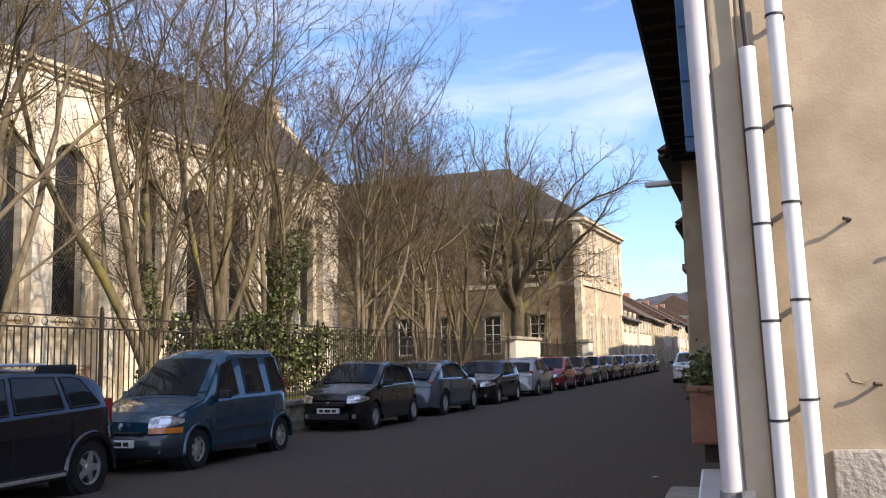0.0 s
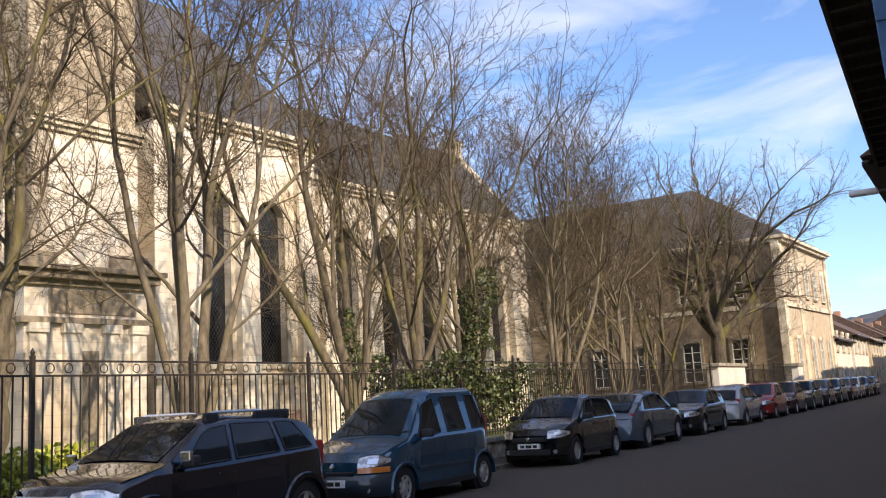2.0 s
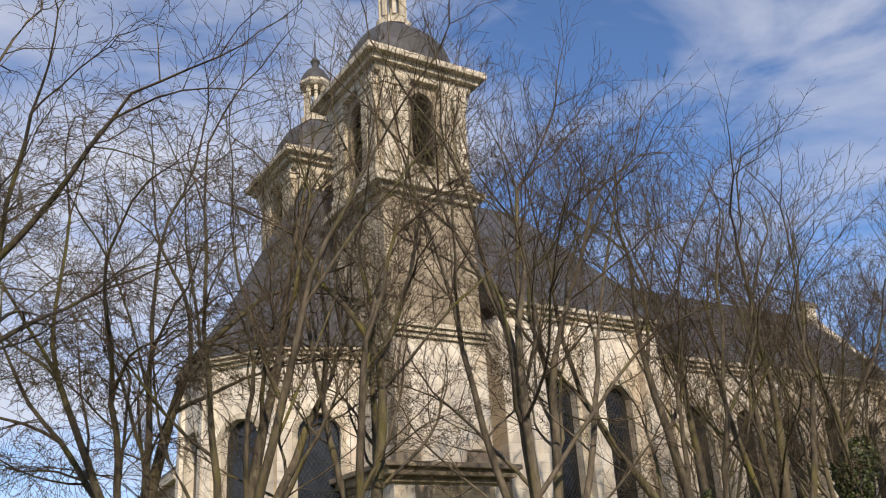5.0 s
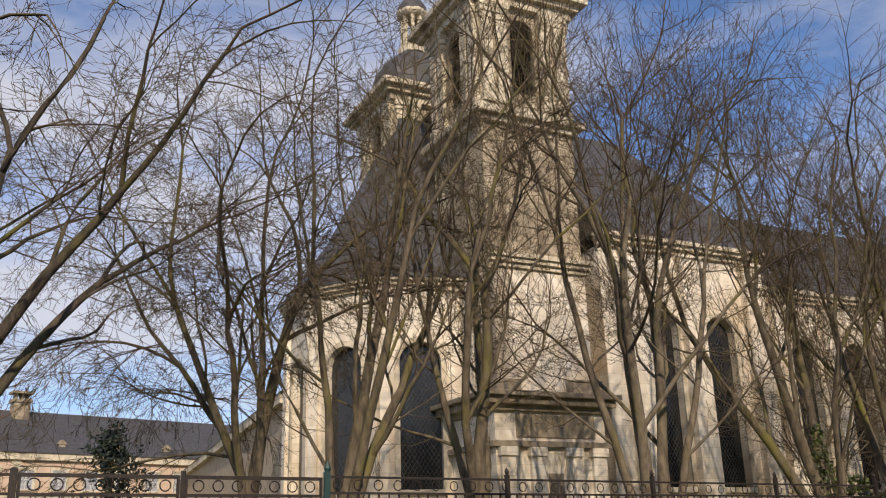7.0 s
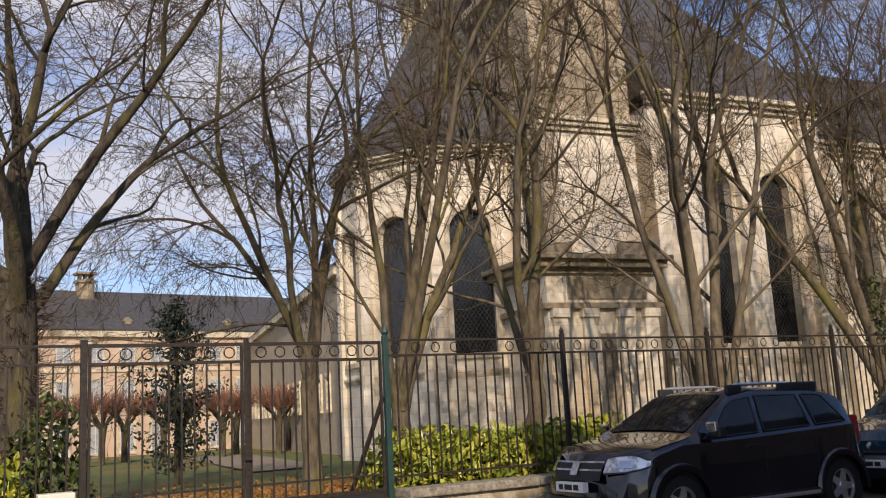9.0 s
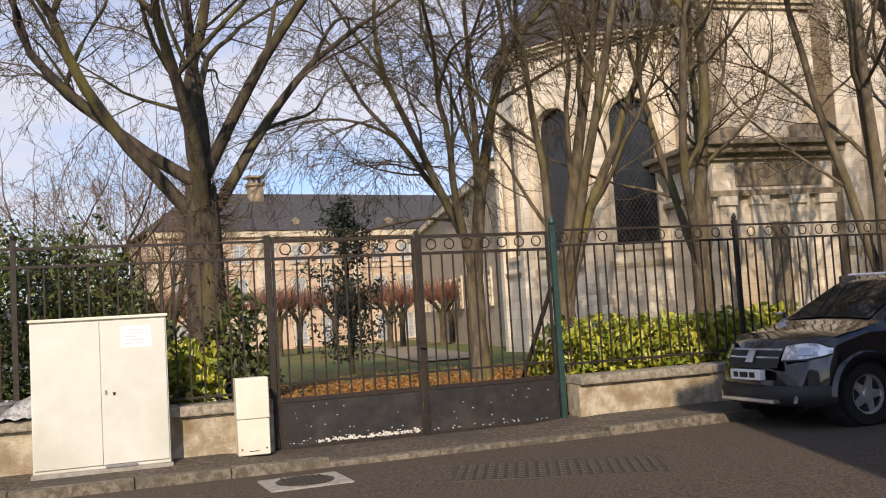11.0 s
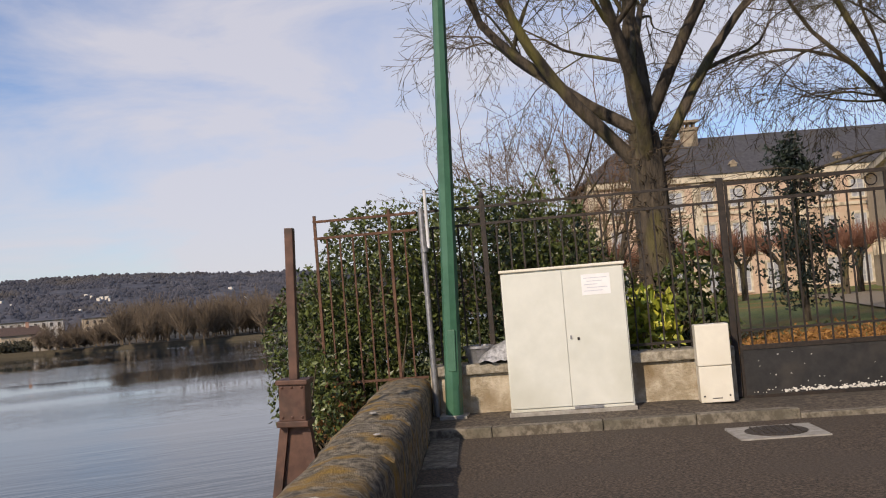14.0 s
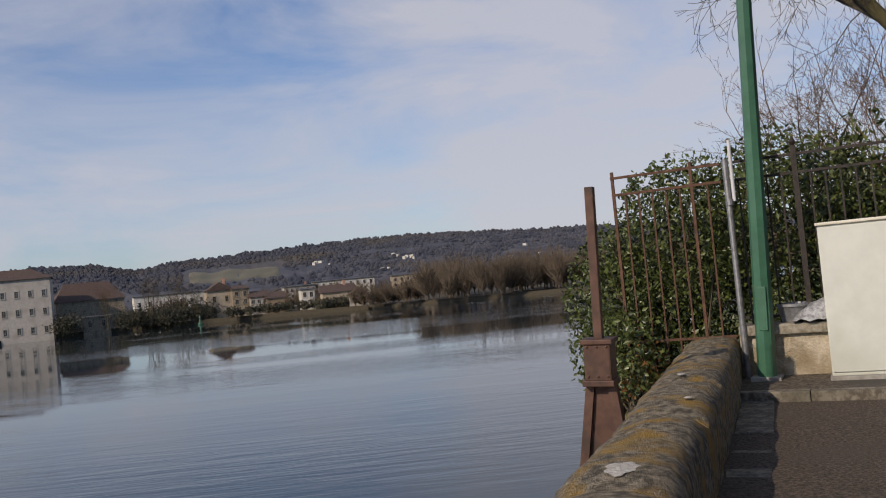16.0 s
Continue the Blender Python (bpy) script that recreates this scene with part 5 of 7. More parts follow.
def fence_run(y0, y1, posts, single_parts, bar=None, low=0.74, material="iron", rings=True):
    z = gz((y0 + y1) / 2)
    for h in (2.43, 2.235, low):
        part("rail", MB().box(FENCE_X - 0.018, FENCE_X + 0.018, y0, y1, z + h - 0.014, z + h + 0.014), M[material], fence)
    for p in posts:
        if material == "rust":
            part("post", MB().box(FENCE_X - 0.016, FENCE_X + 0.016, p - 0.016, p + 0.016, 0.05, 2.5), M[material], fence)
            continue
        part("post", MB().box(FENCE_X - 0.028, FENCE_X + 0.028, p - 0.028, p + 0.028, gz(p) + 0.1, gz(p) + 2.52).turned([(0.02, 2.52), (0.035, 2.56), (0.004, 2.62)], 8, (FENCE_X, p, gz(p))), M[material], fence)
    n = round((y1 - y0) / 0.145)
    for k in range(1, n):
        y = y0 + (y1 - y0) * k / n
        if min((abs(y - p) for p in posts), default=1) < 0.06:
            continue
        if single_parts:
            part("bar", None, None, fence, m=pose(FENCE_X, y, z), mesh=bar or bar_m)
        else:
            far_bars.box(FENCE_X - 0.009, FENCE_X + 0.009, y - 0.009, y + 0.009, z + 0.64, z + 2.25)
    if rings:
        n = round((y1 - y0) / 0.285)
        for k in range(n):
            y = y0 + (y1 - y0) * (k + 0.5) / n
            if single_parts:
                part("ring", None, None, fence, m=pose(FENCE_X, y, z), mesh=ring_m)


POSTS = [5.2, 7.95, 10.72, 13.6, 16.4, 19.2, 22.0, 24.8, 27.6, 30.4, 33.2, 36.0, 38.8, 41.6]
fence_run(-1.75, 1.6, [-1.02], True, rings=False)
fence_run(-3.0, -1.78, [-2.98, -2.1], True, bar_r, 0.55, "rust", rings=False)
fence_run(5.2, 16.4, POSTS[1:4], True)
fence_run(16.4, 27.6, POSTS[4:8], True)
fence_run(27.6, 42.0, POSTS[8:], False)
fence_run(47.3, 61.0, [50, 52.8, 55.6, 58.4], False)
tagged(part("far_bars", far_bars, M["iron"], fence), kind="stuff")
# strut behind a post
part("brace", MB().tube([(FENCE_X - 0.02, 13.55, 0.62), (FENCE_X + 0.02, 13.35, 0.95), (FENCE_X + 0.02, 13.35, 1.35)], 0.03, 6), M["iron"], fence)

gate = thing("iron_gate", "closed double iron gate with black sheet panels", "gate", pose(FENCE_X, 0, 0))
part("hinge_post", MB().box(-0.035, 0.035, 1.58, 1.65, 0.1, 2.50, 0.006), M["iron"], gate)
gp = part("hinge_post", MB().box(-0.035, 0.035, 5.16, 5.23, 0.1, 2.52, 0.006).turned([(0.03, 2.52), (0.05, 2.56), (0.004, 2.66)], 8, (0, 5.2, 0)), M["teal"], gate, "teal-painted post")
part("post_stay", MB().tube([(0, 5.14, 1.75), (-0.55, 4.92, 0.62), (-0.85, 4.80, 0.15)], 0.03, 6), M["iron"], gate)
for a, b in ((1.66, 3.36), (3.42, 5.13)):
    leaf = part("gate_leaf", MB().box(-0.018, 0.018, a, a + 0.03, 0.06, 2.45).box(-0.018, 0.018, b - 0.03, b, 0.06, 2.45)
                .box(-0.019, 0.019, a + 0.03, b - 0.03, 2.41, 2.45).box(-0.019, 0.019, a + 0.03, b - 0.03, 2.21, 2.245).box(-0.019, 0.019, a + 0.03, b - 0.03, 0.60, 0.65).box(-0.019, 0.019, a + 0.03, b - 0.03, 0.06, 0.11), M["iron"], gate)
    part("lower_panel", MB().box(-0.008, 0.008, a + 0.03, b - 0.03, 0.11, 0.60), M["gate_panel"], leaf, "black sheet-steel panel")
    n = round((b - a) / 0.142)
    for k in range(1, n):
        part("gate_bar", MB().box(-0.009, 0.009, -0.009, 0.009, 0.65, 2.21), M["iron"], leaf, m=pose(0, a + (b - a) * k / n, 0))
    part("middle_rail", MB().box(-0.015, 0.015, a + 0.03, b - 0.03, 0.80, 0.825), M["iron"], leaf)
    for k in range(7):
        part("ring", None, None, leaf, m=pose(0, a + 0.16 + k * (b - a - 0.32) / 6, 0), mesh=ring_m)
part("meeting_stile", MB().box(0.019, 0.04, 3.36, 3.42, 0.05, 2.5, 0.005), M["iron"], gate)
part("drop_bolt", MB().tube([(0.055, 3.39, 0.04), (0.055, 3.39, 0.5)], 0.014, 8), M["iron"], gate)
part("lock_case", MB().box(0.04, 0.075, 3.35, 3.43, 1.1, 1.28, 0.005), M["iron"], gate)
chip = MB()
rc = random.Random(4)
for k in range(330):
    y = rc.uniform(2.1, 3.3) if k < 230 else rc.uniform(1.75, 5.0)
    z = 0.125 + abs(rc.gauss(0, 0.02)) if k < 290 else rc.uniform(0.13, 0.55)
    s = rc.uniform(0.003, 0.015) if k < 230 else rc.uniform(0.003, 0.009)
    w = 2 * math.pi * rc.random()
    chip.add([(0.0095 + 0.00002 * k, y + s * 1.5 * math.cos(w + q * 1.05) * rc.uniform(0.6, 1), z + s * 0.8 * math.sin(w + q * 1.05)) for q in range(6)], [tuple(range(6))])
tagged(part("chipped_paint", chip, M["chipped"], gate), "flaked patches of old white paint", kind="stuff")

# white gate wall and pillars further up the fence
ww = thing("white_wall_panel", "white rendered wall with a coping beside the pavement", "wall")
part("wall", MB().box(FENCE_X - 0.25, FENCE_X + 0.25, 42.0, 47.2, 0, 2.45), M["white_wall"], ww)
part("coping", MB().box(FENCE_X - 0.34, FENCE_X + 0.34, 41.9, 47.3, 2.45, 2.6, 0.02), M["cap"], ww)
gpw = thing("gate_pillar", "white stone gate pillar by the lodging", "pillar")
part("shaft", MB().box(FENCE_X - 0.4, FENCE_X + 0.4, 61.0, 62.6, 0, 2.5), M["white_wall"], gpw)
part("cap", MB().box(FENCE_X - 0.48, FENCE_X + 0.48, 60.9, 62.7, 2.5, 2.7, 0.03), M["cap"], gpw)

# ---- cabinets, lamp post, post ----
cab = thing("telecom_cabinet", "large cream steel street cabinet with two doors", "cabinet", pose(-10.12, -0.19, 0.12))
part("body", MB().box(-0.2, 0.17, -0.65, 0.65, 0.03, 1.52, 0.012), M["cream"], cab)
part("plinth", MB().box(-0.22, 0.2, -0.67, 0.67, -0.06, 0.03, 0.006), M["concrete"], cab)
part("roof", MB().box(-0.22, 0.2, -0.665, 0.665, 1.52, 1.55, 0.008), M["offwhite"], cab)
for a, b in ((-0.635, -0.0015), (0.0015, 0.635)):
    d = part("door", MB().box(0.17, 0.188, a, b, 0.07, 1.50, 0.005), M["cream"], cab)
    if a > 0:
        part("latch", MB().box(0.188, 0.2, 0.035, 0.055, 0.77, 0.81, 0.003).turned([(0.012, 0), (0.012, 0.01)], 10, (0, 0, 0)).moved(Matrix.Identity(4)), M["galv"], d)
        part("lock", MB().box(0.188, 0.198, 0.11, 0.135, 0.755, 0.785, 0.004), M["iron"], d)
        nt = part("notice", MB().box(0.1885, 0.1905, 0.20, 0.50, 1.22, 1.44), M["paper"], d, "white paper notice")
        for k in range(5):
            part("text_line", MB().box(0.1906, 0.1912, 0.225 + 0.03 * (k % 2), 0.47 - 0.05 * (k % 3), 1.395 - k * 0.034, 1.403 - k * 0.034), M["ink"], nt)
part("vent_strip", MB().box(0.188, 0.20, 0.02, 0.32, 0.035, 0.065, 0.004), M["galv"], cab)
mb2 = thing("meter_box", "slim off-white plastic meter box against the wall", "meter box", pose(-10.18, 1.32, 0.13, 0, 0, 0))
part("body", MB().box(-0.1, 0.1, -0.17, 0.17, -0.02, 0.36, 0.01), M["offwhite"], mb2)
part("door", MB().box(-0.1, 0.11, -0.175, 0.175, 0.365, 0.80, 0.012), M["offwhite"], mb2)
for q in (-0.13, 0.13):
    part("screw", MB().box(0.1, 0.106, q - 0.008, q + 0.008, 0.04, 0.056), M["black"], mb2)
part("slot", MB().box(0.1, 0.104, -0.05, 0.05, 0.02, 0.028), M["black"], mb2)
lp = thing("street_lamp", "tall green-painted octagonal steel lamp post", "street lamp", pose(-10.17, -1.478, 0.13, -2.4, 0, 0))
part("pole", MB().turned([(0.096, 0.0), (0.094, 1.0), (0.076, 4.0), (0.05, 8.2)], 8), M["green"], lp)
part("base_plate", MB().box(-0.15, 0.15, -0.15, 0.15, -0.03, 0.02, 0.006), M["concrete"], lp)
part("inspection_door", MB().box(0.082, 0.098, -0.04, 0.045, 0.5, 0.95, 0.004), M["green"], lp)
part("arm", MB().tube([(0, 0, 8.15), (0.25, 0.02, 8.5), (1.0, 0.05, 8.65)], 0.035, 8), M["green"], lp)
part("lamp_head", MB().box(0.9, 1.6, -0.05, 0.15, 8.6, 8.72, 0.04), M["galv"], lp)
gpst = thing("sign_post", "thin galvanised steel post by the lamp", "post", pose(-10.26, -1.68, 0.1, 0, 0, 0))
part("tube", MB().tube([(0, 0, 0), (0, -0.01, 2.35)], 0.033, 12), M["galv"], gpst)
part("upper_tube", MB().tube([(0.0, 0.05, 1.9), (0.0, 0.05, 2.55)], 0.02, 10), M["pvc"], gpst)
part("collar", MB().tube([(0, 0, 1.86), (0, 0, 1.92)], 0.045, 12), M["galv"], gpst)

# brown steel mooring post outside the parapet
sp = thing("steel_flood_post", "brown-painted steel post on a riveted bracket over the river", "post", pose(-7.45, -2.46, 0, -2.2, 0, 4))
part("upright", MB().box(-0.045, 0.045, -0.035, 0.035, 0.86, 2.12, 0.006), M["brown_steel"], sp)
br = part("bracket", MB().box(-0.12, 0.12, -0.11, 0.11, 0.54, 0.86, 0.015).box(-0.14, 0.14, -0.13, 0.13, 0.84, 0.88, 0.008).box(-0.14, 0.14, -0.13, 0.13, 0.50, 0.55, 0.008), M["brown_steel"], sp)
for q in (-1, 1):
    part("leg", MB().prism([(-0.05, q * 0.05, 0.52), (0.05, q * 0.05, 0.52), (0.07, q * 0.2, -0.6), (-0.07, q * 0.2, -0.6)], (0, q * 0.07, 0)), M["brown_steel"], sp)
    part("leg_foot", MB().box(-0.07, 0.07, q * 0.2 - 0.08, q * 0.2 + 0.08, -5.2, -0.55), M["brown_steel"], sp)
part("web_plate", MB().prism([(-0.015, -0.06, 0.52), (-0.015, 0.06, 0.52), (-0.015, 0.22, -0.6), (-0.015, -0.22, -0.6)], (0.03, 0, 0)), M["brown_steel"], sp)
for a in (0.58, 0.82):
    for q in (-0.08, 0, 0.08):
        part("rivet", MB().turned([(0.012, 0), (0.012, 0.006), (0.004, 0.01)], 8), M["brown_steel"], br, m=pose(0.12, q, a, 0, 90, 0))

# pot and plastic sheet on the wall
pot = thing("bucket", "grey plastic bucket on the wall", "bucket", pose(-10.52, -1.18, 0.665))
part("body", MB().turned([(0.13, 0), (0.17, 0.17), (0.19, 0.17), (0.19, 0.2), (0.16, 0.2), (0.12, 0.02)], 18), M["galv"], pot, smooth=True)
bag = MB()
rb = np.random.default_rng(2)
for i in range(15):
    for j in range(9):
        a, b = i / 14, j / 8
        bag.v.append((-0.22 + 0.42 * b + 0.03 * noise.noise(Vector((a * 6, b * 6, 1))), -0.34 + 0.62 * a, 0.01 + 0.20 * math.sin(math.pi * a) * math.sin(math.pi * b) + 0.07 * abs(noise.noise(Vector((a * 11, b * 8, 4)))) - 0.05 * abs(noise.noise(Vector((a * 23, b * 17, 9)))) + 0.03))
for i in range(14):
    for j in range(8):
        p = i * 9 + j
        bag.f.append((p, p + 1, p + 10, p + 9))
bg = single("plastic_sheet", bag, M["plastic_bag"], "crumpled clear plastic sheet on the coping", "plastic sheet", smooth="all")
bg.matrix_world = pose(-10.40, -0.85, 0.66)

# ---- parked cars ----
def wheel_meshes(r, spokes, alloy=True):
    t = MB()
    prof = [(r * 0.62, -0.10), (r * 0.93, -0.105), (r, -0.07), (r, 0.07), (r * 0.93, 0.105), (r * 0.62, 0.10)]
    n = 28
    for q, x in prof:
        for k in range(n):
            w = 2 * math.pi * k / n
            t.v.append((x, q * math.cos(w), q * math.sin(w)))
    for i in range(len(prof) - 1):
        for k in range(n):
            p, s = i * n + k, i * n + (k + 1) % n
            t.f.append((p, s, s + n, p + n))
    rim = MB()
    ring = [(0.09, r * 0.64), (0.085, r * 0.56), (0.03, r * 0.54), (-0.05, r * 0.6)]
    for x, q in ring:
        for k in range(n):
            w = 2 * math.pi * k / n
            rim.v.append((x, q * math.cos(w), q * math.sin(w)))
    for i in range(len(ring) - 1):
        for k in range(n):
            p, s = i * n + k, i * n + (k + 1) % n
            rim.f.append((p, s, s + n, p + n))
    for k in range(spokes):
        w = 2 * math.pi * k / spokes
        c, s = math.cos(w), math.sin(w)
        a, b = 0.16 * r, 0.09 * r
        pts = [(0.085, 0.1 * r * c - a * s, 0.1 * r * s + a * c), (0.085, 0.1 * r * c + a * s, 0.1 * r * s - a * c), (0.075, 0.58 * r * c + b * s, 0.58 * r * s - b * c), (0.075, 0.58 * r * c - b * s, 0.58 * r * s + b * c)]
        rim.prism(pts, (-0.03, 0, 0))
    rim.moved(Matrix.Identity(4))
    hub = MB().tube([(0.05, 0, 0), (0.095, 0, 0)], r * 0.17, 12)
    back = MB().tube([(-0.05, 0, 0), (0.0, 0, 0)], r * 0.6, 20)
    return (mesh_of("tyre", t, M["tyre"], True), mesh_of("rim", rim, M["alloy"]), mesh_of("hub_cap", hub, M["alloy"]), mesh_of("brake_disc", back, M["black"]))


def lerp(knots, s):
    return float(np.interp(s, [k[0] for k in knots], [k[1] for k in knots]))


def car(label, col, L, W, top, hood, belt, wb, front, r, m, spokes=5, clear=0.2, windows=(), ws=(), rw=(), tail=(), extras=(), lampz=0.72, group="parked cars", plate=True):
    """A car, nose at y=0 towards -y, length along +y. top: roofline knots (y, z); hood: shoulder line knots; belt: waist height knots."""
    c = thing("car", label, "car", m, group)
    y1, y2 = front, front + wb
    ss = sorted(set([0, 0.03, 0.08, 0.16, 0.28] + [L * k / 30 for k in range(31)] + [y + (r + 0.07) * q for y in (y1, y2) for q in (-1, -0.92, -0.75, -0.5, -0.25, 0, 0.25, 0.5, 0.75, 0.92, 1)] + [L - 0.03, L - 0.1] + [k[0] for k in top]))
    hw = W / 2

    def half(y):
        e = min(y, L - y)
        return hw * (1 - 0.20 * max(0, 1 - e / 0.75) ** 2.2)

    def under(y):
        z = clear + 0.05 * max(0, 1 - min(y, L - y) / 0.4)
        for q in (y1, y2):
            d = abs(y - q)
            if d < r + 0.07:
                z = max(z, r + math.sqrt((r + 0.07) ** 2 - d * d) * 0.97)
        return z

    def section(y):
        w, zt, zs, b = half(y), lerp(top, y), lerp(hood, y), under(y)
        zs = min(zs, zt)
        zm = max(b + 0.02, clear + 0.36)
        zm = min(max(zm, b + 0.01), zs - 0.02)
        inn = min(max((zt - zs) / 0.62, 0), 1)
        rw_ = w * (0.93 - 0.20 * inn)
        return [(0, b), (w * 0.86, b), (w * 0.975, b + 0.012), (w, zm), (w * 0.985, zs - 0.03), (w * 0.955, zs), (rw_ + 0.03 * (1 - inn), zt - 0.05 * inn - 0.012), (rw_ * 0.86, zt), (rw_ * 0.45, zt + 0.022), (0, zt + 0.03)]

    def shaped(p):
        """Rakes and rounds the nose and the tail."""
        x, y, z = p
        a = max(0.0, 1 - y / 0.6) ** 1.5
        b = max(0.0, 1 - (L - y) / 0.6) ** 1.5
        k = (max(z - 0.46, 0) / 0.40) ** 2 * 0.13 + (max(0.40 - z, 0) / 0.25) ** 2 * 0.07
        q = 0.20 * min(abs(x) / (hw * 0.8), 1.1) ** 3
        return (x, y + a * (k + q) - b * (k * 0.4 + q * 0.6), z)

    body = MB()
    rows = [section(y) for y in ss]
    n = len(rows[0])
    for sg in (1, -1):
        o = len(body.v)
        for y, row in zip(ss, rows):
            body.v += [(sg * x, y, z) for x, z in row]
        for i in range(len(ss) - 1):
            for j in range(n - 1):
                p = o + i * n + j
                body.f.append((p, p + 1, p + 1 + n, p + n) if sg > 0 else (p, p + n, p + 1 + n, p + 1))
        for i in (0, len(ss) - 1):
            body.f.append(tuple(o + i * n + j for j in range(n)))
    body.v = [shaped(p) for p in body.v]
    me = mesh_of("body", body, col)
    b = bmesh.new()
    b.from_mesh(me)
    bmesh.ops.remove_doubles(b, verts=b.verts[:], dist=0.0005)
    bmesh.ops.recalc_face_normals(b, faces=b.faces[:])
    b.to_mesh(me)
    b.free()
    me.polygons.foreach_set("use_smooth", [True] * len(me.polygons))
    me.set_sharp_from_angle(angle=radians(38))
    bd = part("body", None, None, c, mesh=me)

    def on_side(sg, y, f):
        """A point of the cabin's side: f from the waist (0) to the roof edge (1)."""
        s = section(y)
        (x0, z0), (x1, z1) = s[5], s[6]
        return Vector((sg * (x0 + (x1 - x0) * f), y, z0 + (z1 - z0) * f)) + Vector((sg * 0.007, 0, 0.003))

    for sg in (1, -1):
        for a0, a1, b0, b1 in windows:      # bottom edge from a0 to a1, top edge from b0 to b1
            g, k = MB(), 6
            for i in range(k + 1):
                for f, (q0, q1) in ((0.05, (a0, a1)), (0.5, ((a0 + b0) / 2, (a1 + b1) / 2)), (0.9, (b0, b1))):
                    g.v.append(tuple(on_side(sg, q0 + (q1 - q0) * i / k, f)))
            for i in range(k):
                for j in (0, 1):
                    p = 3 * i + j
                    g.f.append((p, p + 1, p + 4, p + 3))
            win = part("side_window", g, M["glass_car"], bd, smooth="all")
            k2 = len(g.v) // 3
            rim_ = [Vector(g.v[3 * i]) for i in range(k2)] + [Vector(g.v[3 * (k2 - 1) + 1])] + [Vector(g.v[3 * i + 2]) for i in range(k2 - 1, -1, -1)] + [Vector(g.v[1]), Vector(g.v[0])]
            part("window_seal", MB().tube(rim_, 0.011, 4, caps=False), M["black"], win)
        for i, (a0, a1, b0, b1) in enumerate(windows[:2]):
            y = a1 - 0.16
            s = section(y)
            part("door_handle", MB().box(-0.012, 0.022, -0.09, 0.09, -0.014, 0.014, 0.006), col, bd, m=pose(sg * (s[4][0] + 0.002), y, s[5][1] - 0.12))
            seam = MB()
            yy = a1 + 0.03
            zlo = clear + 0.14
            for q in range(6):
                z0 = zlo + (s[5][1] - zlo) * q / 6
                z1 = zlo + (s[5][1] - zlo) * (q + 1) / 6
                xs0, xs1 = np.interp([z0, z1], [p[1] for p in s[2:6]], [p[0] for p in s[2:6]])
                seam.add([(sg * (xs0 + 0.003), yy, z0), (sg * (xs0 + 0.003), yy + 0.012, z0), (sg * (xs1 + 0.003), yy + 0.012, z1), (sg * (xs1 + 0.003), yy, z1)], [(0, 1, 2, 3)])
            part("door_gap", seam, M["black"], bd)
    for name, (q0, q1) in (("windscreen", ws), ("rear_window", rw)):
        g, k = MB(), 8
        for i in range(k + 1):
            y = q0 + (q1 - q0) * i / k
            s = section(y)
            for f in (-1, -0.5, 0, 0.5, 1):
                x = s[7][0] * 0.98 * f
                z = float(np.interp(abs(x), [s[9][0], s[8][0], s[7][0]], [s[9][1], s[8][1], s[7][1]]))
                g.v.append((x, y + (-0.004 if name == "windscreen" else 0.004), z + 0.009))
        for i in range(k):
            for j in range(4):
                p = 5 * i + j
                g.f.append((p, p + 1, p + 6, p + 5))
        part(name, g, M["glass_car"], bd, smooth="all")
    ty, rm, hb, bk = wheel_meshes(r, spokes)
    for sg in (1, -1):
        for y in (y1, y2):
            w = part("wheel", None, None, c, mesh=ty, m=pose(sg * (hw - 0.115), y, r) @ pose(0, 0, 0, 0, 0, 0 if sg > 0 else 180))
            part("rim", None, None, w, mesh=rm)
            part("hub_cap", None, None, w, mesh=hb)
            part("brake_disc", None, None, w, mesh=bk)
            part("wheel_well", MB().tube([(-0.22, 0, 0), (0.06, 0, 0)], r + 0.055, 20), M["black"], w)
        zl = lampz
        line = [(f * hw, 0.0) for f in (0.50, 0.58, 0.66, 0.74, 0.80)] + [(half(y), y) for y in (0.06, 0.14, 0.24, 0.34)]
        for piece, grow_, out_, lens in (("headlight_seat", 0.018, 0.006, "black"), ("headlight", 0.0, 0.016, "lamp_clear"), ("headlight_bulb", -1.0, 0.022, "chrome")):
            hl = MB()
            use = line if grow_ >= 0 else line[2:5]
            for i, (x, y) in enumerate(use):
                f = i / (len(use) - 1)
                lo_, hi_ = (zl - 0.085 + 0.07 * f * f - grow_, zl + 0.035 + 0.055 * math.sin(math.pi * min(f + 0.15, 1)) + grow_) if grow_ >= 0 else (zl - 0.035, zl + 0.045)
                for z in (lo_, (lo_ + hi_) / 2, hi_):
                    q = shaped((x, y, z))
                    hl.v.append((sg * (q[0] + out_ * 0.8 * f), q[1] - out_ * (1 - f * 0.6), z))
            for i in range(len(use) - 1):
                for j in (0, 1):
                    q = 3 * i + j
                    hl.f.append((q, q + 3, q + 4, q + 1))
            part(piece, hl, M[lens], bd, smooth="all")
        t0, t1 = tail if tail else (0.75, 1.0)
        part("tail_light", MB().box(*sorted((sg * (half(L) + 0.03), sg * (half(L) - 0.14))), L - 0.40, L - 0.20, t0, t1, 0.03), M["lamp_red"], bd)
        yb = windows[0][0] + 0.12
        mr = part("mirror", MB().box(-0.10, 0.10, -0.06, 0.06, -0.06, 0.07, 0.035), M["black"], c, m=pose(sg * (hw + 0.08), yb, lerp(hood, yb) + 0.08))
        part("mirror_foot", MB().box(-0.12 if sg > 0 else 0, 0 if sg > 0 else 0.12, -0.02, 0.02, -0.05, -0.02), M["black"], mr)
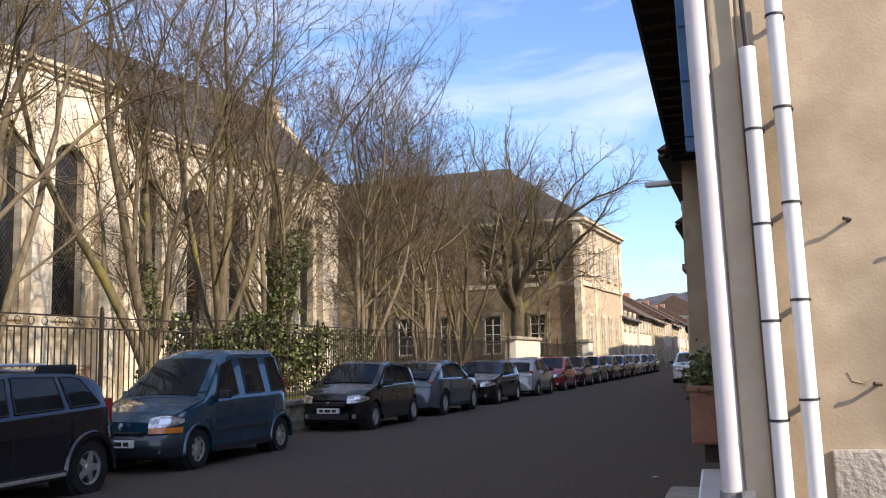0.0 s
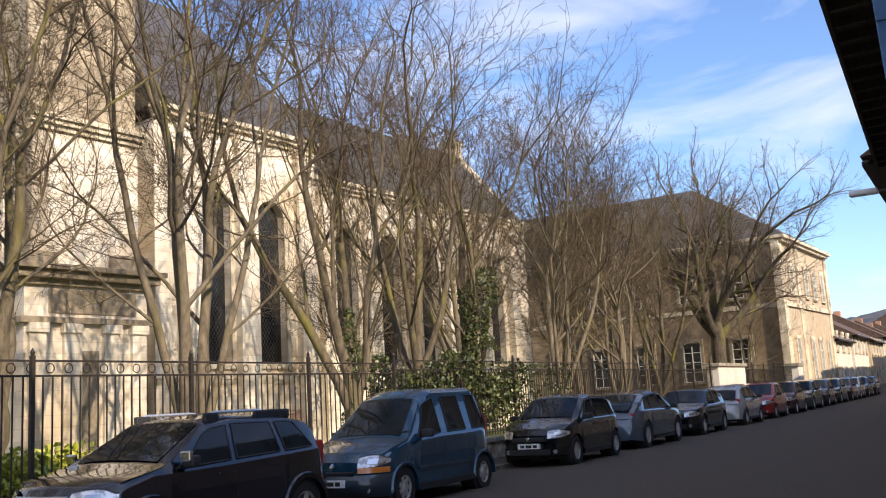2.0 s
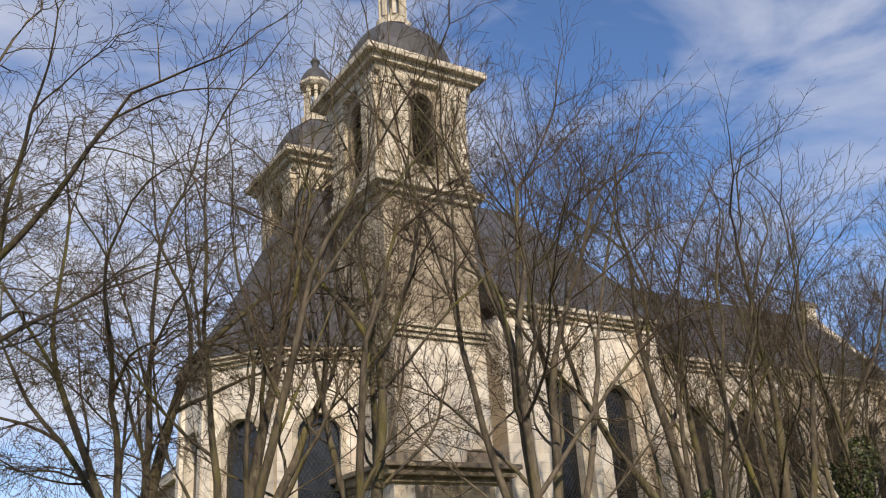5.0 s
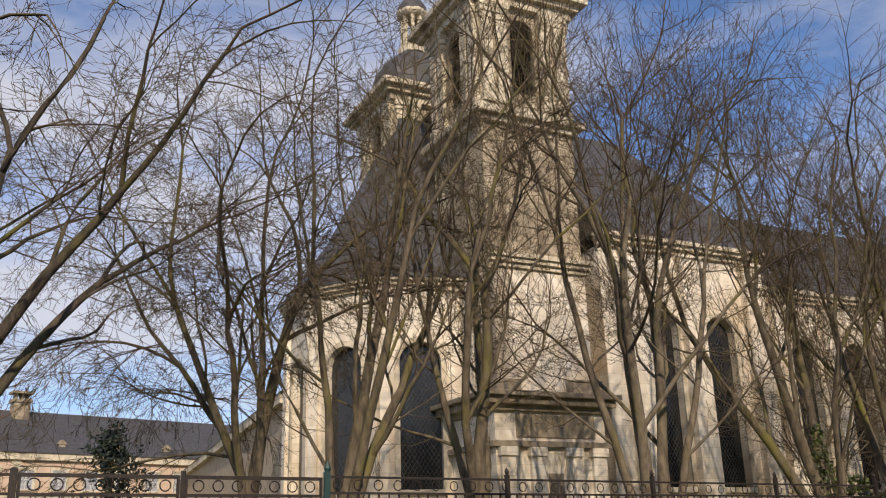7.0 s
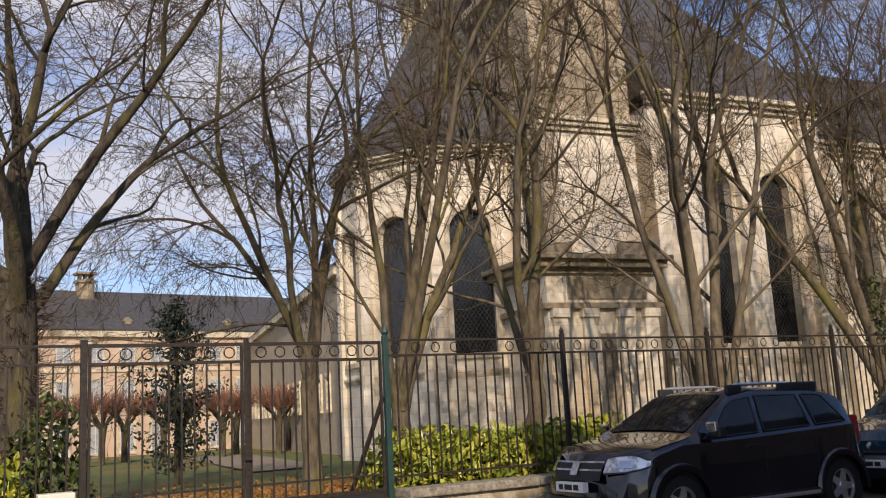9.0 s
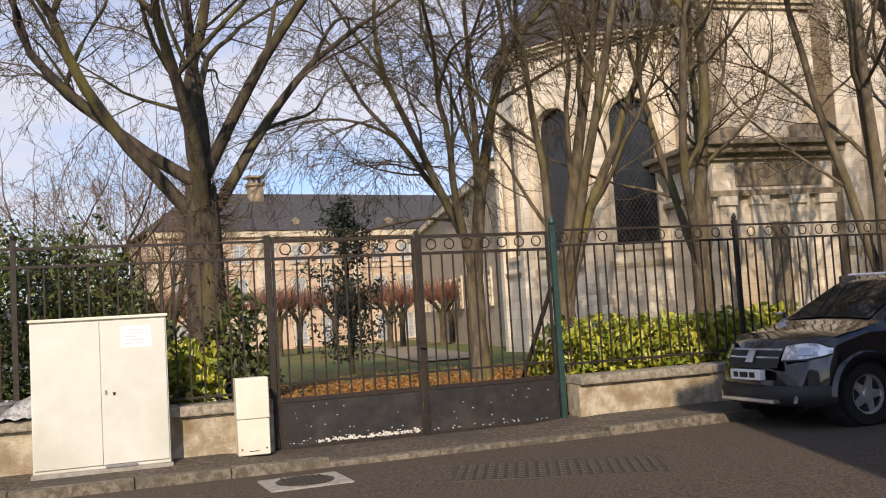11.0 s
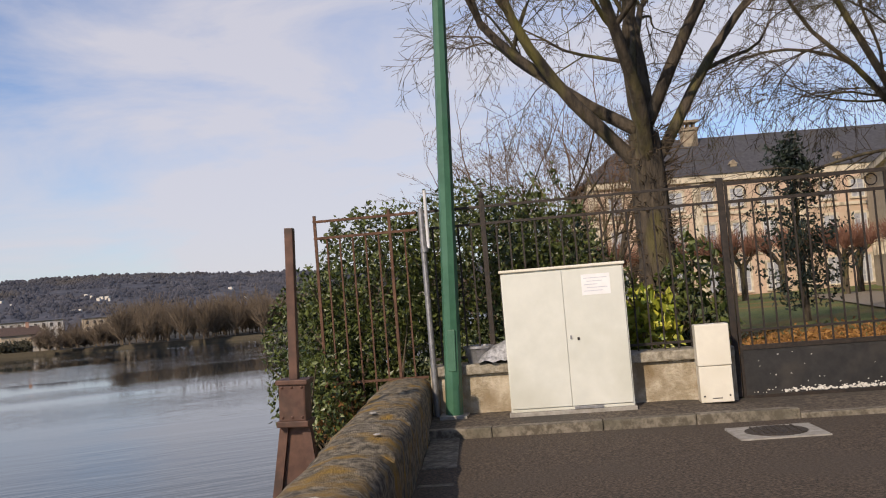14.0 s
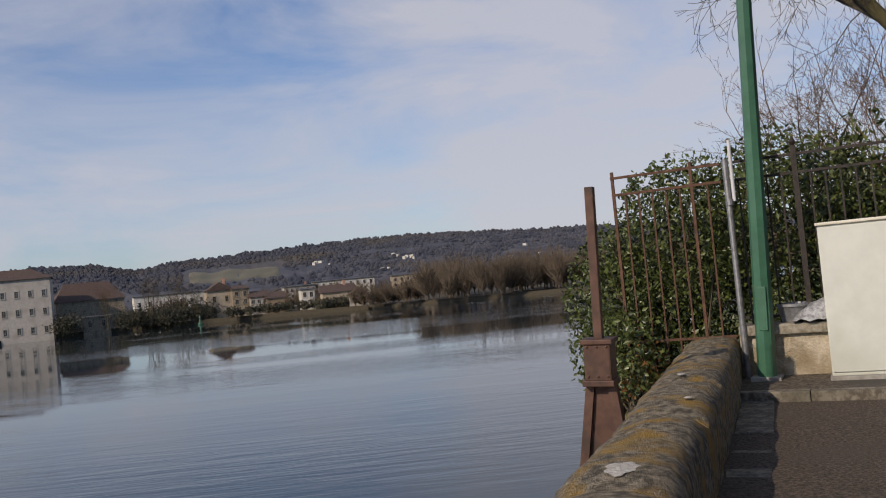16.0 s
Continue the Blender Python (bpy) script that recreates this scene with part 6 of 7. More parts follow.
    if plate:
        part("front_plate", MB().box(-0.26, 0.26, -0.03, 0.05, 0.40, 0.51, 0.004), M["paper"], bd, "white number plate with plain dark bars")
        part("plate_text", MB().box(-0.20, -0.10, -0.033, -0.029, 0.425, 0.485).box(-0.07, 0.07, -0.033, -0.029, 0.425, 0.485).box(0.10, 0.20, -0.033, -0.029, 0.425, 0.485), M["black"], bd)
    part("rear_plate", MB().box(-0.26, 0.26, L - 0.02, L + 0.03, 0.50, 0.61, 0.004), M["paper"], bd)
    if plate:
        part("grille", MB().box(-0.40, 0.40, -0.012, 0.12, 0.55, lampz - 0.06, 0.015), M["black"], bd)
        part("lower_grille", MB().box(-0.48, 0.48, -0.024, 0.06, 0.26, 0.38, 0.015), M["black"], bd)
        part("badge", MB().turned([(0.045, 0), (0.045, 0.01), (0.02, 0.016)], 10), M["chrome"], bd, m=pose(0, -0.02, 0.60, 90, 0, 0))
    for sg in (1, -1):
        part("sill_trim", MB().box(-0.012, 0.012, y1 + r + 0.12, y2 - r - 0.12, clear + 0.03, clear + 0.12, 0.005), M["black"], bd, m=pose(sg * (hw + 0.001), 0, 0))
        part("fog_lamp", MB().turned([(0.05, 0), (0.045, 0.012), (0.01, 0.018)], 12), M["lamp_clear"], bd, m=pose(sg * hw * 0.68, 0.11, 0.33, 90, 0, 0))
        part("underbody_panel", MB().box(-0.02, 0.02, 0.35, L - 0.35, clear + 0.01, clear + 0.06), M["black"], bd, m=pose(sg * hw * 0.7, 0, 0))
    part("cabin_floor", MB().box(-hw * 0.75, hw * 0.75, 0.3, L - 0.3, clear - 0.02, clear + 0.04), M["black"], bd)
    return c, bd


def nose_strip(name, bd, hw, z0, z1, f0, f1, material, out=0.012, label="", thick=0.0):
    """A piece that lies on a car's nose, from f0 to f1 of its half width (past 0.8 it runs round the corner), on both sides."""
    def at(f, z):
        x, y = (f * hw, 0.0) if f <= 0.8 else (0, (f - 0.8) * 1.7)
        if f > 0.8:
            x = hw * (1 - 0.20 * max(0, 1 - y / 0.75) ** 2.2)
        a = max(0.0, 1 - y / 0.6) ** 1.5
        k = (max(z - 0.46, 0) / 0.40) ** 2 * 0.13 + (max(0.40 - z, 0) / 0.25) ** 2 * 0.07
        q = 0.20 * min(x / (hw * 0.8), 1.1) ** 3
        c = min(max((f - 0.6) / 0.4, 0), 1)
        return x + out * c, y + a * (k + q) - out * (1 - 0.6 * c)

    w = MB()
    for sg in ((1, -1) if f0 > 0 else (1,)):
        fs = list(np.linspace(f0, f1, 12)) if f0 > 0 else list(np.linspace(-f1, f1, 25))
        o = len(w.v)
        for f in fs:
            for j in range(5):
                z = z0 + (z1 - z0) * j / 4
                x, y = at(abs(f), z)
                w.v.append((sg * math.copysign(x, f), y - thick * math.sin(math.pi * j / 4) + (0.03 if thick and j in (0, 4) else 0), z))
        for i in range(len(fs) - 1):
            for j in range(4):
                p = o + 5 * i + j
                w.f.append((p, p + 5, p + 6, p + 1))
    return part(name, w, material, bd, label, smooth=True)


def wheel_arches(bd, hw, r, ys, material, wide=0.09, out=0.035):
    """Flared lips over the wheels."""
    for sg in (1, -1):
        for yc in ys:
            a = MB()
            for k in range(15):
                t = math.pi * (-0.04 + 1.08 * k / 14)
                c, q = math.cos(t), math.sin(t)
                for d, x in ((r + 0.045, hw - 0.06), (r + 0.045, hw + out), (r + 0.045 + wide * 0.7, hw + out), (r + 0.045 + wide, hw - 0.02)):
                    a.v.append((sg * x, yc + d * c, r + d * q))
            for k in range(14):
                for j in range(3):
                    q = 4 * k + j
                    a.f.append((q, q + 4, q + 5, q + 1))
            part("wheel_arch", a, material, bd, smooth=True)


M["glass_car"] = mat("tinted_car_glass", (0.012, 0.014, 0.015), (0.02, 0.023, 0.025), scale=2, rough=0.03, bump=0.0, spec=0.35)
P_TEAL_DARK = paint("dull_blue_plastic", (0.006, 0.022, 0.038), 0.5, 0.0)
P_NAVY, P_TEAL, P_BLACK = paint("blue_black_paint", (0.007, 0.008, 0.016)), paint("petrol_blue_paint", (0.005, 0.056, 0.105)), paint("black_paint", (0.008, 0.008, 0.009))
P_STEEL, P_SILVER, P_RED, P_MAROON, P_GREY, P_WHITE = paint("steel_blue_paint", (0.085, 0.115, 0.15)), paint("silver_paint", (0.36, 0.37, 0.38)), paint("red_paint", (0.36, 0.022, 0.020)), paint("maroon_paint", (0.07, 0.012, 0.014)), paint("grey_paint", (0.055, 0.065, 0.07)), paint("white_car_paint", (0.66, 0.67, 0.68), metal=0.0)
NEAR = -7.90      # the cars' flanks towards the road


def park(y, W, back=False):
    z = gz(y + 2)
    return pose(NEAR - W / 2, y, z) if not back else pose(NEAR - W / 2, y, z) @ pose(0, 0, 0, 0, 0, 180)


# black compact SUV with silver roof rails
suv, bd = car("blue-black compact SUV with silver roof rails", P_NAVY, 4.31, 1.82, [(0, 0.78), (0.1, 0.93), (0.9, 1.07), (1.12, 1.12), (1.92, 1.56), (2.3, 1.61), (3.3, 1.585), (3.7, 1.50), (4.0, 1.30), (4.22, 1.02), (4.31, 0.80)],
              [(0, 0.80), (0.9, 1.03), (2, 1.05), (3.3, 1.10), (3.9, 1.13), (4.31, 1.0)], None, 2.67, 0.84, 0.345, park(6.70, 1.82), 5, 0.25,
              [(1.25, 2.15, 1.80, 2.2), (2.25, 3.05, 2.30, 3.0), (3.17, 3.72, 3.1, 3.45)], (1.14, 1.86), (3.72, 4.12), (0.85, 1.2), lampz=0.83, plate=False)
for sg in (1, -1):
    rl = part("roof_rail", MB().tube([(sg * 0.60, 2.0, 1.60), (sg * 0.60, 2.12, 1.655), (sg * 0.60, 2.9, 1.655), (sg * 0.60, 3.0, 1.645)], 0.02, 8), M["alloy"], bd, "silver roof rail")
    for y, a in ((2.08, 0.12), (3.2, 0.34)):
        part("rail_foot", MB().box(sg * 0.60 - 0.035, sg * 0.60 + 0.035, y - a, y + a, 1.53, 1.655, 0.03), M["black"], rl)
    part("mirror_cap", MB().box(sg * 0.98 - 0.08, sg * 0.98 + 0.08, 1.28, 1.33, 1.12, 1.24, 0.02), M["chrome"], suv, "silver mirror cap")
wheel_arches(bd, 0.905, 0.345, (0.84, 3.51), P_NAVY)
nose_strip("lower_bumper", bd, 0.91, 0.25, 0.47, 0, 1.0, M["black"], 0.02, "matt black lower bumper", 0.02)
nose_strip("upper_grille", bd, 0.91, 0.66, 0.85, 0, 0.47, M["black"], 0.012)
nose_strip("grille_bar", bd, 0.91, 0.765, 0.785, 0, 0.46, M["chrome"], 0.02)
nose_strip("grille_bar", bd, 0.91, 0.85, 0.87, 0, 0.47, M["chrome"], 0.02)
nose_strip("shield_badge", bd, 0.91, 0.72, 0.86, 0, 0.07, M["chrome"], 0.035)
part("number_plate", MB().box(-0.26, 0.26, -0.045, 0.03, 0.53, 0.64, 0.004), M["paper"], bd, "white number plate with plain dark bars")
part("plate_mark", MB().box(-0.20, -0.12, -0.049, -0.044, 0.555, 0.615).box(-0.09, 0.05, -0.049, -0.044, 0.555, 0.615).box(0.08, 0.17, -0.049, -0.044, 0.555, 0.615), M["black"], bd)
part("skid_plate", MB().box(-0.46, 0.46, -0.055, 0.1, 0.285, 0.325, 0.012), M["alloy"], bd)
for sg in (1, -1):
    part("side_step", MB().box(-0.02, 0.02, 1.32, 3.03, 0.30, 0.345, 0.01), M["alloy"], bd, "silver strip along the sill", m=pose(sg * 0.925, 0, 0))
# petrol-blue leisure van
van, bd = car("petrol-blue boxy leisure van with black bumper", P_TEAL, 4.0, 1.66, [(0, 0.72), (0.12, 0.86), (0.75, 1.0), (0.95, 1.05), (1.62, 1.66), (2.0, 1.79), (3.4, 1.80), (3.8, 1.74), (3.95, 1.2), (4.0, 0.9)],
              [(0, 0.74), (0.9, 0.99), (2, 1.04), (4.0, 1.06)], None, 2.60, 0.78, 0.30, park(11.87, 1.66), 7, 0.2,
              [(1.25, 1.98, 1.66, 1.98), (2.24, 2.84, 2.26, 2.80), (3.10, 3.62, 3.10, 3.56)], (0.98, 1.60), (3.83, 3.94), (0.8, 1.3), lampz=0.74, plate=False)
nose_strip("front_bumper", bd, 0.83, 0.22, 0.55, 0, 1.0, P_TEAL_DARK, 0.03, "dull dark blue bumper", 0.025)
wheel_arches(bd, 0.825, 0.30, (0.78, 3.38), P_TEAL, 0.06, 0.02)
part("number_plate", MB().box(-0.26, 0.26, -0.075, -0.02, 0.38, 0.49, 0.004), M["paper"], bd, "white number plate with plain dark bars")
part("plate_mark", MB().box(-0.20, -0.13, -0.079, -0.074, 0.405, 0.465).box(-0.09, 0.07, -0.079, -0.074, 0.405, 0.465).box(0.10, 0.19, -0.079, -0.074, 0.405, 0.465), M["black"], bd)
for sg in (1, -1):
    part("rub_strip", MB().box(-0.012, 0.012, 1.2, 2.85, 0.52, 0.58, 0.006), P_TEAL_DARK, bd, m=pose(sg * 0.835, 0, 0))
part("grille_slot", MB().box(-0.36, 0.36, -0.02, 0.1, 0.575, 0.60, 0.008), M["black"], bd)
part("badge", MB().prism([(0, -0.02, 0.735), (0.035, -0.03, 0.68), (0, -0.035, 0.625), (-0.035, -0.03, 0.68)], (0, 0.05, 0)), M["chrome"], bd)
nose_strip("indicator", bd, 0.83, 0.575, 0.655, 0.52, 0.98, M["lamp_orange"], 0.022, "orange indicator lens")
for q in (-0.35, 0.25):
    part("wiper", MB().tube([(q, 0.98, 1.085), (q + 0.5, 1.06, 1.155)], 0.008, 4), M["black"], bd)
# the rest of the row
HATCH = dict(top=[(0, 0.66), (0.12, 0.80), (0.75, 0.96), (0.95, 1.0), (1.7, 1.45), (2.1, 1.52), (2.9, 1.48), (3.45, 1.33), (3.75, 0.98), (3.85, 0.8)],
             hood=[(0, 0.68), (0.9, 0.93), (2, 0.97), (3.85, 0.98)], belt=None, wb=2.46, front=0.74, r=0.30,
             windows=[(1.15, 2.02, 1.74, 2.06), (2.12, 2.9, 2.14, 2.8), (2.98, 3.25, 2.86, 3.1)], ws=(0.98, 1.66), rw=(3.48, 3.74), lampz=0.70)
car("black rounded hatchback with silver wheel covers", P_BLACK, 3.85, 1.67, m=park(18.9, 1.67), spokes=9, **HATCH)
FAST = dict(top=[(0, 0.68), (0.12, 0.82), (0.9, 0.96), (1.15, 1.0), (2.0, 1.46), (2.5, 1.51), (3.4, 1.42), (4.1, 1.18), (4.42, 0.98), (4.53, 0.8)],
            hood=[(0, 0.70), (1.1, 0.94), (2.2, 1.0), (4.53, 1.02)], belt=None, wb=2.73, front=0.92, r=0.34,
            windows=[(1.35, 2.25, 2.0, 2.3), (2.38, 3.15, 2.42, 3.1), (3.25, 3.7, 3.2, 3.45)], ws=(1.18, 1.96), rw=(3.5, 4.38), tail=(0.80, 0.95), lampz=0.70)
car("steel-blue sloping family car seen from its tail", P_STEEL, 4.53, 1.87, m=pose(NEAR - 0.935, 28.25, gz(25)) @ pose(0, 0, 0, 0, 0, 180), spokes=10, **FAST)
car("black saloon-like estate car", P_BLACK, 4.2, 1.75, m=park(29.4, 1.75), spokes=7, top=[(0, 0.66), (0.12, 0.8), (1.0, 0.95), (1.25, 1.0), (2.0, 1.40), (2.4, 1.45), (3.2, 1.42), (3.7, 1.25), (4.05, 0.98), (4.2, 0.8)], hood=[(0, 0.68), (1.1, 0.93), (4.2, 0.98)], belt=None, wb=2.6, front=0.85, r=0.31,
    windows=[(1.4, 2.25, 2.0, 2.28), (2.35, 3.1, 2.38, 3.05)], ws=(1.28, 1.95), rw=(3.72, 4.02), lampz=0.69)
c5, _ = car("silver hatchback seen from its tail", P_SILVER, 3.85, 1.67, m=pose(NEAR - 0.835, 39.4, 0.1) @ pose(0, 0, 0, 0, 0, 180), spokes=7, **HATCH)
car("bright red small hatchback", P_RED, 3.85, 1.67, m=park(40.9, 1.67), spokes=7, **HATCH)
row = [("dark maroon hatchback", P_MAROON, HATCH, 1.67, 3.85), ("grey family car", P_GREY, FAST, 1.87, 4.53), ("black hatchback", P_BLACK, HATCH, 1.67, 3.85), ("dark grey family car", P_GREY, FAST, 1.87, 4.53), ("maroon small car", P_MAROON, HATCH, 1.67, 3.85), ("silver-grey hatchback", P_SILVER, HATCH, 1.67, 3.85), ("black family car", P_BLACK, FAST, 1.87, 4.53), ("dark small car", P_NAVY, HATCH, 1.67, 3.85)]
y = 45.8
for lab, col, kind, W, L in row:
    car(lab + " parked by the kerb", col, L, W, m=park(y, W), spokes=7, **kind)
    y += L + 0.9
# white car on the house side of the street
car("white compact car parked against the houses", P_WHITE, 4.31, 1.8, [(0, 0.72), (0.1, 0.9), (0.9, 1.03), (1.12, 1.08), (1.9, 1.56), (2.3, 1.62), (3.5, 1.58), (3.95, 1.48), (4.2, 1.08), (4.31, 0.85)],
    [(0, 0.76), (0.9, 1.0), (2, 1.05), (4.31, 1.05)], None, 2.65, 0.84, 0.33, pose(-3.05, 50.0, 0.11, 0, 0, 2), 7, 0.22, [(1.25, 2.15, 1.80, 2.2), (2.25, 3.05, 2.30, 3.0)], (1.14, 1.86), (3.98, 4.17), lampz=0.78)

# ---- trees and hedges ----
def grow(seed, height, fork, stems, spread, trunk_r, dense=1.0, lean=(0, 0), droop=0.0, rise=0.5, thick=1.0, ways=(), bare=0.35):
    """The limbs of a bare tree that forks again and again: lists of (points, radii, level). ways: the first limbs' directions."""
    rng = np.random.default_rng(seed)
    limbs = []
    H = height - fork
    share = (0, 0.45, 0.33, 0.23, 0.15, 0.085, 0.045)

    def limb(p, d, r0, lev, size):
        length = H * share[lev] * size * rng.uniform(0.8, 1.2)
        n = (1, 7, 5, 4, 3, 2, 2)[lev]
        pts, rad = [np.array(p, float)], [r0]
        cur, way = np.array(p, float), np.array(d, float)
        bend = rng.normal(0, 0.12, 3)
        for i in range(n):
            f = (i + 1) / n
            way = way + bend / n + rng.normal(0, (0, 0.07, 0.11, 0.15, 0.18, 0.2, 0.22)[lev], 3)
            way[2] += rise * (0.14 if lev < 4 else 0.13) - droop * (0, 0.02, 0.10, 0.22, 0.30, 0.30, 0.2)[lev]
            way /= np.linalg.norm(way)
            cur = cur + way * length / n
            pts.append(cur.copy())
            rad.append(max(r0 * (1 - 0.42 * f) if lev < 4 else r0 * (1 - 0.5 * f), 0.0046))
        limbs.append((pts, rad, lev))
        if lev >= 6:
            return

        def turn(t, lo, hi):
            s = np.cross(t, rng.normal(size=3))
            a = radians(rng.uniform(lo, hi))
            return t * math.cos(a) + s / np.linalg.norm(s) * math.sin(a)

        # the tip forks
        for k in range(2):
            limb(cur, turn(way, 6, 20) if k == 0 else turn(way, 18, 42), max(rad[-1] * (0.92 if k == 0 else 0.72), 0.0058), lev + 1, size * (1.0 if k == 0 else 0.85))
        # and side shoots along the way
        want = (0, 2.1, 2.3, 2.4, 2.3, 1.4)[lev] * dense
        m = int(want) + (rng.random() < want - int(want))
        for k in range(m):
            f = bare + (0.95 - bare) * (k + rng.random()) / m if lev == 1 else rng.uniform(0.15, 0.95)
            i = min(int(f * n), n - 1)
            q = pts[i] + (pts[i + 1] - pts[i]) * (f * n - i)
            t = pts[i + 1] - pts[i]
            limb(q, turn(t / np.linalg.norm(t), 26, 58), max(rad[i] * rng.uniform(0.33, 0.55), 0.0058), lev + 1, size * rng.uniform(0.6, 0.95))
        if lev in (2, 3):
            for k in range(2):
                i = rng.integers(0, n)
                t = pts[i + 1] - pts[i]
                limb(pts[i] + t * rng.random(), turn(t / np.linalg.norm(t), 40, 80), 0.007, 5, rng.uniform(0.6, 1.2))

    base = np.array([0, 0, -0.3])
    top = np.array([lean[0], lean[1], fork])
    tp = [base + (top - base) * k / 6 + (rng.normal(0, 0.04, 3) * np.array([1, 1, 0]) if 0 < k else 0) for k in range(7)]
    limbs.append((tp, [trunk_r * 1.5, trunk_r * 1.14, trunk_r, trunk_r * 0.97, trunk_r * 0.95, trunk_r * 0.95, trunk_r * 0.8], 0))
    for k in range(len(ways) or stems):
        if ways:
            d = np.array(ways[k], float)
            r = trunk_r * thick * rng.uniform(0.40, 0.52)
        else:
            w = 2 * math.pi * (k + rng.uniform(-0.25, 0.25)) / stems
            s = spread * (rng.uniform(0.6, 1.25) if k else 0.25)
            d = np.array([math.cos(w) * s, math.sin(w) * s, 1.0])
            r = trunk_r * (thick * rng.uniform(0.5, 0.66) if k else 0.74)
        limb(tp[-1 if k % 2 == 0 else -2], d / np.linalg.norm(d), r, 1, 1.0 if k % 2 == 0 else 0.9)
    return limbs


def tree_meshes(limbs, bark, twig="twig", stubs=0):
    trunk, crown = MB(), MB()
    if stubs:
        g = np.random.default_rng(7)
        for k in range(stubs):
            a, z = g.uniform(0, 2 * math.pi), g.uniform(0.6, 4.0)
            d = np.array([math.cos(a), math.sin(a), g.uniform(-0.3, 0.6)])
            q = np.array([d[0] * 0.3, d[1] * 0.3, z])
            crown.tube([q, q + d * 0.08 + g.normal(0, 0.02, 3), q + d * g.uniform(0.1, 0.28) + g.normal(0, 0.06, 3)], [0.012, 0.009, 0.005], 3, caps=False)
    for pts, rad, lev in limbs:
        if lev < 3:
            trunk.tube(pts, rad, (10, 7, 5)[lev], caps=False)
        else:
            crown.tube(pts, rad, 3, caps=False)
    return mesh_of("trunk", trunk, bark, "all"), mesh_of("crown", crown, M[twig], "all")


def tree(x, y, meshes, label, yaw=0.0, scale=1.0, name="tree", zb=None, group="garden trees"):
    t = thing(name, label, "tree", pose(x, y, lawn_z(x, y) if zb is None else zb, 0, 0, yaw) @ Matrix.Scale(scale, 4), group)
    part("trunk", None, None, t, mesh=meshes[0])
    part("crown", None, None, t, mesh=meshes[1])
    return t


LIME = "bare multi-stemmed lime tree with lichen on its bark"
kinds = [tree_meshes(grow(11, 14.5, 1.6, 4, 0.34, 0.22, rise=0.55, dense=1.0), M["bark"]),
         tree_meshes(grow(23, 15.0, 1.2, 3, 0.26, 0.22, rise=0.6, dense=1.15), M["bark_grey"]),
         tree_meshes(grow(37, 14.0, 2.2, 4, 0.46, 0.22, rise=0.5, dense=1.0), M["bark"]),
         tree_meshes(grow(41, 12.5, 0.8, 4, 0.40, 0.18, rise=0.5, dense=1.0), M["bark_grey"])]
big = tree_meshes(grow(58, 13.0, 3.9, 8, 0.95, 0.32, rise=0.36, droop=0.42, dense=0.98, thick=0.84, bare=0.40,
                       ways=((0.1, -1, 0.42), (0.15, -0.8, 0.85), (0.2, -0.25, 1), (-0.1, 0.12, 1), (0.1, 0.5, 1), (-0.2, 0.62, 0.95), (-0.8, -0.1, 0.7), (0.75, 0.1, 0.8))), M["bark_dark"], stubs=420)
droopy = tree_meshes(grow(64, 12.5, 2.6, 5, 0.55, 0.20, rise=0.26, droop=0.62, dense=1.25, thick=0.9), M["bark"])
dark = tree_meshes(grow(77, 15.5, 5.0, 7, 0.95, 0.42, rise=0.30, dense=1.35, thick=1.1), M["bark_dark"])
tree(-15.3, 1.35, big, "large spreading bare tree with ivy stubs on its thick trunk", 0, 0.95)
tree(-18.4, 7.2, droopy, "bare tree with drooping fine branches on the lawn", 100)
tree(-17.0, 8.6, kinds[0], LIME, 200, 0.95)
tree(-16.0, 11.2, kinds[2], LIME, 30, 0.95)
tree(-15.3, 15.3, kinds[1], LIME, 75, 1.0)
tree(-15.6, 16.1, kinds[1], LIME, 250, 0.93)
tree(-14.2, 20.0, kinds[0], LIME, 310, 1.0)
tree(-14.3, 23.4, kinds[2], LIME, 120, 1.0)
tree(-14.4, 26.6, kinds[3], LIME, 15, 1.1)
tree(-14.0, 33.4, kinds[3], LIME, 170, 1.12)
tree(-15.5, 36.5, kinds[1], LIME, 140, 0.9)
tree(-14.3, 40.8, kinds[3], LIME, 290, 1.05)
tree(-18.5, 44.0, kinds[2], LIME, 220, 0.95)
tree(-14.5, 47.2, kinds[0], LIME, 60, 0.85)
tree(-13.2, 54.5, dark, "big dark horse chestnut with a rounded crown before the lodging", 0)
tree(-13.2, 61.5, kinds[3], LIME, 200, 0.8)
tree(-20.0, 50.0, kinds[1], LIME, 20, 0.85)
tree(-22.0, 31.0, kinds[3], LIME, 95, 0.9)
small = tree_meshes(grow(91, 7.5, 0.9, 5, 0.6, 0.13, rise=0.35, dense=0.55, thick=0.8), M["bark_dark"], "twig_brown")
for x, y, w, k in ((-24.0, -0.4, 0, 0.85), (-27.5, 1.2, 80, 1.0), (-21.5, -0.9, 200, 0.72), (-31, 0.6, 140, 1.0)):
    tree(x, y, small, "small bare reddish-brown tree beyond the shrubs", w, k)
for x, y, k, w, z in ((-18.5, 34.0, 1, 200, 0.85), (-13.2, 37.2, 3, 330, 0.9), (-20.5, 38.5, 0, 260, 0.85), (-17.5, 54.0, 3, 70, 0.95), (-22.5, 56.5, 0, 10, 0.8), ):
    tree(x, y, kinds[k], LIME, w, z)

# ivy on trunks and over the fence
rng = np.random.default_rng(31)


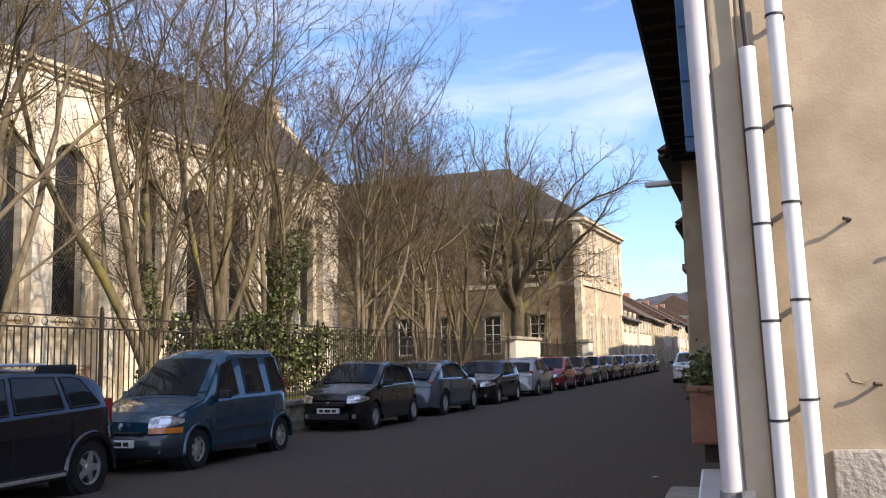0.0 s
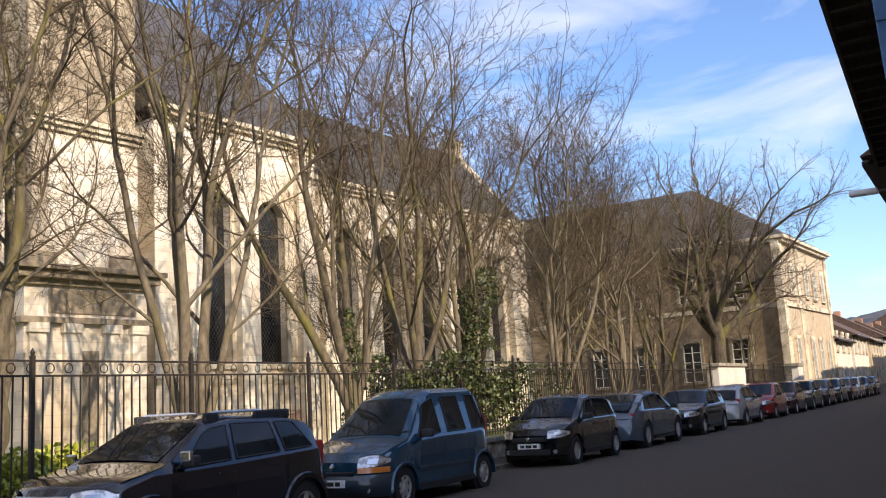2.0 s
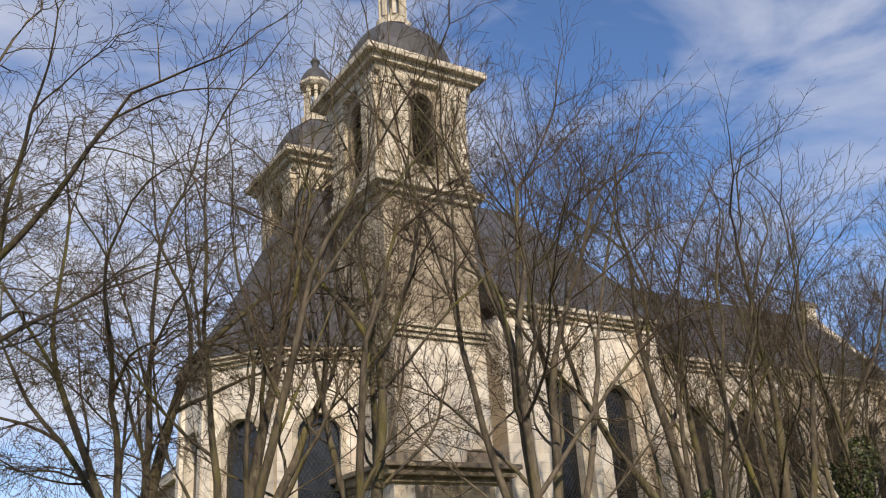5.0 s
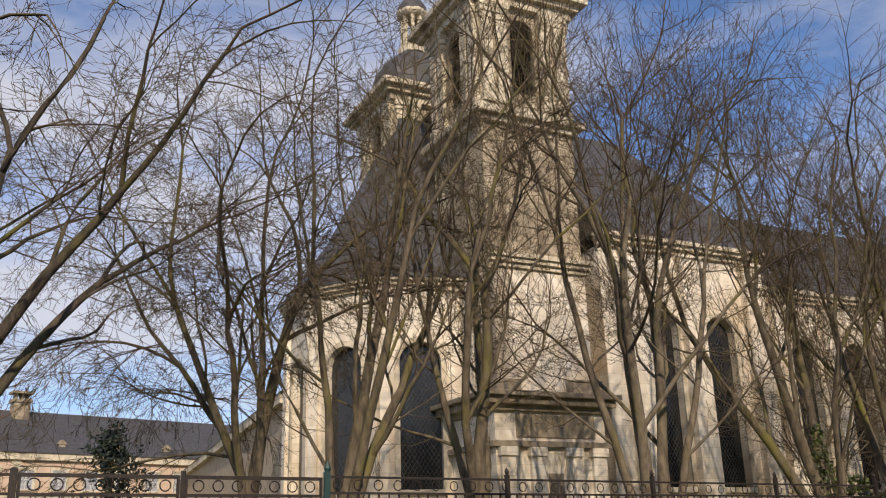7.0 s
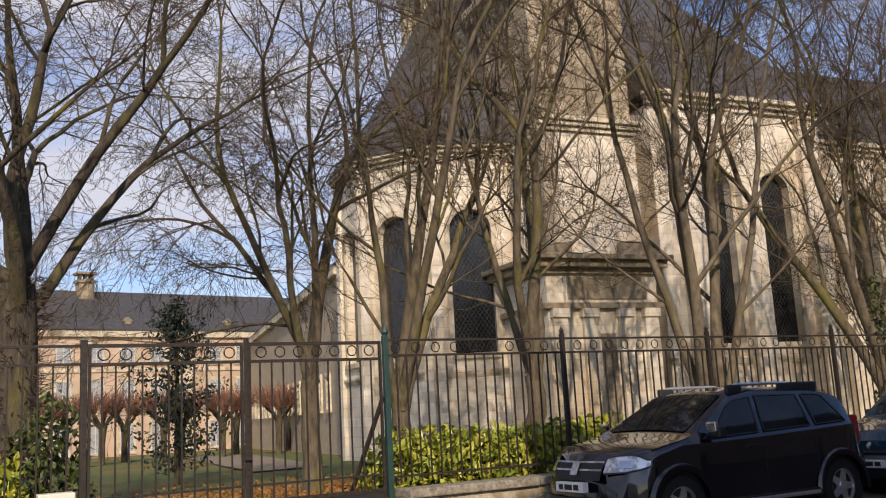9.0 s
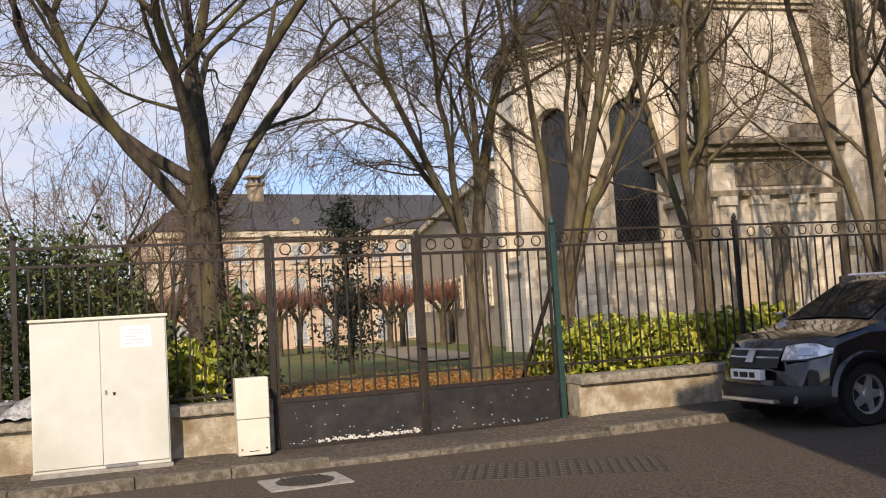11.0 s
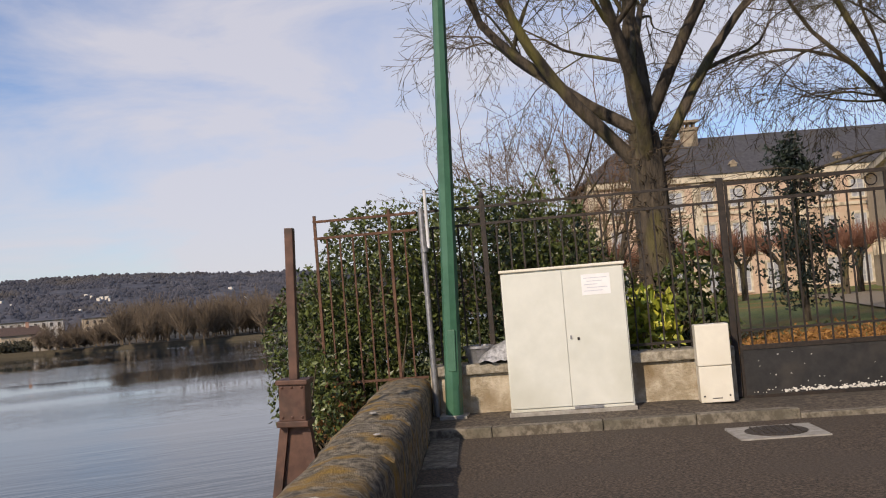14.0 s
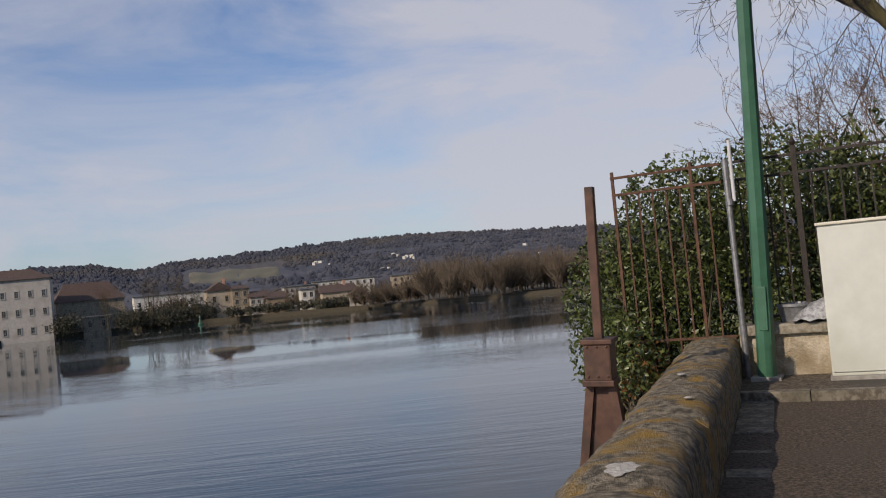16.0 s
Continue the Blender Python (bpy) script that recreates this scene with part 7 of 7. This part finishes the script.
def ivy_column(x, y, z0, z1, r0, n, lean=(0, 0)):
    z = rng.uniform(z0, z1, n)
    f = (z - z0) / (z1 - z0)
    a = rng.uniform(0, 2 * math.pi, n)
    r = r0 * (0.75 + 0.5 * np.sin(z * 3.1 + x) * 0.5) * rng.uniform(0.55, 1.1, n) * (1 - 0.35 * f)
    return np.stack([x + lean[0] * f + r * np.cos(a), y + lean[1] * f + r * np.sin(a), z], 1)


single("ivy", leaves(np.concatenate([ivy_column(-14.3, 26.6, 0.2, 5.2, 0.40, 1500), ivy_column(-14.2, 26.8, 3.2, 5.9, 0.80, 1500, (0.3, 0.5))]), 0.10, rng, long=1.2), M["leaf_ivy"], "dark green ivy climbing a tree trunk", "ivy", kind="stuff")
single("ivy", leaves(np.concatenate([ivy_column(-14.2, 20.0, 0.1, 4.2, 0.34, 1000), ivy_column(-11.0, 16.6, 0.5, 2.7, 0.36, 1000)]), 0.085, rng, long=1.2), M["leaf_ivy"], "ivy on a trunk and the fence", "ivy", kind="stuff")
p = np.stack([FENCE_X - 0.25 + rng.normal(0, 0.25, 5200), rng.uniform(16.6, 22.6, 5200), np.zeros(5200)], 1)
p[:, 2] = 0.7 + (1.75 + 0.35 * np.sin(p[:, 1] * 1.7)) * rng.random(5200) ** 0.55
single("ivy", leaves(p[p[:, 2] > 1.2 + 0.3 * np.sin(p[:, 1] * 2.3)], 0.10, rng, long=1.2), M["leaf_ivy"], "ivy mass hanging over the iron fence", "ivy", kind="stuff")
p = np.stack([FENCE_X - 0.1 + rng.normal(0, 0.08, 1600), rng.uniform(21.4, 26, 1600), rng.uniform(0.5, 2.5, 1600)], 1)
single("ivy", leaves(p, 0.08, rng, long=1.2), M["leaf_ivy"], "thin ivy on the fence bars", "ivy", kind="stuff")


def shrub(name, label, boxes, n, size, material, long=1.8, twigs=True):
    """A shrub: leaves in a shell of overlapping lumps, on a few stems."""
    s = thing(name, label, "shrub")
    pts = []
    for cx, cy, cz, rx, ry, rz in boxes:
        k = int(n * rx * ry * rz / sum(b[3] * b[4] * b[5] for b in boxes))
        d = rng.normal(size=(k, 3))
        d /= np.linalg.norm(d, axis=1)[:, None]
        r = rng.random(k) ** 0.28
        lump = np.array([1 + 0.25 * noise.noise(Vector(q * 2.3) + Vector((cx, cy, cz))) for q in d])
        q = d * (r * lump)[:, None] * [rx, ry, rz] + [cx, cy, cz]
        pts.append(q[q[:, 2] > 0.05])
    pts = np.concatenate(pts)
    part("foliage", leaves(pts, size, rng, long=long), material, s)
    for cx, cy, cz, rx, ry, rz in boxes:
        for k in range(4):
            st = MB().tube([(cx, cy, 0.0), (cx + rng.normal(0, rx * 0.3), cy + rng.normal(0, ry * 0.3), cz), (cx + rng.normal(0, rx * 0.5), cy + rng.normal(0, ry * 0.5), cz + rz * 0.8)], [0.03, 0.02, 0.006], 4)
            part("stem", st, M["bark"], s)
    return s


# laurel hedge behind the fence wall
for y0 in (5.75, 6.75, 7.75, 8.75):
    shrub("laurel_hedge", "variegated yellow-green laurel hedge behind the fence", [(-11.25, y0, 0.72, 0.5, 0.62, 0.62), (-11.2, y0 + 0.45, 0.85, 0.45, 0.5, 0.5)], 1500, 0.085, M["leaf_yellow"], 1.9)
shrub("laurel_hedge", "variegated yellow-green laurel hedge behind the fence", [(-11.6, 12.0, 0.75, 0.5, 1.5, 0.7)], 1100, 0.085, M["leaf_yellow"], 1.9)
shrub("laurel_bush", "yellow-green laurel bush beside the big trunk", [(-11.2, 0.75, 0.85, 0.35, 0.38, 0.55)], 600, 0.095, M["leaf_yellow"], 1.9)
shrub("holly_bush", "dark evergreen bush beside the gate post", [(-12.3, 1.5, 1.0, 0.5, 0.5, 1.0), (-12.6, 0.5, 0.8, 0.5, 0.5, 0.8)], 1900, 0.075, M["leaf_dark"], 1.7)
# tall evergreen mass at the fence's end, spilling over the quay
shrub("privet_bush", "tall dense evergreen bush spilling over the fence and river wall", [(-11.9, -1.2, 1.62, 1.0, 1.2, 1.2), (-11.8, -2.5, 1.42, 1.0, 0.95, 1.2), (-11.6, -3.3, 0.7, 1.0, 0.7, 1.3), (-12.2, 0.0, 1.1, 0.8, 0.7, 0.9), (-11.2, -3.2, -0.2, 0.9, 0.6, 1.1), (-10.95, -2.7, 0.5, 0.5, 0.7, 0.9), (-10.2, -2.95, 0.1, 0.7, 0.45, 0.9), (-9.6, -2.78, -0.3, 0.6, 0.32, 0.75), (-12.3, -0.3, 1.5, 0.9, 0.8, 1.0)], 52000, 0.042, M["leaf_dark"], 1.7)
shrub("bramble", "brown and yellowed bramble leaves at the foot of the evergreen bush", [(-10.0, -2.85, -0.35, 0.9, 0.35, 0.6), (-10.6, -2.8, 0.1, 0.6, 0.3, 0.5)], 1500, 0.04, M["leaf_fallen"], 1.6)
sprays = thing("bush_sprays", "long leafy shoots rising from the evergreen bush", "shrub")
spp = []
for k in range(30):
    y = rng.uniform(-3.5, 0.2)
    p0 = np.array([-11.6 + rng.normal(0, 0.3), y, 2.0 + rng.uniform(-0.4, 0.3)])
    d = np.array([rng.normal(0, 0.25), rng.normal(-0.2, 0.35), rng.uniform(0.5, 1.1)])
    q = [p0 + d * f + np.array([0, 0, -0.35 * f * f]) for f in np.linspace(0, rng.uniform(0.5, 1.3), 6)]
    part("shoot", MB().tube(q, [0.008, 0.007, 0.006, 0.005, 0.004, 0.003], 3), M["bark"], sprays)
    spp += [w + rng.normal(0, 0.04, 3) for w in q for _ in range(7)]
part("shoot_leaves", leaves(np.array(spp), 0.05, rng), M["leaf_dark"], sprays)
# small dark conifer on the lawn
fir = thing("conifer", "small dark narrow conifer on the lawn", "tree", pose(-26.0, 6.2, lawn_z(-26, 6.2)))
part("trunk", MB().tube([(0, 0, 0), (0, 0, 5.0)], [0.1, 0.02], 7), M["bark_dark"], fir)
q = []
for k in range(165):
    z = 0.25 + 4.6 * rng.random()
    a = rng.uniform(0, 2 * math.pi)
    L = (0.45 + 0.75 * math.sin(math.pi * min(z / 5.4 + 0.12, 1))) * rng.uniform(0.4, 1.45) * (1.25 if z < 1.4 else 0.95)
    for f in np.linspace(0.15, 1, 26):
        q.append(np.array([math.cos(a) * L * f, math.sin(a) * L * f, z + 0.45 * L * f]) + rng.normal(0, 0.07, 3))
part("needles", leaves(np.array(q), 0.075, rng, long=1.9), M["leaf_fir"], fir)
# pollarded trees with red twigs before the abbey wing
for i in range(16):
    x, y = -62 + 0.35 * (i // 2) + (4.0 if i % 2 else 0.0), -2.6 + 3.4 * (i // 2) + (1.5 if i % 2 else 0.0)
    pt = thing("pollard_tree", "pollarded tree with a ball of red-brown twigs", "tree", pose(x, y, lawn_z(x, y)), "row of pollards")
    part("trunk", MB().tube([(0, 0, -0.2), (0.05, 0, 1.2), (0, 0.05, 2.2)], [0.22, 0.18, 0.25], 8), M["bark_dark"], pt)
    tw = MB()
    for k in range(7):
        a = 2 * math.pi * k / 7 + rng.uniform(-0.3, 0.3)
        tip = np.array([math.cos(a) * 0.75, math.sin(a) * 0.75, 2.2 + rng.uniform(0.45, 0.75)])
        part("limb", MB().tube([(0, 0, 1.95), tuple(tip * [0.6, 0.6, 1] - [0, 0, 0.25]), tuple(tip)], [0.12, 0.09, 0.10], 6), M["bark_dark"], pt)
        for _ in range(80):
            d = np.array([math.cos(a) * 0.35, math.sin(a) * 0.35, 1.0]) + rng.normal(0, 0.33, 3)
            d /= np.linalg.norm(d)
            L = rng.uniform(0.6, 1.6)
            tw.tube([tip, tip + d * L * 0.5, tip + d * L + rng.normal(0, 0.1, 3)], [0.02, 0.014, 0.008], 3, caps=False)
    part("crown", tw, M["twig_red"], pt)

# ---- far bank: houses, trees ----
def bank_house(x, y, yaw, w, d, h, roof_h, wall, roofm, label, floors=2, cols=3, along="x", hip=0.25):
    b = thing("house", label, "house", pose(x, y, WATER_Z + 1.2, 0, 0, yaw), "houses across the river")
    part("wall", MB().box(-w / 2, w / 2, 0, d, -2, h), M[wall], b)
    if along == "y":
        part("gable", MB().prism([(-w / 2, 0, h), (w / 2, 0, h), (0, 0, h + roof_h * 0.93)], (0, d, 0)), M[wall], b)
    part("roof", gable_roof(-w / 2, w / 2, 0, d, h, h + roof_h, min(w, d) * hip, along, 0.5).moved(pose(0, 0, 0.02)), M[roofm], b)
    step = (h - 0.8) / floors
    facade_windows(b, pose(0, 0, 0), [-w / 2 + w * (k + 0.5) / cols for k in range(cols)], [(step * k + 0.9, step * k + min(2.5, step)) for k in range(floors)], 0.9, edge=wall, material="frame_far")
    if 6 < w < 12:
        part("chimney", MB().box(w * 0.2, w * 0.2 + 0.7, d * 0.4, d * 0.4 + 0.7, h, h + roof_h + 1.0, 0.03), M["brick_red"], b, "brick chimney")
    part("eaves_band", MB().box(-w / 2 - 0.2, w / 2 + 0.2, -0.25, 0.0, h - 0.3, h - 0.01), M["stone_dirty"], b)
    return b


def far_at(yaw, r):
    return -math.sin(radians(yaw)) * r, math.cos(radians(yaw)) * r


for yaw, r, w, d, h, rh_, wall, rf, lab, fl, co, way, hip in (
        (141.35, 263, 26, 13, 15.0, 2.9, "plaster_pale", "tile", "large three-storey pale house on the far quay", 3, 8, "x", 0.4),
        (136.45, 277, 18, 14, 8.2, 5.2, "stone_dirty", "tile", "long barn-like building with a big brown roof", 1, 6, "x", 0.25),
        (136.2, 268, 7, 2, 3.6, 0.3, "stone_dirty", "stone_dirty", "low grey stone outbuilding by the water", 1, 2, "x", 0.1),
        (129.15, 264, 6.8, 11, 7.4, 2.3, "plaster", "tile", "ochre gabled house on the far bank", 2, 2, "y", 0.0),
        (127.95, 263, 4.6, 8, 7.3, 1.0, "stone_dirty", "tile", "narrow grey-brown house on the bank", 3, 2, "x", 0.2),
        (126.9, 261, 4.7, 8, 4.6, 1.6, "plaster_pale", "tile", "small pale house with a tiled roof", 2, 3, "x", 0.0),
        (125.9, 260, 5.0, 8, 3.9, 1.6, "plaster_brown", "tile", "low brown house with a tiled roof", 1, 3, "x", 0.0),
        (123.95, 256, 3.6, 8, 5.4, 0.3, "white_wall", "slate", "small modern white house with dark windows", 2, 2, "x", 0.1),
        (122.1, 246, 8.4, 8, 3.9, 2.0, "plaster", "tile", "cream house with a wide brown tiled roof", 1, 4, "x", 0.0),
        (120.9, 243, 5.0, 7, 2.8, 1.7, "plaster_pale", "tile", "small gabled house beside the bank woods", 1, 2, "y", 0.0),
        (121.7, 335, 22, 10, 7.6, 0.4, "white_wall", "slate", "long white flat-roofed block of flats", 3, 9, "x", 0.05),
        (124.4, 330, 11, 10, 6.8, 0.4, "plaster_pale", "slate", "grey flat-roofed block of flats", 3, 6, "x", 0.05),
        (117.4, 345, 16, 10, 7.2, 0.4, "plaster", "slate", "pale block of flats behind the bank woods", 3, 7, "x", 0.05),
        (127.2, 350, 14, 10, 5.6, 0.4, "white_wall", "slate", "low white flat-roofed hall", 1, 6, "x", 0.05),
        (132.0, 360, 26, 10, 8.6, 0.5, "white_wall", "slate", "pale flat-roofed building behind trees", 2, 7, "x", 0.05)):
    x, y = far_at(yaw, r)
    bank_house(x, y, yaw + (-6 if yaw > 140 else 6), w, d, h, rh_, wall, rf, lab, fl, co, way, hip)
bq = MB()
for (x0, y0), (x1, y1) in zip(SHORE[1:7], SHORE[2:8]):
    v0, v1 = Vector((x0, y0, 0)), Vector((x1, y1, 0))
    d = v0.normalized() * 0.8
    bq.add([(x0, y0, WATER_Z - 1), (x1, y1, WATER_Z - 1), (x1, y1, WATER_Z + 1.1), (x0, y0, WATER_Z + 1.1), (x0 + d.x, y0 + d.y, WATER_Z + 1.1), (x1 + d.x, y1 + d.y, WATER_Z + 1.1)], [(0, 1, 2, 3), (3, 2, 5, 4)])
single("far_quay_wall", bq, M["soil"], "low stone quay of the far bank", "quay wall", kind="structure")


def far_wood(name, label, yaw0, yaw1, r0, r1, n, h0, h1, twigs, seed, material):
    """Bare bank trees, as sprays of fine upright twigs over short trunks."""
    g = np.random.default_rng(seed)
    w = MB()
    for k in range(n):
        x, y = far_at(g.uniform(yaw0, yaw1), g.uniform(r0, r1))
        h = g.uniform(h0, h1)
        z = WATER_Z + 1.2
        w.tube([(x, y, z), (x, y, z + h * 0.5)], [0.22, 0.12], 4, caps=False)
        for _ in range(twigs):
            a, s, zz = g.uniform(0, 2 * math.pi), g.uniform(0.1, 0.42) * h, z + g.uniform(0.08, 0.45) * h
            e = (x + s * math.cos(a), y + s * math.sin(a), min(z + h, zz + g.uniform(0.25, 0.6) * h))
            w.tube([(x, y, zz), ((x + e[0]) / 2 + g.normal(0, 0.4), (y + e[1]) / 2 + g.normal(0, 0.4), (zz + e[2]) / 2 - 0.2), e], [0.075, 0.06, 0.035], 3, caps=False)
    return single(name, w, material, label, "trees", kind="stuff")


far_wood("bank_trees", "bare brown trees lining the far bank", 93, 117, 214, 246, 190, 6, 10.5, 90, 3, M["far_tree"])
far_wood("bank_trees", "taller bare trees behind the far bank", 96, 116.5, 246, 300, 60, 10, 13, 70, 4, M["far_tree"])
far_wood("bank_trees", "low bare thicket beside the far houses", 116.5, 121.2, 226, 240, 34, 2.5, 6, 70, 8, M["far_tree"])
far_wood("bank_trees", "bare trees among the far houses", 117, 135, 300, 325, 40, 6, 8.5, 50, 5, M["far_tree"])
far_wood("bank_trees", "low bare scrub between the far houses", 117, 136, 266, 292, 90, 3.0, 5.0, 60, 11, M["far_tree"])
for yaw, r, h, w in ((133.2, 262, 0.90, 30), (131.4, 262, 0.92, 170), (130.6, 263, 0.66, 100), (135.6, 266, 0.78, 250)):
    tree(*far_at(yaw, r), kinds[2], "bare grey plane tree on the far quay", w, h, zb=WATER_Z + 1.2, group="trees on the far quay")
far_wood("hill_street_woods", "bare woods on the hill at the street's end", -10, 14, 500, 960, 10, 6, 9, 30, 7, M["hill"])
hx = MB()
for yaw in list(np.linspace(129.6, 134.8, 34)) + list(np.linspace(137.6, 138.3, 9)) + list(np.linspace(118.5, 128.6, 26)):
    x, y = far_at(yaw + rng.normal(0, 0.12), 264 - 11 * (yaw < 129) - 8 * (yaw < 123.5) + rng.normal(0, 1.5))
    s = rng.uniform(2.0, 3.4) if yaw > 129 else rng.uniform(0.7, 1.7)
    pp = rng.normal(size=(320, 3)) * [s * 0.5, s * 0.5, s * 0.42] + [x, y, WATER_Z + 1.6 + s * 0.6]
    leaves(pp, 0.42, rng, hx, 1.3)
single("bank_shrubs", hx, M["leaf_far"], "dark evergreen shrubs on the far quay", "shrubs", kind="stuff")
hh = MB()
for k in range(16):
    x, y, z = slope_at(rng.choice([111.0, 116.5, 119.0, 122.5]) + rng.normal(0, 0.6), rng.uniform(0.25, 0.6))
    a, b = rng.uniform(1.2, 2.6), rng.uniform(1.0, 2.0)
    hh.box(x - a, x + a, y - a, y + a, z - 2, z + b + 1.5)
single("hillside_houses", hh, M["white_wall"], "scattered white houses on the far hillside", "houses", kind="stuff")
buoy = thing("channel_buoy", "small green channel buoy on the water", "buoy", pose(*far_at(130.45, 252), WATER_Z))
part("float", MB().turned([(0.6, -0.3), (0.7, 0.2), (0.5, 0.5), (0.3, 0.6)], 12), M["green"], buoy)
part("mast", MB().turned([(0.3, 0.6), (0.15, 1.8), (0.3, 1.9), (0.02, 2.6)], 10), M["green"], buoy)

# ---- things on the house side ----
pl = thing("window_box", "copper-brown window box planted with greenery", "planter", pose(0.04, 5.55, 0) @ pose(0, 0, 0, 0, 0, 2.2))
part("box", MB().box(-0.20, 0.02, -0.35, 0.35, 1.20, 1.48, 0.012), M["terracotta"], pl)
part("rim", MB().box(-0.215, 0.03, -0.365, 0.365, 1.465, 1.495, 0.008), M["terracotta"], pl)
pp = rng.normal(size=(900, 3)) * [0.05, 0.18, 0.055] + [-0.10, 0.0, 1.55]
part("foliage", leaves(pp, 0.026, rng), M["leaf_dark"], pl)
for y in (-0.25, 0.22):
    part("bracket", MB().box(-0.14, 0.02, y, y + 0.03, 1.10, 1.2), M["iron"], pl)
wl_ = thing("wall_lamp", "grey street lamp on a wall bracket", "street lamp", pose(-0.9, 24.0, 0))
part("arm", MB().tube([(0.0, 0, 5.8), (-0.5, 0, 5.95), (-0.8, 0, 5.95)], 0.03, 8), M["galv"], wl_)
part("lamp_head", MB().box(-1.35, -0.7, -0.13, 0.13, 5.88, 6.02, 0.05), M["pvc"], wl_)
sg_ = thing("hanging_sign", "round dark sign on a bracket", "sign", pose(-3.0, 59.9, 3.15))
part("disc", MB().turned([(0.32, -0.02), (0.32, 0.02)], 20).moved(pose(-0.55, 0, 0, 90, 0, 0)), M["iron"], sg_)
part("arm", MB().box(-0.6, 0.2, -0.02, 0.02, 0.3, 0.34), M["iron"], sg_)
stp = thing("stone_step", "worn stone block at the house wall", "step", pose(-0.45, 9.2, 0.06))
part("block", MB().box(-0.2, 0.3, -0.3, 0.3, -0.05, 0.35, 0.03), M["cement"], stp)

# paper scraps on the road
for k, (x, y) in enumerate(((-2.2, 9.4), (-2.6, 7.0), (-1.6, 10.5), (-1.1, 12.5), (-4.8, 8.2))):
    sc = MB().add([(-0.05, -0.03, 0.004), (0.04, -0.035, 0.012), (0.05, 0.03, 0.004), (-0.03, 0.04, 0.014)], [(0, 1, 2), (0, 2, 3)])
    ob = single("paper_scrap", sc, M["paper"], "small white scrap of paper on asphalt", "litter")
    ob.matrix_world = pose(x, y, gz(y) + 0.058, 0, 0, 50 * k)

# fallen leaves on the lawn inside the fence
n = 22000
p = np.stack([-10.95 - np.abs(rng.normal(5.5, 3.0, n)), -0.5 + 22 * rng.random(n) ** 1.5, np.zeros(n)], 1)
p[:, 2] = [lawn_z(a, b) + 0.015 for a, b in p[:, :2]]
single("fallen_leaves", leaves(p, 0.09, rng, long=1.3), M["leaf_fallen"], "orange-brown fallen leaves strewn over the lawn", "leaves", kind="stuff")
